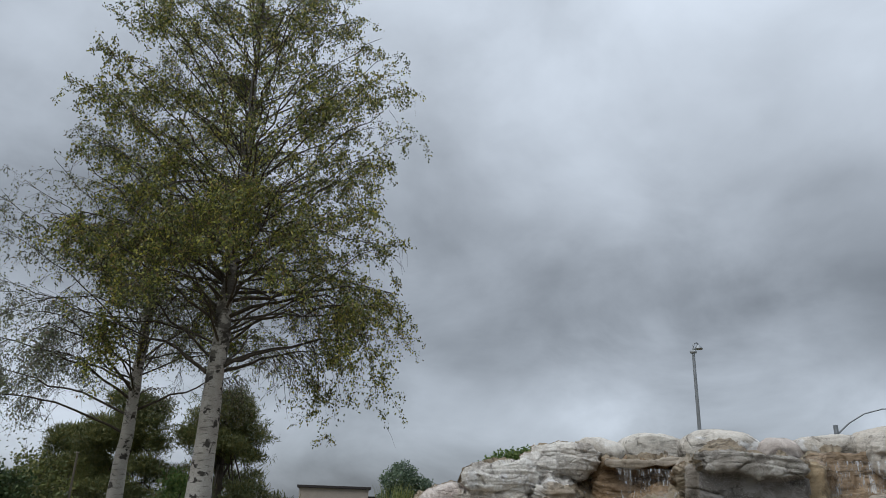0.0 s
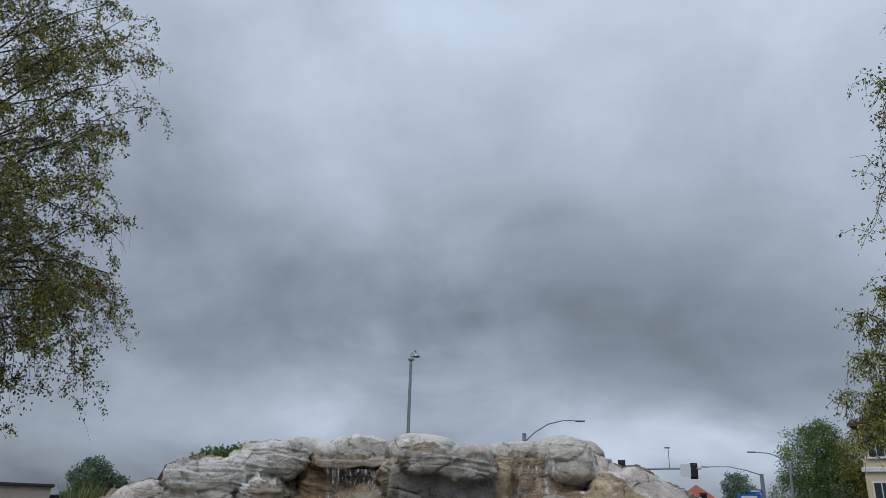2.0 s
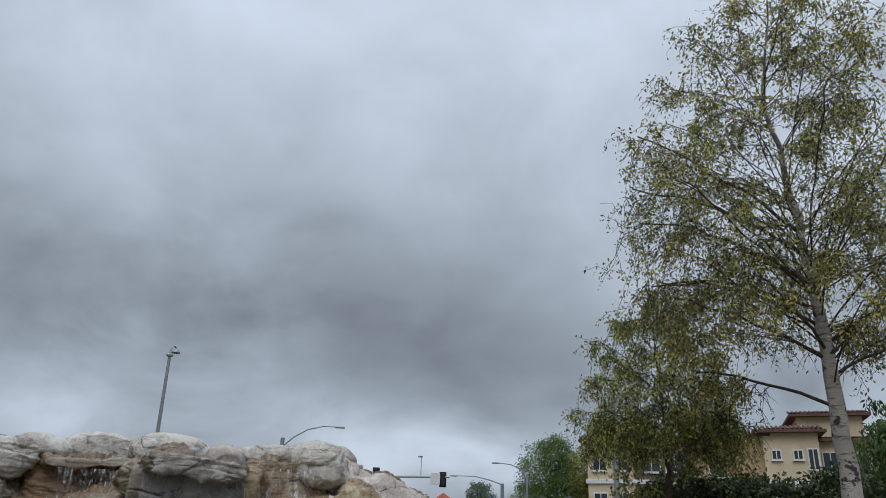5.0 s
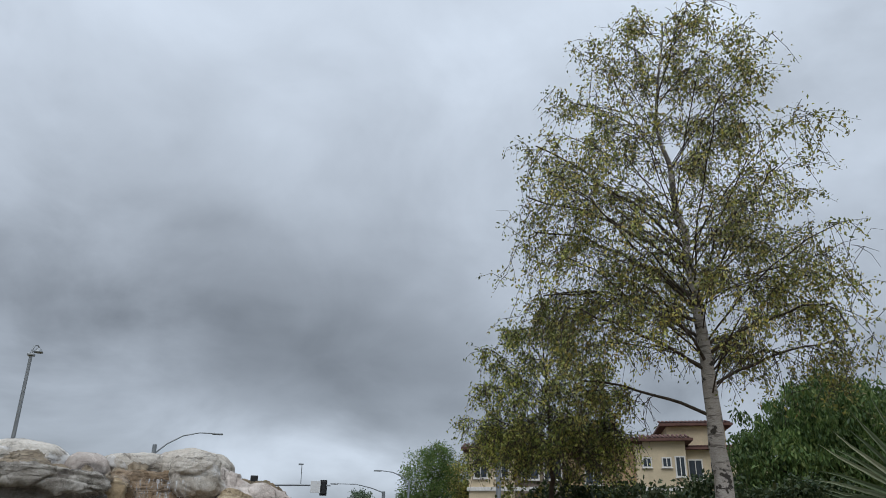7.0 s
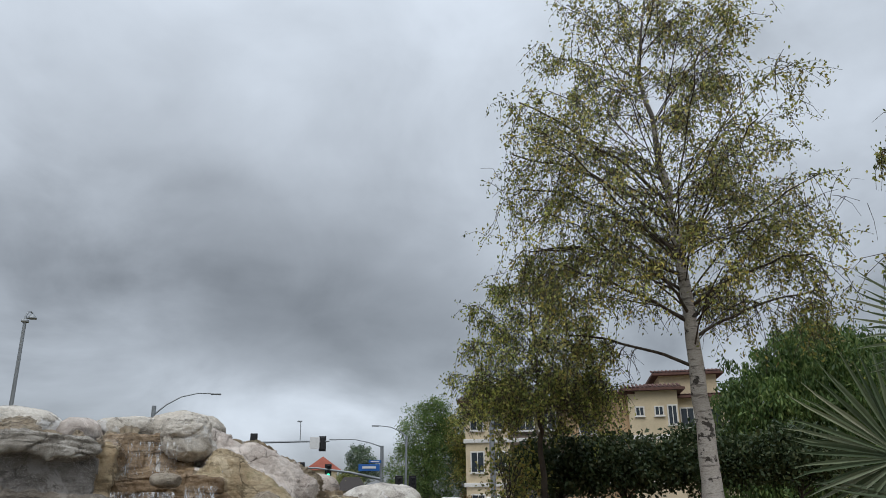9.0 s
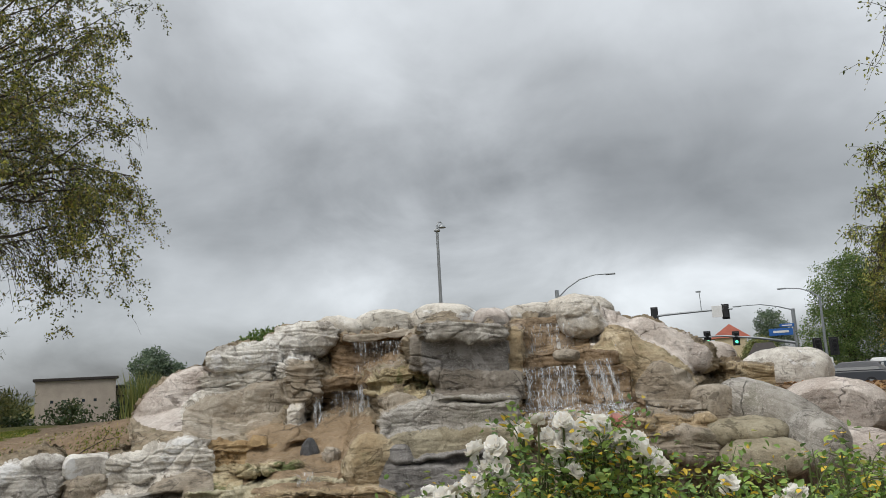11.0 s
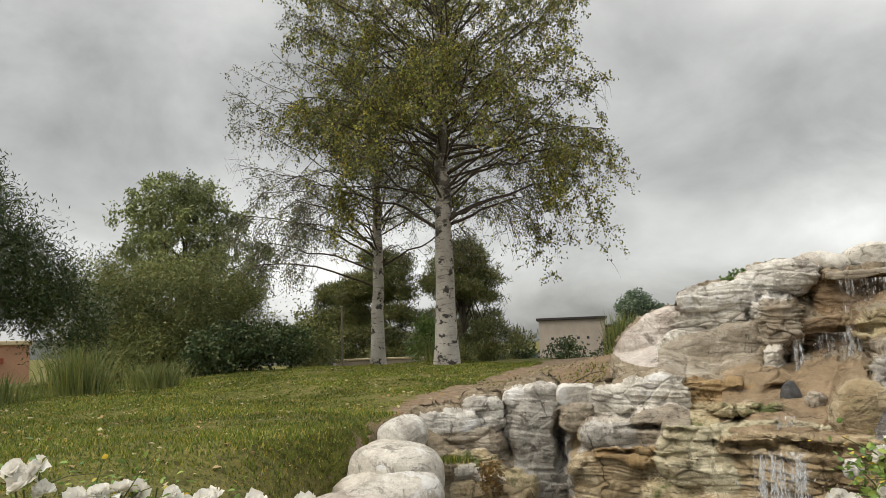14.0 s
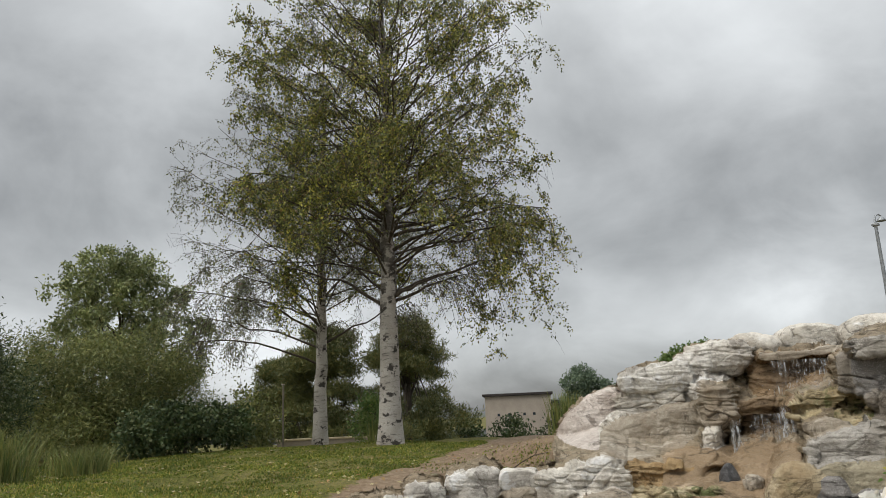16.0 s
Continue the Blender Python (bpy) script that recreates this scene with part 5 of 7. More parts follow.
birch("birch with thinning yellow-green autumn leaves behind the bed", (5.22, 8.1, gz(5.22, 8.1)), 7.7, 0.12,
      [(0, 0, 0), (0.35, -0.02, 0.0), (0.55, -0.1, 0.05), (0.8, -0.28, 0.1), (1, -0.1, 0)],
      [(2.6, 1.5), (3.2, 1.8), (4.0, 1.95), (5.0, 1.85), (5.9, 1.65), (6.7, 1.35), (7.2, 0.9), (7.6, 0.5)], 1.9, 96, 52000, 0.052, M_BIRCH_AUTUMN, 37, gap=-0.8, weep=0.7, twigs=9, aspect=0.5, open_below=2.6,
      extra=[(3.6, 147, 1.95, 4.9, 1.2), (3.2, 152, 1.9, 4.3, 1.3), (2.9, 138, 1.9, 3.6, 1.2), (3.9, 160, 1.7, 5.5, 1.1), (1.75, 160, 1.5, 2.2, 0.7), (2.1, -15, 1.6, 2.7, 0.9), (2.3, 175, 1.7, 3.0, 1.1), (2.5, -50, 1.5, 2.9, 0.9), (2.4, 215, 1.5, 3.0, 1.0), (2.7, 150, 1.9, 3.4, 1.0), (2.6, 30, 1.4, 2.9, 0.8)])
birch("small weeping tree with dense dull green leaves", (4.5, 11.3, gz(4.5, 11.3)), 4.0, 0.05,
      [(0, 0, 0), (0.4, -0.1, -0.1), (1, -0.25, -0.3)],
      [(1.3, 1.1), (1.8, 1.3), (2.6, 1.2), (3.2, 0.9), (3.8, 0.5)], 1.2, 46, 27000, 0.054, M_WEEP_LEAF, 41, weep=0.9, name="weeping_tree", group="", bark=M_BARK, aspect=0.5, gap=-0.8,
      extra=[(1.6, a, 1.05, 2.1, 0.75) for a in (20, 80, 150, 190, 225, 260, 310)])


# ---- trees and shrubs on the left, behind the lawn ----
def shrub_at(name, label, category, x, y, blobs, n, per, spread, leaf, mat, seed, **kw):
    return clump_tree(name, label, category, (x, y, gz(x, y)), blobs, n, per, spread, leaf, mat, seed, **kw)


shrub_at("willow_tree", "broad rounded willow with fine olive green leaves", "tree", -20.6, 7.0,
         [(0, 0, 1.7, 2.2, 1.9, 1.6), (0.6, 1.0, 1.9, 1.5, 1.4, 1.35), (-0.2, -1.6, 1.7, 1.6, 1.4, 1.5), (0.4, 1.9, 1.2, 1.4, 1.0, 1.1), (0.8, -0.3, 0.7, 1.5, 2.2, 0.8)], 1500, 84, 0.22, 0.10, M_WILLOW_LEAF, 51, trunk=(1.4, 0.12), aspect=0.24, hang=0.0)
shrub_at("large_tree", "tall leafy broadleaf tree with rounded green crown", "tree", -31.6, 11.8,
         [(0, -0.9, 8.6, 1.5, 1.3, 0.9), (0.2, 0.6, 8.3, 1.3, 1.2, 0.8), (0, -2.2, 7.6, 1.1, 1.0, 0.8), (0.3, 1.9, 7.2, 1.1, 1.0, 0.75), (0, -0.4, 7.2, 1.6, 1.5, 0.9), (0.3, 2.9, 5.9, 1.0, 0.9, 0.7), (0, -1.8, 6.2, 1.2, 1.0, 0.8), (0.2, 0.9, 5.9, 1.3, 1.2, 0.8), (0, -0.6, 5.0, 1.4, 1.4, 0.8), (0.2, 2.3, 4.6, 1.1, 1.0, 0.8)], 640, 62, 0.16, 0.15, M_OLIVE_LEAF, 52, trunk=(5.0, 0.25), aspect=0.45)
shrub_at("evergreen_tree", "large dark feathery evergreen at the lawn's edge", "tree", -17.8, 1.6,
         [(0, 0.2, 2.8, 1.9, 1.7, 1.6), (-0.3, -2.2, 3.4, 2.0, 2.0, 1.9), (0.2, 1.3, 2.3, 1.3, 1.0, 1.2), (0, 2.2, 1.6, 1.1, 0.9, 1.0), (-0.4, 0, 4.3, 1.1, 1.0, 0.9), (-0.3, -1.5, 1.2, 1.3, 1.2, 1.0)], 1500, 84, 0.22, 0.11, M_DARK_LEAF, 53, trunk=(2.4, 0.13), aspect=0.2, hang=-0.1)
shrub_at("hedge", "low dense dark green hedge with bare twigs below", "hedge", -17.1, 7.9,
         [(0, -0.3, 0.6, 0.7, 1.1, 0.6), (-0.4, 0.9, 0.62, 0.7, 1.0, 0.55), (0.5, -1.2, 0.45, 0.5, 0.6, 0.45)], 420, 44, 0.12, 0.085, M_DARK_LEAF, 54, trunk=(0.5, 0.05))
shrub_at("shrub", "loose grey-green shrub beside the hedge", "shrub", -18.6, 10.3,
         [(0, 0, 0.7, 0.8, 0.9, 0.8), (-0.6, 0.9, 0.55, 0.6, 0.7, 0.6)], 150, 40, 0.16, 0.09, M_WILLOW_LEAF, 55, trunk=(0.6, 0.04))
shrub_at("shrub", "small leafy shrub between the birches", "shrub", -16.0, 12.6,
         [(0, 0, 0.6, 0.45, 0.45, 0.7)], 60, 40, 0.14, 0.09, M_GREEN_LEAF, 56, trunk=(0.5, 0.03))


def pine(label, x, y, h, r, seed):
    rng = np.random.RandomState(seed)
    blobs = []
    for k in range(46):
        u = rng.uniform(0.10, 1.0)
        az = k * 2.4
        q = r * (1.05 - u) * rng.uniform(0.45, 1.0) + 0.25
        blobs.append((q * math.cos(az), q * math.sin(az), h * u, 0.72, 0.72, 0.34))
    t = clump_tree("pine_tree", label, "tree", (x, y, gz(x, y)), blobs, 1100, 56, 0.15, 0.2, M_PINE_LEAF, seed, trunk=(h * 0.9, 0.14), aspect=0.13, hang=-0.3, group="pines", flat=0.6)
    return t


pine("dark green pine with layered needle tufts", -24.6, 17.0, 5.2, 2.7, 61)
pine("dark green pine with open crown behind the birches", -21.6, 18.6, 5.0, 2.6, 62)
pine("smaller dark pine half hidden by the birch", -27.5, 17.0, 4.2, 2.4, 63)


def blades(name, label, category, x, y, n, h, spread, width, mat, seed, lean=0.35, group=""):
    """A tuft of long narrow blades, each bent over at its tip."""
    rng = np.random.RandomState(seed)
    ob = thing(name, label, category, (x, y, gz(x, y) - 0.02), group)
    b = np.stack([rng.normal(size=n) * spread, rng.normal(size=n) * spread, np.zeros(n)], -1)
    az = rng.uniform(0, 2 * np.pi, n)
    out = np.stack([np.cos(az), np.sin(az), np.zeros(n)], -1) * rng.uniform(0.1, 1, n)[:, None] * lean + b * 0.6
    H = h * rng.uniform(0.55, 1.1, n)
    side = np.stack([-np.sin(az), np.cos(az), np.zeros(n)], -1) * width * 0.5
    up = np.array([0, 0, 1.0])
    p1 = b + out * 0.35 * H[:, None] + up * (0.55 * H)[:, None]
    p2 = b + out * 1.0 * H[:, None] + up * (0.95 * H)[:, None]
    V = np.stack([b - side, b + side, p1 + side * 0.8, p1 - side * 0.8, p2], 1).reshape(-1, 3)
    F = []
    for k in range(n):
        F += [(5 * k, 5 * k + 1, 5 * k + 2, 5 * k + 3), (5 * k + 3, 5 * k + 2, 5 * k + 4)]
    tagged(put("tuft", mesh_of("tuft", V, F, mat), ob), kind="stuff")
    return ob


blades("reed_clump", "tall yellow-green reeds on the lawn's edge", "reeds", -12.2, 2.85, 520, 0.85, 0.22, 0.013, M_REED, 71, lean=0.5)
blades("reed_clump", "tall yellow-green reeds beside the dark tree", "reeds", -12.3, 1.6, 420, 0.5, 0.28, 0.014, M_REED, 72, lean=0.6)
blades("grass_clump", "rounded clump of yellow-green ornamental grass", "grass clump", -13.6, 4.5, 520, 0.55, 0.24, 0.012, M_REED, 73, lean=0.7)
blades("grass_clump", "spiky green fountain grass above the rocks", "grass clump", -6.38, 8.55, 320, 0.64, 0.1, 0.012, M_REED, 74, lean=0.5)
blades("reed_clump", "green reeds at the foot of the birch", "reeds", -15.2, 12.2, 200, 0.75, 0.18, 0.014, M_REED, 75)

# ---- far left: low buildings, shrubs, hills ----
M_STUCCO = simple("beige_stucco", (0.42, 0.36, 0.30), 0.9, scale=1.2)
M_STUCCO_LIGHT = simple("cream_stucco", (0.60, 0.50, 0.34), 0.9, scale=0.8)
M_STUCCO_TAN = simple("tan_stucco", (0.47, 0.33, 0.19), 0.9, scale=0.8)
M_SALMON = simple("salmon_stucco", (0.45, 0.25, 0.17), 0.9, scale=1.0)
M_DARKTRIM = simple("dark_brown_trim", (0.035, 0.028, 0.026), 0.6)
M_WHITETRIM = simple("white_trim", (0.68, 0.66, 0.62), 0.6)
M_GLASS = simple("window_glass", (0.035, 0.045, 0.055), 0.08, vary=0.2, relief=0.0, spec=0.6)
M_TILE = simple("clay_roof_tile", (0.124, 0.0646, 0.0525), 0.85, scale=2.5, vary=0.3)
M_REDTILE = simple("red_roof", (0.30, 0.085, 0.055), 0.8, scale=0.7, vary=0.2)
M_STONEWORK = simple("brown_stone_veneer", (0.20, 0.16, 0.125), 0.9, scale=3.0, vary=0.4, relief=0.5)
M_STEEL = simple("galvanised_steel", (0.30, 0.32, 0.335), 0.5, 0.6, scale=4)
M_BLACK = simple("black_housing", (0.02, 0.02, 0.022), 0.5)
M_ASPHALT = simple("asphalt", (0.05, 0.05, 0.052), 0.9, scale=3, vary=0.25, relief=0.4)
M_BLUE = simple("blue_sign", (0.03, 0.13, 0.42), 0.5, vary=0.05, relief=0.0)
M_SIGNWHITE = simple("white_sign", (0.75, 0.75, 0.74), 0.5, vary=0.05, relief=0.0)


def turned(x, y, z, rz):
    return pose(x, y, z, 0, 0, rz)


def flat_building():
    b = thing("low_building", "low beige stucco building with a dark flat roof edge", "building", (-41.2, 43.4, -0.4), rz=41.5)
    part("wall", box_bm(5.15, 5.0, 3.5, (2.58, 2.5, 1.75)), M_STUCCO, b)
    part("roof", box_bm(5.5, 5.4, 0.2, (2.58, 2.5, 3.58), 0.03), M_DARKTRIM, b, "dark brown roof edge")
    for u in (1.05, 1.85, 3.05, 3.8):
        w = part("window", box_bm(0.2, 0.06, 0.2, (u, 0.0, 2.05), 0.01), M_GLASS, b, "small square dark opening")
    part("wall", box_bm(2.6, 3.5, 2.3, (6.46, 2.6, 1.15)), M_STUCCO, b)
    part("roof", box_bm(2.7, 3.8, 0.22, (6.48, 2.6, 2.9), 0.03), M_DARKTRIM, b)
    part("wall", box_bm(2.4, 3.0, 0.5, (6.5, 2.7, 2.55)), M_STUCCO_LIGHT, b)
    part("door", box_bm(0.5, 0.08, 1.9, (5.55, 0.83, 1.35), 0.01), M_DARKTRIM, b)
    b2 = thing("low_building", "cream block of a building beyond the bank", "building", (-40.6, 56.0, -0.4), rz=36)
    part("wall", box_bm(2.4, 3.0, 4.2, (2.2, 2, 2.1)), M_STUCCO_LIGHT, b2)
    part("roof", box_bm(2.5, 3.1, 0.12, (2.2, 2, 4.27), 0.02), M_STUCCO, b2)


flat_building()
sal = thing("low_building", "salmon stucco building with a dark awning", "building", (-36.0, 3.0, -0.35), rz=81)
part("wall", box_bm(7.0, 4.0, 2.5, (0, 2, 1.25)), M_SALMON, sal)
part("roof", box_bm(7.2, 4.2, 0.18, (0, 2, 2.59), 0.03), M_STUCCO_LIGHT, sal)
part("sign", box_bm(1.3, 0.06, 0.24, (1.9, -0.03, 1.85), 0.01), M_REDTILE, sal, "red letter band on the wall")
low = thing("low_wall", "low brown garden wall behind the birches", "wall", (-19.4, 13.6, 0.6), rz=52)
part("wall", box_bm(3.2, 0.25, 0.55, (0, 0, 0.27), 0.02), M_STUCCO, low)
part("coping", box_bm(3.3, 0.32, 0.06, (0, 0, 0.575), 0.015), M_STUCCO_LIGHT, low)
post = thing("post", "thin weathered wooden post behind the lawn", "post", (-18.2, 11.2, gz(-18.2, 11.2)))
V, F = tubes([(np.array([[0, 0, -0.2], [0, 0, 0.8], [0.01, 0, 1.65]]), np.array([0.03, 0.028, 0.026]))], 10)
put("shaft", mesh_of("shaft", V, F, simple("weathered_wood", (0.22, 0.19, 0.15), 0.9), True), post)
part("cap", box_bm(0.07, 0.07, 0.03, (0.01, 0, 1.66), 0.008), M_STUCCO, post)

for k, (x, y, w, h, mt) in enumerate([(-22.5, 22.5, 1.2, 1.0, M_DARK_LEAF), (-20.6, 23.3, 1.3, 0.9, M_DARK_LEAF), (-19.0, 24.5, 1.2, 0.85, M_DARK_LEAF), (-24.0, 21.5, 1.0, 1.5, M_BLUEGREEN_LEAF), (-25.4, 22.6, 1.3, 1.1, M_WILLOW_LEAF), (-27.6, 22.0, 1.6, 1.2, M_WILLOW_LEAF)]):
    h = h * 1.7
    shrub_at("shrub", ["dark green shrub below the low building", "grey-green shrub beyond the bank"][mt is not M_DARK_LEAF], "shrub", x, y,
             [(0, 0, h * 0.5, w * 0.7, w * 0.7, h * 0.55)], 110, 30, 0.16, 0.12, mt, 80 + k, trunk=(h * 0.5, 0.04), group="shrubs beyond the bank")
shrub_at("round_tree", "round-headed grey-green tree beyond the bank", "tree", -35.4, 48.3, [(0, 0, 3.9, 1.55, 1.5, 1.5), (1.6, 0.8, 3.2, 0.9, 0.9, 1.0), (-0.4, 0, 3.0, 1.3, 1.3, 1.1)], 260, 40, 0.22, 0.2, M_BLUEGREEN_LEAF, 90, trunk=(3.0, 0.14))
shrub_at("shrub", "green shrub beyond the bank", "shrub", -31.5, 47.8, [(0, 0, 2.2, 1.5, 1.2, 1.2), (1.4, 0.5, 2.4, 1.2, 1, 1)], 160, 40, 0.2, 0.18, M_WILLOW_LEAF, 91, trunk=(1.5, 0.1))
shrub_at("leafy_tree", "bright green treetop behind the rock crest", "tree", -21.4, 39.4, [(0, 0, 4.65, 1.3, 1.0, 0.7), (0.9, 0, 4.95, 0.7, 0.7, 0.55), (-0.9, 0, 4.45, 0.8, 0.8, 0.5)], 200, 40, 0.17, 0.16, M_GREEN_LEAF, 92, trunk=(3.8, 0.12))

hill = []
for k in range(60):
    a = radians(20 + k * 1.6)
    hh = 10 + 9 * math.sin(k * 0.23) + 4 * math.sin(k * 0.71)
    hill.append((-900 * math.sin(a), 900 * math.cos(a), max(2.0, hh)))
HV = [(x, y, -3) for x, y, h in hill] + [(x * 1.04, y * 1.04, h) for x, y, h in hill] + [(x * 1.3, y * 1.3, -3) for x, y, h in hill]
HF = [(k + o, k + o + 1, k + o + 61, k + o + 60) for o in (0, 60) for k in range(59)]
tagged(put("hill", mesh_of("hill", HV, HF, simple("far_scrub", (0.10, 0.11, 0.10), 0.95, scale=0.02, vary=0.3), True)), "low hazy hills on the horizon", "hill", kind="structure")

# ---- street lamps, signals and signs beyond the rocks ----
def pole_line(pts, rad, sides=10):
    return tubes([(np.array(pts, float), np.array(rad, float))], sides)


def tube_part(name, pts, rad, mat, parent, label="", sides=10):
    V, F = pole_line(pts, rad, sides)
    return put(name, mesh_of(name, V, F, mat, True), parent, label=label)


def bell(name, at, r, h, mat, parent, label=""):
    """A turned, bell-shaped shade."""
    prof = [(0.12, 0), (0.3, -0.12), (0.55, -0.35), (0.85, -0.7), (1.0, -0.95), (0.96, -1.0), (0.0, -0.9)]
    n = 20
    V = [(at[0] + p * r * math.cos(2 * math.pi * j / n), at[1] + p * r * math.sin(2 * math.pi * j / n), at[2] + q * h) for p, q in prof for j in range(n)]
    F = [(k * n + j, k * n + (j + 1) % n, (k + 1) * n + (j + 1) % n, (k + 1) * n + j) for k in range(len(prof) - 1) for j in range(n)]
    return put(name, mesh_of(name, V, F, mat, True), parent, label=label)


lampost = thing("street_lamp", "slim grey steel lamp post with a small hooked head", "street lamp", (-7.05, 26.32, -0.2))
tube_part("pole", [(0, 0, 0), (0.0, 0, 3.6), (0, 0, 7.35)], [0.075, 0.066, 0.05], M_STEEL, lampost)
tube_part("arm", [(0, 0, 7.3), (0.0, 0.01, 7.5), (0.04, 0.03, 7.64), (0.12, 0.06, 7.66), (0.17, 0.08, 7.6)], [0.05, 0.03, 0.026, 0.026, 0.03], M_STEEL, lampost)
bell("shade", (0.17, 0.085, 7.6), 0.15, 0.17, M_STEEL, lampost, "dark bell-shaped lamp shade")
part("collar", box_bm(0.2, 0.2, 0.08, (0, 0, 7.33), 0.02), M_STEEL, lampost)

cob = thing("street_lamp", "grey street lamp with a long curved arm", "street lamp", (-6.3, 57.8, -0.35))
tube_part("pole", [(0, 0, 0), (0, 0, 4), (0, 0, 8.35)], [0.19, 0.17, 0.15], M_STEEL, cob)
tube_part("arm", [(0, 0, 7.7), (0.8, 0.05, 8.45), (1.8, 0.1, 9.05), (2.9, 0.15, 9.32), (4.0, 0.2, 9.32)], [0.06, 0.055, 0.05, 0.045, 0.04], M_STEEL, cob)
part("head", box_bm(0.75, 0.24, 0.13, (4.15, 0.2, 9.29), 0.05), M_STEEL, cob)


def signal(parent, x, y, z, back=False, lit=True, rz=0.0):
    """A three-lamp signal head on its arm."""
    m = turned(x, y, z, rz)
    hd = part("signal_head", box_bm(0.36, 0.26, 1.05, (0, 0, 0), 0.04, m), M_BLACK, parent, "black three-lamp signal head")
    part("back_plate", box_bm(0.62, 0.03, 1.3, (0, 0.1, 0), 0.02, m), M_BLACK, hd)
    if not back:
        for k in range(3):
            green = lit and k == 2
            lens = part("lens", box_bm(0.24, 0.05, 0.24, (0, -0.15, 0.33 - 0.33 * k), 0.09, m), M_GREENLAMP if green else M_BLACK, hd)
            part("visor", box_bm(0.28, 0.2, 0.03, (0, -0.2, 0.47 - 0.33 * k), 0.01, m), M_BLACK, hd)
    return hd


def _green(t, b):
    b.inputs["Base Color"].default_value = (0.02, 0.3, 0.16, 1)
    b.inputs["Emission Color"].default_value = (0.1, 1.0, 0.55, 1)
    b.inputs["Emission Strength"].default_value = 1.6


M_GREENLAMP = material("green_lamp", _green, 0.3)
mast = thing("traffic_signal", "traffic signal mast arm over the road", "traffic signal", (-3.2, 69.0, -0.35))
tube_part("pole", [(0, 0, 0), (0, 0, 3), (0, 0, 6.6)], [0.2, 0.18, 0.16], M_STEEL, mast)
tube_part("arm", [(0, 0, 5.9), (2.6, -0.1, 6.35), (5, -0.2, 6.6), (8, -0.3, 6.68), (10.6, -0.4, 6.7)], [0.13, 0.115, 0.10, 0.085, 0.07], M_STEEL, mast)
signal(mast, 4.1, -0.3, 6.7, back=True)
signal(mast, 10.0, -0.45, 6.5, back=True)
part("sign", box_bm(0.85, 0.04, 1.0, (9.3, -0.5, 6.55), 0.02), M_SIGNWHITE, mast, "white sign plate seen from behind")
tube_part("camera_pole", [(8.05, -0.3, 6.6), (8.03, -0.3, 8.35)], [0.035, 0.03], M_STEEL, mast)
part("detector", box_bm(0.42, 0.14, 0.14, (7.95, -0.3, 8.4), 0.03), M_STEEL, mast, "small traffic camera")

mast2 = thing("traffic_signal", "signal mast with two green lamps and a street lamp arm", "traffic signal", (12.85, 72.8, -0.35))
tube_part("pole", [(0, 0, 0), (0, 0, 3), (0, 0, 6.6)], [0.22, 0.2, 0.16], M_STEEL, mast2)
tube_part("arm", [(0, 0, 3.55), (-3, 0.3, 4.2), (-6, 0.65, 4.6), (-9.3, 1.0, 4.65)], [0.14, 0.11, 0.09, 0.07], M_STEEL, mast2)
tube_part("lamp_arm", [(0, 0, 6.5), (-1.2, 0.1, 6.9), (-2.6, 0.25, 7.2), (-4.4, 0.4, 7.2)], [0.06, 0.05, 0.045, 0.04], M_STEEL, mast2)
part("lamp_head", box_bm(0.7, 0.22, 0.12, (-4.6, 0.4, 7.18), 0.05), M_STEEL, mast2)
signal(mast2, -7.4, 0.85, 4.5)
signal(mast2, -4.95, 0.6, 4.32)
signal(mast2, 0.25, -0.3, 2.2, back=True)
sg = part("street_sign", box_bm(2.0, 0.06, 0.62, (-1.25, -0.25, 4.6), 0.02), M_BLUE, mast2, "blue street name sign with white bars")
part("letter_bar", box_bm(1.3, 0.02, 0.2, (-1.25, -0.295, 4.62), 0.01), M_SIGNWHITE, sg, "white bar in place of the lettering")
sg2 = part("street_sign", box_bm(1.2, 0.06, 0.3, (-0.7, -0.25, 5.15), 0.02), M_BLUE, mast2)
part("letter_bar", box_bm(0.8, 0.02, 0.1, (-0.7, -0.295, 5.15), 0.01), M_SIGNWHITE, sg2)

lamp3 = thing("street_lamp", "grey street lamp with curved arm beside the trees", "street lamp", (12.62, 60.62, -0.35))
tube_part("pole", [(0, 0, 0), (0, 0, 3), (0.05, 0, 6.6)], [0.12, 0.1, 0.075], M_STEEL, lamp3)
tube_part("arm", [(0.05, 0, 6.55), (-0.5, 0.1, 7.0), (-1.2, 0.2, 7.3), (-2.2, 0.35, 7.42)], [0.05, 0.045, 0.04, 0.035], M_STEEL, lamp3)
part("head", box_bm(0.6, 0.22, 0.11, (-2.4, 0.38, 7.4), 0.04), M_STEEL, lamp3)
part("sign", box_bm(0.62, 0.03, 0.75, (0.03, -0.13, 1.75), 0.02), M_SIGNWHITE, lamp3, "white sign plate with grey bars")
signal(lamp3, -0.55, -0.1, 2.9, lit=False)
signal(lamp3, 0.55, -0.1, 2.9, lit=False)

tall = thing("light_pole", "thin grey steel pole rising through the weeping tree", "pole", (6.8, 20.9, gz(6.8, 20.9)))
tube_part("pole", [(0, 0, -0.2), (0, 0, 3), (0.05, 0, 6.0)], [0.085, 0.075, 0.06], M_STEEL, tall)
part("base", box_bm(0.3, 0.3, 0.12, (0, 0, 0.02), 0.03), M_STEEL, tall)

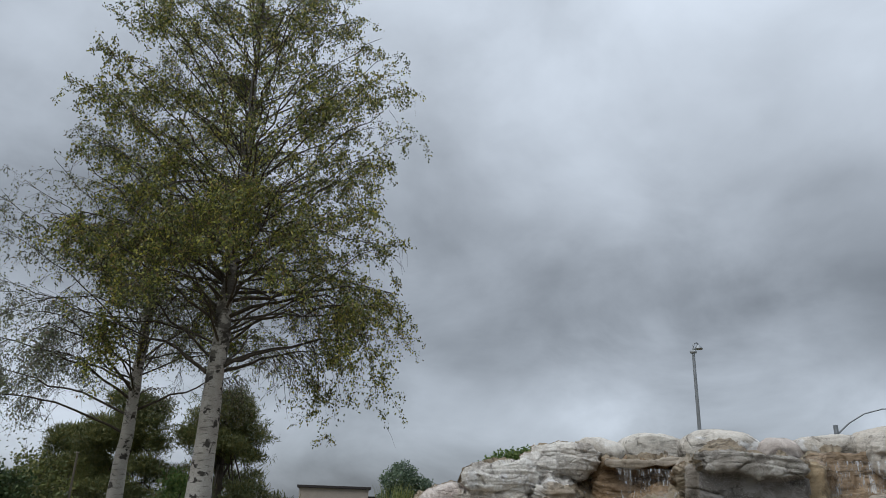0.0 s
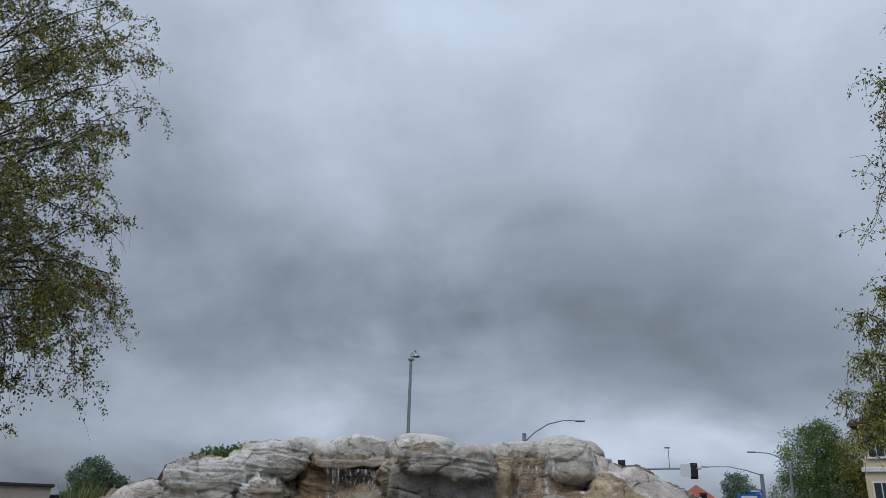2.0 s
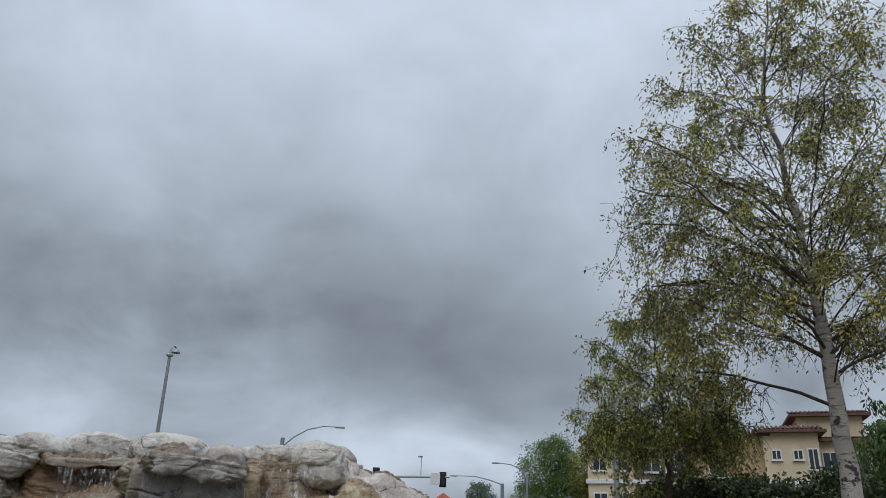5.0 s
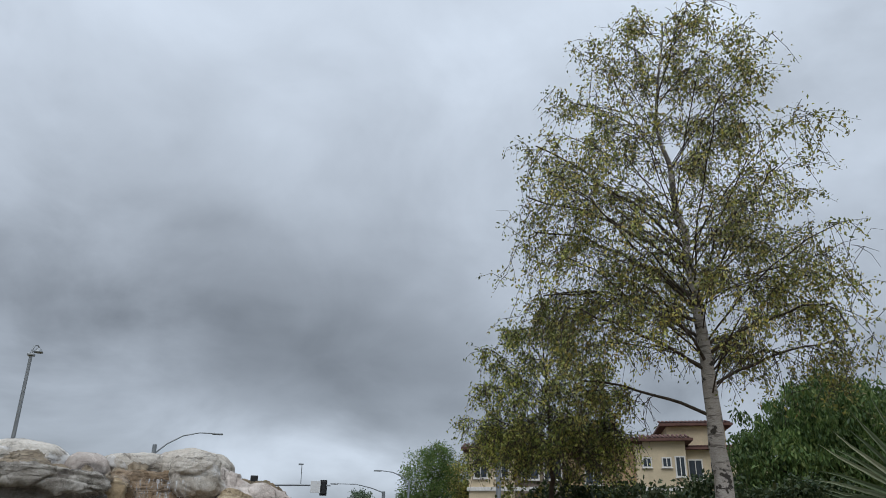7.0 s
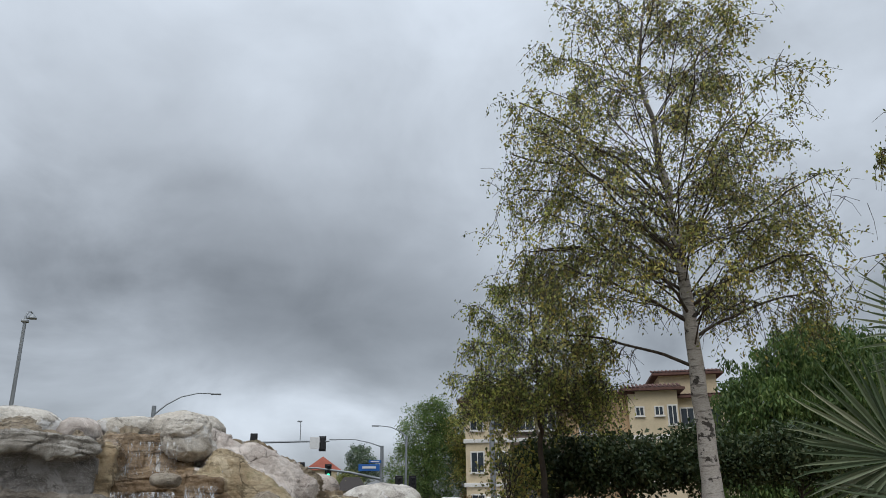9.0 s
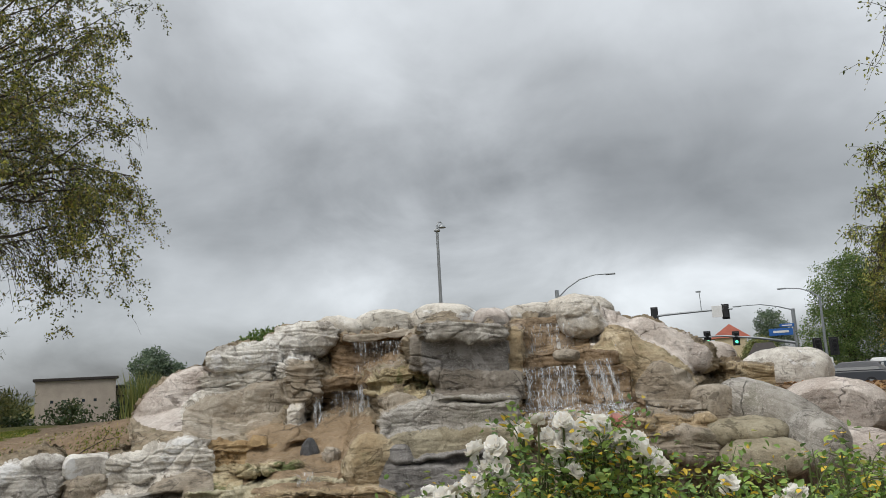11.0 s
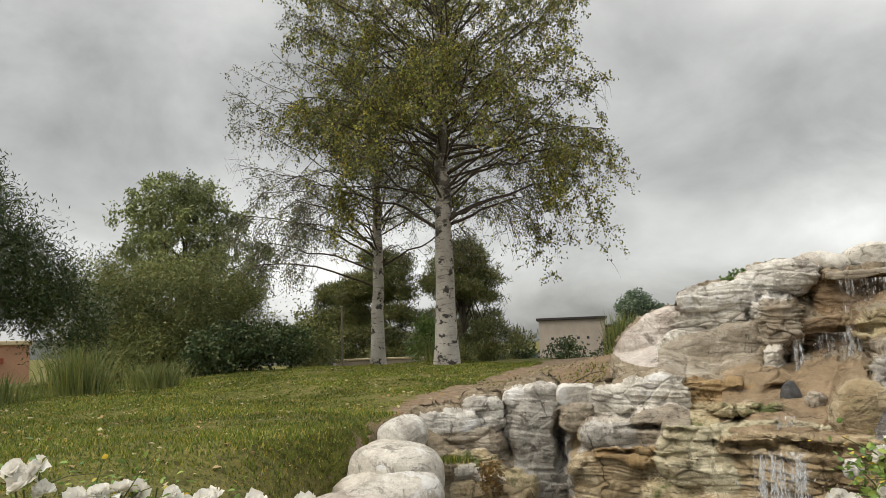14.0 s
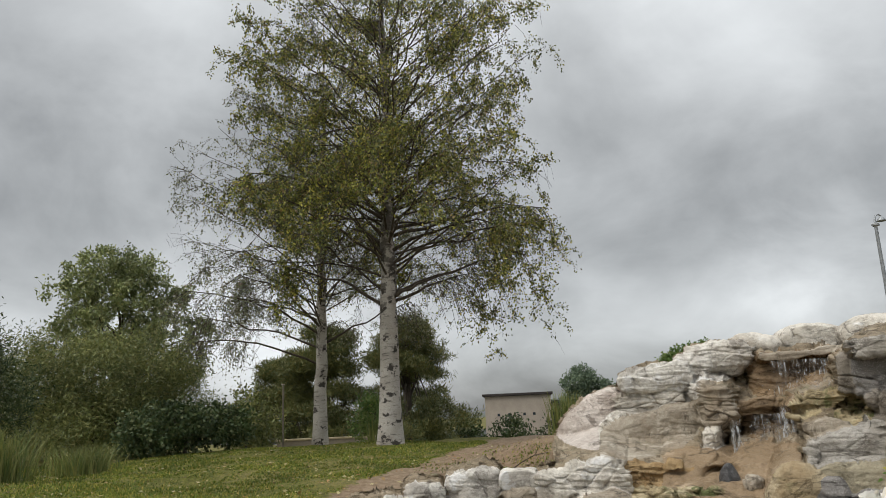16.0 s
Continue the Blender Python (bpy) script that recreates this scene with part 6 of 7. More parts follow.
# ---- far right: road, cars, buildings, trees ----
rd = mesh_of("road", [(-120, 44, -0.325), (120, 30, -0.325), (140, 74, -0.325), (-120, 84, -0.325)], [(0, 1, 2, 3)], M_ASPHALT)
tagged(put("road", rd), "grey asphalt road beyond the rocks", "road", kind="structure")


def car(label, x, y, rz, paint, kind_of):
    """A parked or waiting car; its front points along its own +x."""
    c = thing("car", label, "car", (x, y, -0.325), "cars on the road", rz=rz)
    L, W = (5.6, 1.95) if kind_of == "pickup" else (4.7, 1.86)
    if kind_of == "pickup":
        low = [(-2.8, 0.55), (-2.8, 1.15), (2.6, 1.15), (2.8, 0.95), (2.8, 0.5), (-2.7, 0.45)]
        top = [(-0.55, 1.15), (-0.45, 1.85), (0.75, 1.88), (1.5, 1.15)]
    elif kind_of == "suv":
        low = [(-2.3, 0.5), (-2.35, 1.0), (-2.2, 1.1), (1.2, 1.1), (2.2, 0.98), (2.35, 0.75), (2.3, 0.42), (-2.25, 0.4)]
        top = [(-2.2, 1.1), (-1.95, 1.62), (-1.2, 1.72), (0.3, 1.68), (1.15, 1.1)]
    else:
        low = [(-2.3, 0.45), (-2.35, 0.95), (-1.6, 1.0), (1.1, 0.98), (2.1, 0.85), (2.35, 0.65), (2.3, 0.36), (-2.25, 0.36)]
        top = [(-1.7, 0.98), (-0.95, 1.42), (0.2, 1.45), (1.15, 0.98)]

    def prism(prof, w0, w1, bev):
        bm = bmesh.new()
        zs = [q[1] for q in prof]
        lo, hi = min(zs), max(zs)
        a = [bm.verts.new((px, -(w0 + (w1 - w0) * (pz - lo) / (hi - lo)) / 2, pz)) for px, pz in prof]
        b = [bm.verts.new((px, (w0 + (w1 - w0) * (pz - lo) / (hi - lo)) / 2, pz)) for px, pz in prof]
        bm.faces.new(a), bm.faces.new(b[::-1])
        n = len(prof)
        for k in range(n):
            bm.faces.new((a[(k + 1) % n], a[k], b[k], b[(k + 1) % n]))
        bmesh.ops.recalc_face_normals(bm, faces=bm.faces)
        bmesh.ops.bevel(bm, geom=list(bm.edges), offset=bev, segments=2, affect="EDGES", profile=0.6)
        return bm
    body = part("body", prism(low, W, W * 0.97, 0.07), paint, c, smooth=False)
    part("cabin", prism(top, W * 0.9, W * 0.72, 0.06), paint, c)
    xs = [q[0] for q in top]
    g = [(min(xs) + 0.22, top[0][1] + 0.04), (min(xs) + 0.42, top[1][1] - 0.1), (max(xs) - 0.72, top[-2][1] - 0.1), (max(xs) - 0.22, top[-1][1] + 0.04)]
    part("side_window", prism(g, W * 0.9 + 0.01, W * 0.74, 0.01), M_GLASS, c, "dark glass")
    part("rear_window", box_bm(0.05, W * 0.66, 0.42, (min(xs) + 0.16, 0, (top[0][1] + top[1][1]) / 2 + 0.02), 0.02), M_GLASS, c)
    part("windscreen", box_bm(0.05, W * 0.66, 0.62, (max(xs) - 0.34, 0, (top[0][1] + top[1][1]) / 2 + 0.02), 0.02, None), M_GLASS, c)
    for sx in (-1.45 if kind_of != "pickup" else -1.75, 1.45 if kind_of != "pickup" else 1.75):
        for sy in (-1, 1):
            wh = bmesh.new()
            bmesh.ops.create_cone(wh, segments=20, cap_ends=True, radius1=0.35, radius2=0.35, depth=0.24, matrix=turned(sx, sy * (W / 2 - 0.1), 0.35, 0) @ Matrix.Rotation(radians(90), 4, "X"))
            ty = part("tyre", wh, M_BLACK, c)
            rm = bmesh.new()
            bmesh.ops.create_cone(rm, segments=14, cap_ends=True, radius1=0.2, radius2=0.2, depth=0.26, matrix=turned(sx, sy * (W / 2 - 0.1), 0.35, 0) @ Matrix.Rotation(radians(90), 4, "X"))
            part("rim", rm, M_STEEL, ty)
    for sy in (-1, 1):
        part("tail_light", box_bm(0.06, 0.16, 0.3, (-L / 2 + 0.02, sy * (W / 2 - 0.14), 0.95), 0.02), M_TAIL, c, "red tail light")
        part("headlight", box_bm(0.06, 0.3, 0.14, (L / 2 - 0.05, sy * (W / 2 - 0.22), 0.78), 0.02), M_SIGNWHITE, c)
    part("bumper", box_bm(0.14, W * 0.94, 0.2, (-L / 2 + 0.03, 0, 0.5), 0.05), M_BLACK, c)
    return c


def paint(name, col):
    return simple(name, col, 0.28, 0.0, vary=0.04, relief=0.0, spec=0.6)


M_TAIL = simple("red_lens", (0.45, 0.02, 0.02), 0.25, relief=0.0)
M_CARWHITE, M_CARGREY = paint("white_car_paint", (0.72, 0.73, 0.74)), paint("dark_grey_car_paint", (0.05, 0.055, 0.065))
car("dark grey sport utility car on the road", 12.6, 55.2, 158, M_CARGREY, "suv")
car("white sport utility car on the road", 14.3, 59.6, 158, M_CARWHITE, "suv")
car("white pickup truck with red tail lights", 15.6, 57.2, 152, M_CARWHITE, "pickup")
car("white pickup truck waiting on the road", 18.2, 54.6, 160, M_CARWHITE, "pickup")
car("white saloon car half hidden by the shrubs", 25.3, 50.4, 160, M_CARWHITE, "saloon")


def apartment():
    b = thing("apartment_building", "three-storey cream and tan stucco apartment building with clay tile roof", "building", (16.8, 57.6, -0.95), rz=-24.3)

    def block(u0, u1, v0, v1, h, mat, roof=1.0, name="wall"):
        part(name, box_bm(u1 - u0, v1 - v0, h, ((u0 + u1) / 2, (v0 + v1) / 2, h / 2)), mat, b)
        o = 0.55
        bm = bmesh.new()
        q = [bm.verts.new(p) for p in ((u0 - o, v0 - o, h), (u1 + o, v0 - o, h), (u1 + o, v1 + o, h), (u0 - o, v1 + o, h))]
        q2 = [bm.verts.new((p.co.x, p.co.y, h + 0.18)) for p in q]
        mid, s = (v0 + v1) / 2, min(v1 - v0, u1 - u0) / 2
        if u1 - u0 >= v1 - v0:
            r = [bm.verts.new((u0 + s - 0.1, mid, h + 0.18 + roof)), bm.verts.new((u1 - s + 0.1, mid, h + 0.18 + roof))]
            top = [(q2[0], q2[1], r[1], r[0]), (q2[1], q2[2], r[1]), (q2[2], q2[3], r[0], r[1]), (q2[3], q2[0], r[0])]
        else:
            um = (u0 + u1) / 2
            r = [bm.verts.new((um, v0 + s - 0.1, h + 0.18 + roof)), bm.verts.new((um, v1 - s + 0.1, h + 0.18 + roof))]
            top = [(q2[0], q2[1], r[0]), (q2[1], q2[2], r[1], r[0]), (q2[2], q2[3], r[1]), (q2[3], q2[0], r[0], r[1])]
        for f in top:
            bm.faces.new(f)
        for k in range(4):
            bm.faces.new((q[k], q[(k + 1) % 4], q2[(k + 1) % 4], q2[k]))
        bm.faces.new(q[::-1])
        rf = part("roof", bm, M_TILE, b, "clay tile hip roof")
        # barrel tile rows along the front eave
        n = int((u1 - u0 + 2 * o) / 0.3)
        lines = [(np.array([(u0 - o + 0.3 * k + 0.15, v0 - o, h + 0.2), (u0 - o + 0.3 * k + 0.15, v0 - o + s * 0.9, h + 0.2 + roof * 0.8 * 0.9)]), np.array([0.09, 0.09])) for k in range(n)]
        for ln in lines:
            V, F = tubes([ln], 6)
            put("tile_row", mesh_of("tile_row", V, F, M_TILE, True), rf)

    def window(u, v, z, w, h, side=False):
        m = turned(u, v, z, 90 if side else 0)
        fr = part("window", box_bm(w + 0.2, 0.12, h + 0.2, (0, 0, 0), 0.02, m), M_WHITETRIM, b)
        part("pane", box_bm(w, 0.06, h, (0, -0.05, 0), 0.005, m), M_GLASS, fr, "dark window pane")
        part("mullion", box_bm(0.06, 0.05, h, (0, -0.075, 0), 0.005, m), M_WHITETRIM, fr)
        part("sill", box_bm(w + 0.3, 0.2, 0.08, (0, -0.05, -h / 2 - 0.12), 0.02, m), M_WHITETRIM, fr)
    block(0, 3.4, -0.6, 9, 9.4, M_STUCCO_LIGHT, 0.55)
    block(3.4, 7.5, 0.2, 10, 9.4, M_STONEWORK, 0.55)
    block(7.5, 12.4, -0.2, 10, 9.7, M_STUCCO_TAN, 0.55)
    block(12.4, 16.0, -0.7, 6, 9.9, M_STUCCO_LIGHT, 0.55)
    block(15.2, 19.6, 3.0, 10, 11.5, M_STUCCO_LIGHT, 0.55)
    block(16.0, 22.5, 2.2, 9, 9.6, M_STUCCO_LIGHT, 0.55)
    for z in (3.35, 6.55):
        part("band", box_bm(16.3, 0.3, 0.3, (8.0, -0.62, z), 0.04), M_WHITETRIM, b, "pale floor band")
    for z in (1.9, 5.0, 8.1):
        for u in (0.9, 2.5):
            window(u, -0.62, z, 0.9, 1.4)
        for u in (4.6, 6.3):
            window(u, 0.18, z, 1.2, 1.5)
        window(9.3, -0.22, z - 0.4, 1.1, 1.5)
    for z in (5.2, 8.4):
        window(13.2, -0.72, z, 0.5, 0.55)
        window(14.6, -0.72, z, 0.5, 0.55)
        window(15.55, -0.72, z - 0.3, 0.55, 1.3)
        window(17.0, 2.18, z - 0.3, 0.9, 1.4)
        window(20.5, 2.18, z - 0.3, 0.9, 1.4)
    for z in (3.6, 6.8):
        bal = part("balcony", box_bm(2.0, 1.2, 0.2, (18.8, 1.7, z - 0.3), 0.03), M_STUCCO_TAN, b)
        part("rail", box_bm(2.0, 0.06, 0.9, (18.8, 1.12, z + 0.3), 0.02), M_DARKTRIM, bal, "dark balcony rail")
        part("balcony_door", box_bm(1.3, 0.08, 2.0, (18.8, 2.17, z + 0.9), 0.02), M_GLASS, b)


apartment()
hs = thing("house", "far house with a red tiled roof", "house", (9.6, 95.5, -0.4), rz=-6)
part("wall", box_bm(3.6, 4, 5.2, (0, 2, 2.6)), M_STUCCO_LIGHT, hs)
bm = bmesh.new()
bmesh.ops.create_cone(bm, segments=4, cap_ends=True, radius1=3.2, radius2=0.05, depth=1.7, matrix=turned(0, 2, 6.05, 45))
part("roof", bm, M_REDTILE, hs, "red pyramid roof")
hs2 = thing("house", "far low house with a dark roof", "house", (12.2, 89.2, -0.4), rz=-8)
part("wall", box_bm(3.0, 3, 2.8, (0, 2, 1.4)), M_STUCCO, hs2)
bm = bmesh.new()
bmesh.ops.create_cone(bm, segments=4, cap_ends=True, radius1=2.6, radius2=1.3, depth=1.5, matrix=turned(0.1, 2, 3.5, 45))
part("roof", bm, M_DARKTRIM, hs2, "dark shingle roof")

shrub_at("far_tree", "tall dense far tree with browning top", "tree", 14.9, 63.5, [(0, 0, 6.8, 2.6, 2.2, 2.6), (2.0, 0, 5.4, 2.2, 2, 2.6), (-1.2, 0, 3.6, 2.2, 2, 2.6), (1.0, 0, 2.4, 3.2, 2, 2.2), (0.8, 0, 8.6, 1.7, 1.6, 1.3)], 1200, 56, 0.3, 0.13, M_GREEN_LEAF, 101, trunk=(5, 0.25))
shrub_at("far_tree", "dull brown-green far tree", "tree", 18.2, 61.5, [(0, 0, 6.6, 2.0, 1.8, 2.4), (0.5, 0, 4.2, 2.0, 1.8, 2.2)], 420, 44, 0.32, 0.17, M_BIRCH_AUTUMN, 102, trunk=(4.6, 0.2))
shrub_at("brown_shrub", "low tree with brown dry leaves", "tree", 18.0, 57.6, [(0, 0, 2.0, 1.6, 1.3, 1.5), (1.4, 0, 1.6, 1.2, 1.2, 1.2)], 120, 30, 0.28, 0.2, M_BROWN_LEAF, 103, trunk=(1.5, 0.1))
shrub_at("far_tree", "far open-crowned tree beyond the road", "tree", 14.0, 94.5, [(0, 0, 6.3, 1.7, 1.6, 1.6), (0.9, 0, 4.9, 1.5, 1.4, 1.3), (-1.0, 0, 4.3, 1.4, 1.4, 1.2)], 220, 50, 0.28, 0.2, M_BLUEGREEN_LEAF, 104, trunk=(5, 0.2))
shrub_at("far_tree", "far olive-green tree beyond the road", "tree", 12.3, 92.0, [(0, 0, 3.0, 1.8, 1.6, 1.7), (-1.1, 0, 2.2, 1.6, 1.5, 1.5)], 260, 46, 0.28, 0.2, M_WILLOW_LEAF, 105, trunk=(2, 0.2))
shrub_at("far_tree", "far green treetop behind the rocks", "tree", 3.6, 84.0, [(0, 0, 3.6, 1.5, 1.3, 1.2), (1.4, 0, 3.0, 1.2, 1.2, 1.0)], 220, 46, 0.26, 0.2, M_WILLOW_LEAF, 106, trunk=(2.6, 0.15))
shrub_at("pepper_tree", "dense rounded pepper tree with fine hanging leaves", "tree", 14.5, 17.0, [(0, 0, 4.1, 2.2, 2.1, 1.7), (1.2, -0.9, 3.7, 2.0, 2.0, 1.6), (-0.9, 0.7, 3.3, 1.5, 1.5, 1.4), (0.4, 0, 4.8, 1.7, 1.6, 1.0), (0.3, 0, 2.2, 2.2, 2.2, 1.3), (-1.3, 1.0, 2.0, 1.2, 1.2, 1.2)], 1900, 66, 0.15, 0.135, M_PEPPER_LEAF, 107, trunk=(3, 0.2), aspect=0.34, hang=1.1)
for k, (x, y) in enumerate([(5.2, 12.45), (6.3, 12.3), (7.6, 12.0), (8.9, 11.2)]):
    shrub_at("shrub", "dark glossy green shrub with bare stems below", "shrub", x, y, [(0, 0, 1.0, 0.75, 0.7, 0.48), (0.5, 0, 0.9, 0.6, 0.6, 0.42), (-0.45, 0, 0.85, 0.55, 0.6, 0.4)], 320, 40, 0.1, 0.075, M_DARK_LEAF, 110 + k, trunk=(0.75, 0.045), group="shrubs behind the bed")
shrub_at("shrub", "thin shrub with yellowing leaves", "shrub", 4.0, 11.6, [(0, 0, 0.75, 0.4, 0.4, 0.6), (0.3, 0.1, 0.5, 0.35, 0.35, 0.4)], 70, 30, 0.13, 0.06, M_BIRCH_AUTUMN, 115, trunk=(0.6, 0.02))
birch("birch with sparse autumn leaves beside the palm", (6.75, 4.65, gz(6.75, 4.65)), 6.6, 0.1, [(0, 0, 0), (1, 0.1, 0.1)], [(1.8, 0.9), (2.6, 1.2), (3.4, 1.45), (4.6, 1.4), (5.6, 0.9), (6.4, 0.3)], 1.5, 48, 18000, 0.05, M_BIRCH_AUTUMN, 43, gap=-1.2)


def palm(x, y):
    """A low fan palm: each frond is a stalk and a fan of folded, stiff, pointed blades."""
    p = thing("fan_palm", "low fan palm with stiff grey-green leaves", "palm", (x, y, gz(x, y)))
    zg = gz(x, y)
    rng = np.random.RandomState(7)
    V, F = tubes([(np.array([[0, 0, -0.1], [0.02, 0, 0.5], [0, 0.02, 1.2]]), np.array([0.17, 0.15, 0.11]))], 12)
    put("trunk", mesh_of("trunk", V, F, M_BARK, True), p)
    base = np.array([0, 0, 1.15])
    # hub of the fan, the way its middle blade points, the way it faces
    fronds = [((3.36 - x, 3.50 - y, 1.78 - zg), (-0.42, 0.28, 0.86), (-0.7, -0.62, 0.35)),
              ((3.80 - x, 3.36 - y, 2.42 - zg), (-0.62, 0.40, 0.62), (-0.6, -0.6, 0.5)),
              ((3.52 - x, 3.40 - y, 1.52 - zg), (-0.72, 0.55, 0.25), (-0.45, -0.3, 0.85))]
    for k in range(13):
        az, el = radians(-150 + 22 * k), radians(rng.uniform(5, 70))
        d = np.array([math.cos(az) * math.cos(el), math.sin(az) * math.cos(el), math.sin(el)])
        if d[0] * -0.63 + d[1] * 0.77 > 0.25:
            continue
        fronds.append((base + d * rng.uniform(0.45, 0.7), d, np.array([-d[0] * 0.7, -d[1] * 0.7, 1.0])))
    for hub, d, nrm in fronds:
        hub, d, nrm = np.array(hub), np.array(d) / np.linalg.norm(d), np.array(nrm)
        side = np.cross(d, nrm)
        side /= np.linalg.norm(side)
        nrm = np.cross(side, d)
        pet, Fp = tubes([(np.array([base, base * 0.45 + hub * 0.55 + [0, 0, 0.03], hub]), np.array([0.018, 0.013, 0.010]))], 6)
        leaf = put("frond", mesh_of("frond", pet, Fp, M_PALM), p)
        VV, FF = [], []
        nb = 40
        for j in range(nb):
            a = radians(-112 + 224 * j / (nb - 1)) + rng.normal() * 0.02
            dd = d * math.cos(a) + side * math.sin(a) + nrm * (rng.normal() * 0.07 - 0.08 * abs(math.sin(a)))
            ln = 0.64 * (1 - 0.2 * abs(a) / 2) * rng.uniform(0.88, 1.06)
            w = np.cross(dd, nrm) * 0.014
            m, e = hub + dd * ln * 0.5, hub + dd * ln - [0, 0, 0.04 * rng.uniform(0, 1)]
            q = hub + dd * ln * 0.82 - [0, 0, 0.01]
            n0 = len(VV)
            VV += [hub - w * 0.25, hub + w * 0.25, m - w, m - nrm * 0.016, m + w, q - w * 0.5, q - nrm * 0.008, q + w * 0.5, e]
            FF += [(n0, n0 + 3, n0 + 2), (n0, n0 + 1, n0 + 3), (n0 + 1, n0 + 4, n0 + 3), (n0 + 2, n0 + 3, n0 + 6, n0 + 5), (n0 + 3, n0 + 4, n0 + 7, n0 + 6), (n0 + 5, n0 + 6, n0 + 8), (n0 + 6, n0 + 7, n0 + 8)]
        put("fan", mesh_of("fan", np.array(VV), FF, M_PALM), leaf)


palm(3.72, 3.2)

# ---- running water ----
def _water(t, b):
    b.inputs["Base Color"].default_value = (0.86, 0.88, 0.9, 1)
    b.inputs["Roughness"].default_value = 0.2
    b.inputs["Transmission Weight"].default_value = 0.3
    b.inputs["IOR"].default_value = 1.33
    n = noise_tex(t, 45, 3, 0.6, stretch=(1, 1, 0.35))
    a = ramp(t, n, (0.40, (0.0,) * 3), (0.62, (0.8,) * 3))
    t.links.new(a, b.inputs["Alpha"])


M_WATER = material("falling_water", _water, 0.15, 0.5)


def _film(t, b):
    b.inputs["Base Color"].default_value = (0.84, 0.85, 0.85, 1)
    n = noise_tex(t, 1.0, 5, 0.65, dist=0.6, stretch=(38, 38, 3.2))
    c = noise_tex(t, 14.0, 3, 0.6)
    a = mixc(t, 1.0, ramp(t, n, (0.50, (0.02,) * 3), (0.66, (0.75,) * 3)), ramp(t, c, (0.38, (0.1,) * 3), (0.6, (1, 1, 1))), "MULTIPLY")
    t.links.new(a, b.inputs["Alpha"])


M_FILM = material("water_film", _film, 0.25, 0.5)


def waterfall(label, x, y, ztop, w, h, yaw, n, seed, thick=0.006, throw=0.05, drops=60, slant=0.0):
    """Falling water from a lip w wide at ztop, h high: a broken film, thin streaks and drops."""
    rng = np.random.RandomState(seed)
    ob = thing("falling_water", label, "water", (x, y, ztop), "falls of the rockwork", rz=yaw)
    nu, nv = max(6, int(w / 0.03)), max(6, int(h / 0.03))
    U, Q = np.meshgrid(np.linspace(-0.52, 0.52, nu), np.linspace(0, 1, nv), indexing="ij")
    wav = vnoise(np.stack([U.ravel() * w * 9 + seed, Q.ravel() * h * 3, 0 * U.ravel()], -1), seed).reshape(U.shape)
    P = np.stack([U * w + slant * Q * h + 0.012 * wav * Q, -throw * np.sqrt(Q) - 0.018 * wav - 0.01, -Q * h], -1).reshape(-1, 3)
    i, j = np.meshgrid(np.arange(nu - 1), np.arange(nv - 1), indexing="ij")
    a = i * nv + j
    put("film", mesh_of("film", P, np.stack([a, a + 1, a + nv + 1, a + nv], -1).reshape(-1, 4), M_FILM, True), ob)
    lines = []
    cols = max(2, int(w / 0.06))
    lead = (np.arange(cols) + 0.5) / cols - 0.5 + rng.normal(size=cols) * 0.25 / cols
    for k in range(n * 4):
        u = (lead[rng.randint(cols)] + rng.normal() * 0.03) * w
        z0 = -h * rng.uniform(0, 0.9)
        z1 = max(z0 - h * rng.uniform(0.05, 0.22), -h * 1.03)
        q = np.linspace(0, 1, 4)
        zz = z0 + (z1 - z0) * q
        off = -throw * np.sqrt(np.clip(-zz / h, 0, 1)) - rng.uniform(0, 0.035)
        xx = u + slant * (-zz) + 0.004 * np.cumsum(rng.normal(size=4)) + rng.normal() * 0.016 * (-z0 / h)
        lines.append((np.stack([xx, off, zz], -1), thick * rng.uniform(0.12, 0.42) * np.array([0.2, 1.0, 0.8, 0.2])))
    V, F = tubes(lines, 4)
    put("strands", mesh_of("strands", V, F, M_WATER, True), ob)
    v, f = unit_sphere(1)
    P, Q = [], []
    for k in range(drops * 2):
        c = np.array([rng.normal() * w * 0.5 + slant * h * 0.7, -throw - rng.uniform(-0.02, 0.12), -h * rng.uniform(0.2, 1.05)])
        P.append(v * rng.uniform(0.0015, 0.005) * np.array([1, 1, 1.8]) + c)
        Q.append(f + len(v) * k)
    if drops:
        put("spray", mesh_of("spray", np.concatenate(P), np.concatenate(Q), M_WATER, True), ob)
    return ob


waterfall("white water falling from the left ledge", -2.48, 6.71, 1.62, 0.22, 0.5, 22, 130, 201, throw=0.04, thick=0.008)
waterfall("thin trickle beside the left fall", -2.92, 6.53, 1.53, 0.08, 0.5, 27, 50, 202, drops=16, thick=0.007)
waterfall("thin film of water on the upper left face", -2.50, 7.21, 2.04, 0.6, 0.36, 20, 26, 203, thick=0.004, throw=0.02, drops=24)
waterfall("broken drips along the left ledge", -2.67, 6.67, 1.56, 0.3, 0.42, 23, 20, 212, thick=0.004, throw=0.03, drops=40)
waterfall("trickle over the left lip", -2.16, 6.65, 1.82, 0.14, 0.2, 18, 16, 204, thick=0.005, drops=12)
waterfall("thin sheet of water on the upper right face", -0.88, 7.28, 2.1, 0.6, 0.36, 8, 44, 205, thick=0.005, throw=0.02, drops=40)
waterfall("white water falling from the right ledge", -0.76, 6.80, 1.68, 0.46, 0.36, 7, 190, 206, throw=0.06, drops=90)
waterfall("white water slanting down the right ledge", -0.32, 6.82, 1.72, 0.24, 0.44, 2, 130, 207, throw=0.06, drops=90, slant=0.24)
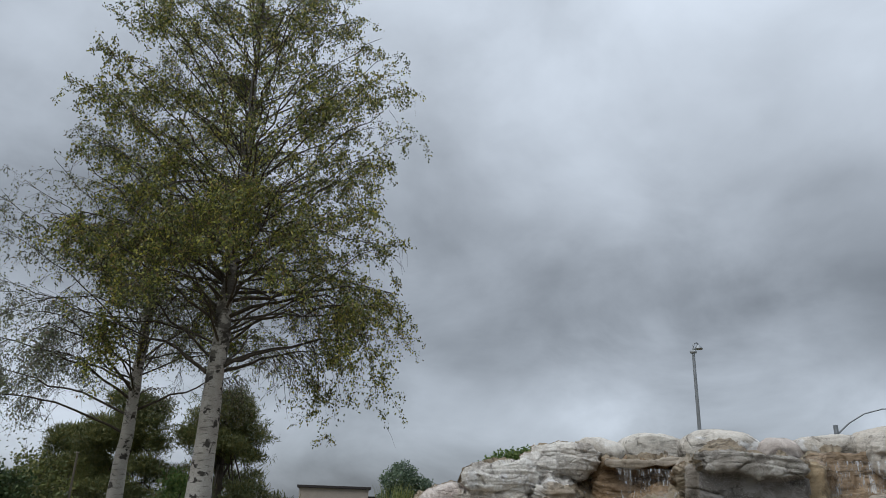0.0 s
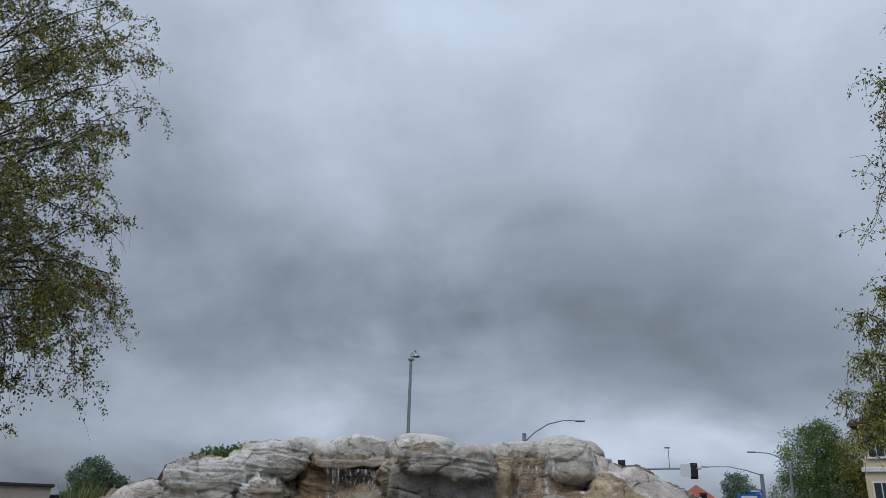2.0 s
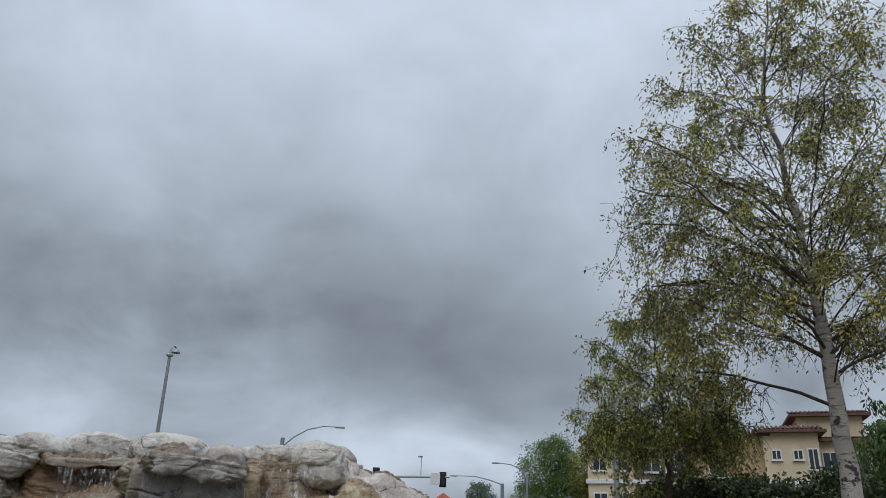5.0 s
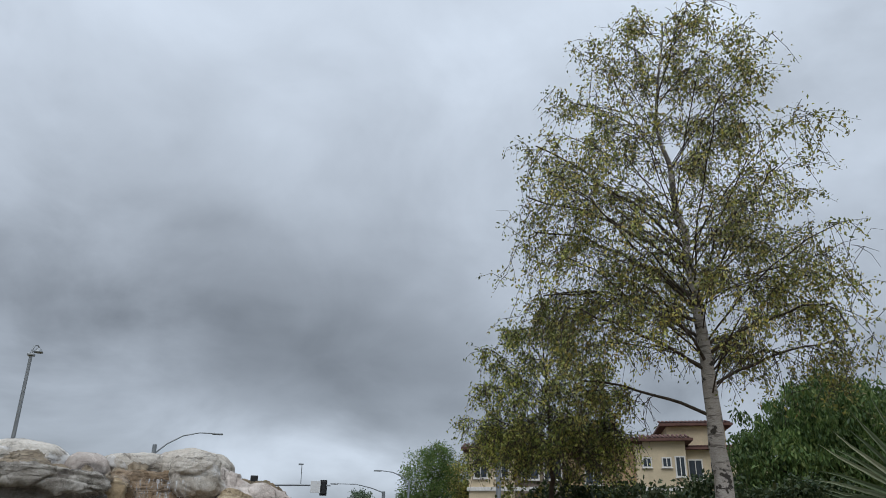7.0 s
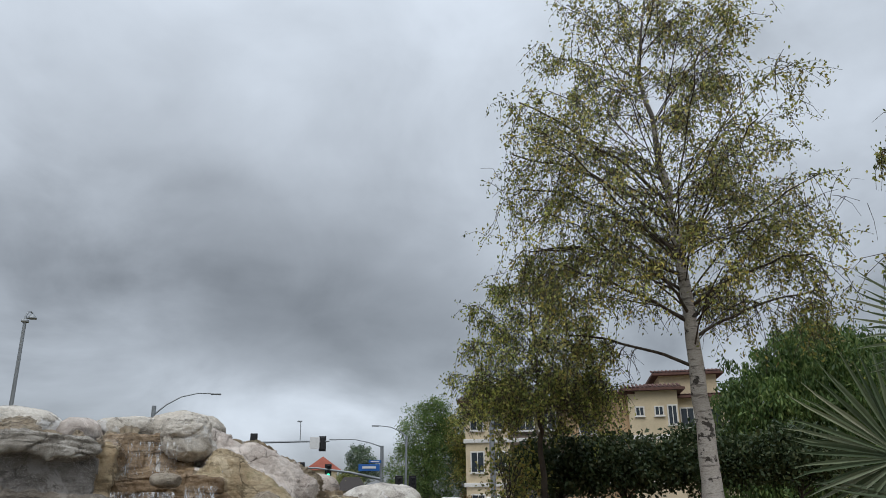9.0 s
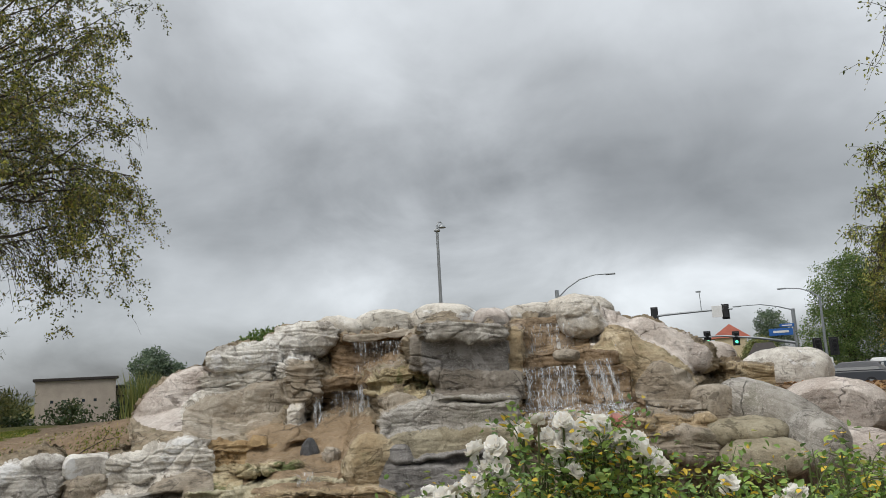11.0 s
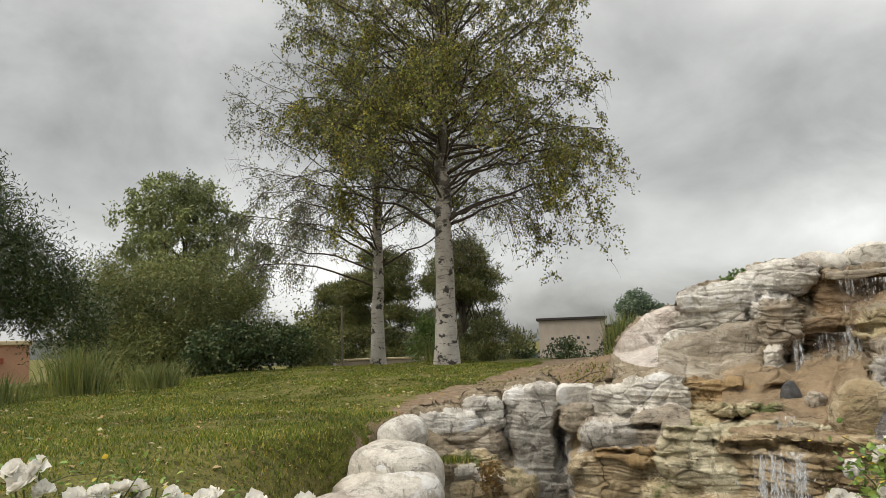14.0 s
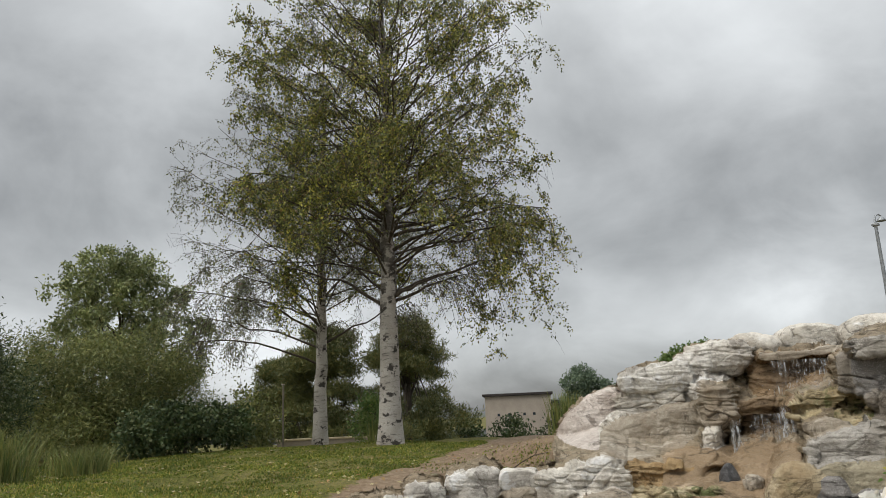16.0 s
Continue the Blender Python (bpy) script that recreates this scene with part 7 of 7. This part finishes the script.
waterfall("foaming water under the right fall", -0.51, 6.54, 1.34, 0.95, 0.1, 5, 150, 208, throw=0.12, drops=160)
waterfall("water spilling towards the basin", -0.49, 6.34, 1.25, 0.5, 0.3, 6, 90, 209, throw=0.1, drops=60, slant=0.15)
waterfall("water spilling past the upright stone", -2.60, 5.53, 0.95, 0.14, 0.18, 27, 36, 210, drops=20)
waterfall("splashing water at the lowest ledge", -2.40, 5.03, 0.76, 0.34, 0.5, 27, 170, 211, throw=0.1, drops=200, thick=0.008)


def _pool(t, b):
    b.inputs["Base Color"].default_value = (0.05, 0.045, 0.032, 1)
    n = noise_tex(t, 9, 3, 0.6)
    bump(t, b, n, 0.25, 0.03)


M_POOL = material("pool_water", _pool, 0.06, 0.5)


def sheet(label, x, y, z, w, d, yaw, seed):
    rng = np.random.RandomState(seed)
    n = 40
    V = [(0, 0, 0)] + [(math.cos(2 * math.pi * k / n) * w / 2 * (1 + 0.08 * math.sin(k * 1.9 + seed)), math.sin(2 * math.pi * k / n) * d / 2 * (1 + 0.08 * math.cos(k * 2.3)), 0) for k in range(n)]
    F = [(0, 1 + k, 1 + (k + 1) % n) for k in range(n)]
    ob = put("pool_water", mesh_of("pool_water", V, F, M_POOL, True), None, (x, y, z), (0, 0, yaw))
    return tagged(ob, label, "water", kind="structure")


sheet("dark shallow water of the basin", -1.8, 4.3, 0.03, 5.4, 3.4, 20, 1)


# ---- roses ----
M_PETAL = leaf_material("white_petal", [(0.90, 0.89, 0.85), (0.92, 0.91, 0.89), (0.90, 0.86, 0.79)], 0.35, lump_shade=0.1)
M_PINKPETAL = leaf_material("pink_petal", [(0.75, 0.36, 0.34), (0.8, 0.5, 0.46)], 0.3)
M_STEM = simple("green_stem", (0.09, 0.11, 0.04), 0.6)


def bloom_mesh(seed, mat, r=0.042, closed=0.0):
    """An open rose: three rings of cupped petals with wavy rims."""
    rng = np.random.RandomState(seed)
    V, F = [], []
    for ring, (n, lean, ln) in enumerate([(6, 0.05, 1.0), (6, 0.42, 0.9), (5, 0.85, 0.7), (4, 1.2, 0.45)]):
        for k in range(n):
            az = 2 * math.pi * (k + 0.5 * ring) / n + rng.normal() * 0.12
            tilt = lean + closed + rng.normal() * 0.3
            rad, up, side = np.array([math.cos(az), math.sin(az), 0]), np.array([0, 0, 1.0]), np.array([-math.sin(az), math.cos(az), 0])
            base = len(V)
            for i, s in enumerate((0.05, 0.4, 0.75, 1.0)):
                wdt = (0.16, 0.52, 0.62, 0.34)[i] * rng.uniform(0.9, 1.1)
                out = s * math.cos(tilt) * ln + 0.05
                hi = s * math.sin(tilt) * ln + 0.16 * s * s - 0.1 * (s ** 4) * (ring == 0)
                for c in (-1, 0, 1):
                    q = rad * out * r + side * c * wdt * r + up * (hi + 0.12 * abs(c) * s + 0.12 * rng.normal() * s) * r
                    V.append(q)
            for i in range(3):
                for c in range(2):
                    a = base + 3 * i + c
                    F.append((a, a + 1, a + 4, a + 3))
    return mesh_of("bloom", np.array(V), F, mat, True)


BLOOMS = [bloom_mesh(300 + k, M_PETAL, 0.029 + 0.004 * (k % 3)) for k in range(6)]
SMALL_BLOOMS = [bloom_mesh(320 + k, M_PETAL, 0.022 + 0.0035 * (k % 3)) for k in range(6)]
BUD = bloom_mesh(310, M_PINKPETAL, 0.028, 0.6)


def oval_leaves(name, pos, size, mat, seed, up=0.5):
    """Oval leaflets, each two faces folded at the midrib."""
    rng = np.random.RandomState(seed)
    n = len(pos)
    a = rng.normal(size=(n, 3)) * (1, 1, 0.5)
    a /= np.linalg.norm(a, axis=1, keepdims=True)
    nn = rng.normal(size=(n, 3)) * 0.6 + [0, 0, up * 2]
    b = np.cross(a, nn)
    b /= np.linalg.norm(b, axis=1, keepdims=True) + 1e-9
    c = np.cross(b, a)
    s = (size * rng.uniform(0.6, 1.2, n))[:, None]
    w = s * 0.3
    tip = pos + a * s - c * s * 0.1
    l1, l2 = pos + a * s * 0.3 + b * w + c * w * 0.3, pos + a * s * 0.68 + b * w * 0.85 + c * w * 0.25
    r1, r2 = pos + a * s * 0.3 - b * w + c * w * 0.3, pos + a * s * 0.68 - b * w * 0.85 + c * w * 0.25
    V = np.stack([pos, l1, l2, tip, r2, r1], 1).reshape(-1, 3)
    k = np.arange(n)[:, None] * 6
    F = np.concatenate([k + [0, 3, 2, 1], k + [0, 5, 4, 3]], 0)
    return mesh_of(name, V, F, mat)


def rose_bush(label, x, y, wx, wy, top, n_leaf, seed, blooms, pink=(), yaw=0.0, small=False):
    """A rose bush: arching canes from the ground, leaflets, and blooms at given places (world)."""
    rng = np.random.RandomState(seed)
    zg = gz(x, y)
    ob = thing("rose_bush", label, "rose bush", (x, y, zg), "rose bushes")
    lines, leafpos = [], []
    H = top - zg
    c, s = math.cos(radians(yaw)), math.sin(radians(yaw))

    def cane(e, r=0.005):
        b = np.array([e[0] * 0.35 + rng.normal() * 0.08, e[1] * 0.35 + rng.normal() * 0.06, -0.05])
        m = (b + e) / 2 + rng.normal(size=3) * 0.05 + [0, 0, 0.08]
        q = np.linspace(0, 1, 6)[:, None]
        pts = (1 - q) ** 2 * b + 2 * q * (1 - q) * m + q * q * e
        lines.append((pts, np.linspace(r, 0.0025, 6)))
        for _ in range(8):
            u = rng.uniform(0.62, 0.99)
            p0 = np.array([np.interp(u, q[:, 0], pts[:, j]) for j in range(3)])
            d = rng.normal(size=3) * (1, 1, 0.5) + [0, 0, 0.3]
            p1 = p0 + d / np.linalg.norm(d) * rng.uniform(0.06, 0.16)
            lines.append((np.stack([p0, (p0 + p1) / 2 + [0, 0, 0.01], p1]), np.array([0.0022, 0.0016, 0.001])))
            leafpos.append((p0, p1))
    tips = []
    for k, (bx, by, bz) in enumerate(blooms):
        for j in range(3 + (k % 2) if small else 1 + (k % 2)):
            tips.append(np.array([bx * 0.975 - x, by * 0.975 - y, bz - zg - 0.015]) + (rng.normal(size=3) * (0.026, 0.03, 0.022) if j else 0))
    n_white = len(tips)
    for bx, by, bz in pink:
        tips.append(np.array([bx - x, by - y, bz - zg - 0.012]))
    for e in tips:
        cane(e)
    for k in range(int(120 * wx * wy / 0.35)):
        a, q = rng.uniform(0, 2 * math.pi), math.sqrt(rng.uniform(0, 1))
        ex, ey = wx / 2 * q * math.cos(a), wy / 2 * q * math.sin(a)
        cane(np.array([ex * c - ey * s, ex * s + ey * c, H * rng.uniform(0.74, 1.0) * (1 - 0.1 * q)]), 0.004)
    V, F = tubes(lines, 4)
    put("cane", mesh_of("cane", V, F, M_STEM, True), ob)
    w = rng.randint(0, len(leafpos), n_leaf)
    A, B = np.array([q[0] for q in leafpos]), np.array([q[1] for q in leafpos])
    pos = A[w] + (B - A)[w] * rng.uniform(0.2, 1.1, n_leaf)[:, None] + rng.normal(size=(n_leaf, 3)) * 0.03
    put("foliage", oval_leaves("foliage", pos, 0.0225, M_ROSE_LEAF, seed), ob)
    for k, e in enumerate(tips):
        me = (SMALL_BLOOMS if small else BLOOMS)[k % 6] if k < n_white else BUD
        put("bloom", me, ob, tuple(e + [0, 0, 0.01]), (rng.uniform(5, 70), rng.uniform(-40, 40), rng.uniform(-60, 60)), "" if k < n_white else "pink rosebud")
    return ob


rose_bush("rose bush with white blooms before the falls", -0.12, 2.1, 0.95, 0.55, 1.38, 36000, 401,
          [(-0.27, 1.87, 1.42), (-0.3, 1.86, 1.385), (-0.34, 1.85, 1.35), (-0.39, 1.83, 1.31), (-0.42, 1.82, 1.26), (-0.44, 1.82, 1.3), (-0.29, 1.86, 1.29), (-0.24, 1.87, 1.29), (-0.54, 1.78, 1.19), (-0.44, 1.82, 1.18),
           (-0.11, 1.98, 1.48), (-0.06, 1.99, 1.46), (-0.09, 1.99, 1.37), (-0.03, 1.99, 1.44), (0.08, 2.0, 1.41), (0.11, 2.0, 1.38), (-0.11, 1.98, 1.43), (0.05, 2.0, 1.43), (-0.16, 1.98, 1.44)], pink=[(0.02, 1.99, 1.465)], small=True)
rose_bush("leafy rose bush with few spent blooms", 0.78, 2.1, 1.75, 0.6, 1.42, 62000, 402, [(0.3, 2.05, 1.3), (0.45, 2.03, 1.27)], small=True)
rose_bush("rose bush with white blooms before the lawn", -2.07, 0.42, 0.9, 0.5, 1.27, 10500, 403,
          [(-2.05, 0.28, 1.3), (-2.04, 0.34, 1.3), (-2.03, 0.35, 1.24), (-2.02, 0.43, 1.21), (-2.0, 0.48, 1.22), (-1.99, 0.54, 1.22), (-2.03, 0.38, 1.18)], yaw=80)
rose_bush("rose bush with a row of white blooms", -1.92, 0.9, 0.7, 0.45, 1.15, 8000, 404,
          [(-1.93, 0.71, 1.16), (-1.92, 0.75, 1.17), (-1.89, 0.81, 1.14), (-1.86, 0.88, 1.15), (-1.95, 0.67, 1.19), (-1.79, 1.01, 1.14), (-1.83, 0.94, 1.11)], yaw=70)

# ---- lawn blades, fallen leaves, twigs ----
def scatter(n, x0, x1, y0, y1, seed):
    rng = np.random.RandomState(seed)
    return rng.uniform(x0, x1, n), rng.uniform(y0, y1, n), rng


def build_grass():
    x, y, rng = scatter(560000, -17, -2.9, -3.0, 12.5, 501)
    keep = turf_amount(x, y) > rng.uniform(0.25, 0.8, len(x))
    d = np.hypot(x, y)
    keep &= (rng.uniform(0, 1, len(x)) < np.clip(6.0 / d, 0, 1) ** 0.6) & (x < -2.5 - 0 * y)
    patch = vnoise(np.stack([x * 0.8, y * 0.8, 0 * x], -1), 77) + 0.9 * vnoise(np.stack([x * 5.0, y * 5.0, 0 * x], -1), 78)
    keep &= rng.uniform(-1.3, 0.4, len(x)) < patch + 0.35
    x, y, patch = x[keep], y[keep], patch[keep]
    # thin tufts that creep onto the bare bank
    for cx, cy, rx, ry, m in ((-5.95, 7.3, 0.35, 0.3, 1500), (-6.5, 6.6, 0.4, 0.2, 260), (-5.15, 3.05, 0.2, 0.2, 500), (-4.75, 2.6, 0.2, 0.3, 700), (-7.4, 7.6, 0.6, 0.3, 400), (-5.7, 3.75, 0.25, 0.2, 300)):
        x, y = np.append(x, cx + rx * rng.normal(size=m)), np.append(y, cy + ry * rng.normal(size=m))
        patch = np.append(patch, np.zeros(m))
    n = len(x)
    z = ground_z(x, y)
    az = rng.uniform(0, 2 * np.pi, n)
    h = rng.uniform(0.012, 0.034, n) * (1 + 0.5 * patch)
    w = rng.uniform(0.004, 0.008, n) * np.clip(np.hypot(x, y) / 6, 1, 2.2)
    lean = rng.uniform(0.2, 1.0, n)
    b = np.stack([x, y, z - 0.004], -1)
    side = np.stack([-np.sin(az), np.cos(az), 0 * az], -1) * w[:, None]
    tip = b + np.stack([np.cos(az) * lean * h, np.sin(az) * lean * h, h], -1)
    V = np.stack([b - side, b + side, tip], 1).reshape(-1, 3)
    tagged(put("grass", mesh_of("grass", V, np.arange(3 * n).reshape(-1, 3), M_GRASS)), "short green and yellowing lawn grass", "grass", kind="stuff")


build_grass()


blades("moss_tuft", "bright green tuft of moss and grass on a rock ledge", "moss", -4.68, 4.0, 260, 0.07, 0.07, 0.006, M_GRASS, 76, lean=0.9)
tagged(bpy.data.objects["moss_tuft"], kind="stuff").location.z = 0.60


def litter(name, label, x, y, mat, size, seed):
    z = ground_z(x, y) + 0.012
    rng = np.random.RandomState(seed)
    n = len(x)
    pos = np.stack([x, y, z], -1)
    a = rng.normal(size=(n, 3)) * (1, 1, 0.2)
    a /= np.linalg.norm(a, axis=1, keepdims=True)
    b = np.cross(a, rng.normal(size=(n, 3)) * 0.25 + [0, 0, 1])
    b /= np.linalg.norm(b, axis=1, keepdims=True)
    s = (size * rng.uniform(0.5, 1.3, n))[:, None]
    up = np.array([0, 0, 1.0])
    V = np.stack([pos, pos + a * s * 0.45 + b * s * 0.32 + up * s * 0.12, pos + a * s, pos + a * s * 0.45 - b * s * 0.32 + up * s * 0.12], 1).reshape(-1, 3)
    tagged(put(name, mesh_of(name, V, np.arange(4 * n).reshape(-1, 4), mat)), label, "leaves", kind="stuff")


M_DRYLEAF = leaf_material("dry_leaf", [(0.26, 0.13, 0.055), (0.36, 0.19, 0.075), (0.19, 0.095, 0.045), (0.44, 0.28, 0.13), (0.30, 0.17, 0.08)], 0.15)
M_PALELEAF = leaf_material("pale_dry_leaf", [(0.34, 0.29, 0.14), (0.42, 0.38, 0.24), (0.3, 0.2, 0.09)], 0.15)
lx, ly, _r = scatter(17000, 1.4, 8.5, 6.6, 13.0, 502)
litter("leaf_litter", "brown dry leaves covering the bed", lx, ly, M_DRYLEAF, 0.07, 503)
lx, ly, _r = scatter(2600, -15, -3.2, 0.3, 11.5, 504)
litter("fallen_leaves", "pale fallen birch leaves on the lawn", lx, ly, M_PALELEAF, 0.055, 505)

def pebbles():
    """Clods and small stones strewn over the bare bank."""
    x, y, rng = scatter(520, -9.0, -4.6, 2.2, 9.5, 520)
    keep = turf_amount(x, y) < 0.4
    x, y = x[keep], y[keep]
    v, f = unit_sphere(1)
    n = len(x)
    size = 0.004 + 0.026 * rng.uniform(0, 1, n) ** 4
    pos = np.stack([x, y, ground_z(x, y) + size * 0.2], -1)
    V = pos[:, None] + v[None] * size[:, None, None] * rng.uniform(0.6, 1.3, (n, len(v), 1)) * np.array([1, 1, 0.7])
    F = (f[None] + (np.arange(n) * len(v))[:, None, None]).reshape(-1, 3)
    tagged(put("clod", mesh_of("clod", V.reshape(-1, 3), F, M_CLOD)), "small clods and stones on the bare bank", "stones", kind="stuff")


M_CLOD = simple("earth_clod", (0.29, 0.215, 0.15), 0.95, vary=0.35, scale=3.0)
pebbles()
lx, ly, _r = scatter(380, -8.5, -4.4, 2.0, 8.5, 506)
litter("dry_litter", "scattered dry leaves on the soil bank", lx, ly, M_DRYLEAF, 0.045, 507)
stick = thing("stick", "short weathered branch stub on the soil bank", "branch", (-5.62, 4.55, gz(-5.62, 4.55)))
V, F = tubes([(np.array([[0, 0, -0.03], [0.02, 0.02, 0.06], [0.05, 0.03, 0.12], [0.04, 0.05, 0.17]]), np.array([0.02, 0.016, 0.013, 0.016]))], 8)
put("wood", mesh_of("wood", V, F, simple("bleached_wood", (0.32, 0.22, 0.14), 0.85), True), stick)
twig = thing("twig", "thin bare twig standing on the soil bank", "branch", (-6.2, 7.1, gz(-6.2, 7.1)))
V, F = tubes([(np.array([[0, 0, -0.02], [0.12, 0.08, 0.08], [0.26, 0.2, 0.17], [0.42, 0.3, 0.2]]), np.array([0.008, 0.007, 0.005, 0.003])), (np.array([[0.26, 0.2, 0.17], [0.3, 0.24, 0.27]]), np.array([0.004, 0.002]))], 5)
put("wood", mesh_of("wood", V, F, M_BARK, True), twig)
hx, hy, _r = scatter(420, -0.5, 0.5, -0.5, 0.5, 530)
hz = _r.uniform(0, 1, 420)
pile = np.stack([-4.47 + 0.16 * hx + 0.1 * (hz - 0.5), 4.2 + 0.2 * hy - 0.1 * (hz - 0.5), 0.30 + 0.3 * hz], -1)
tagged(put("leaf_heap", leaves_mesh("leaf_heap", pile, 0.038, M_BROWN_LEAF, 0.6, 0.0, 531)), "heap of dry brown leaves caught in the rock wall", "leaves", kind="stuff")
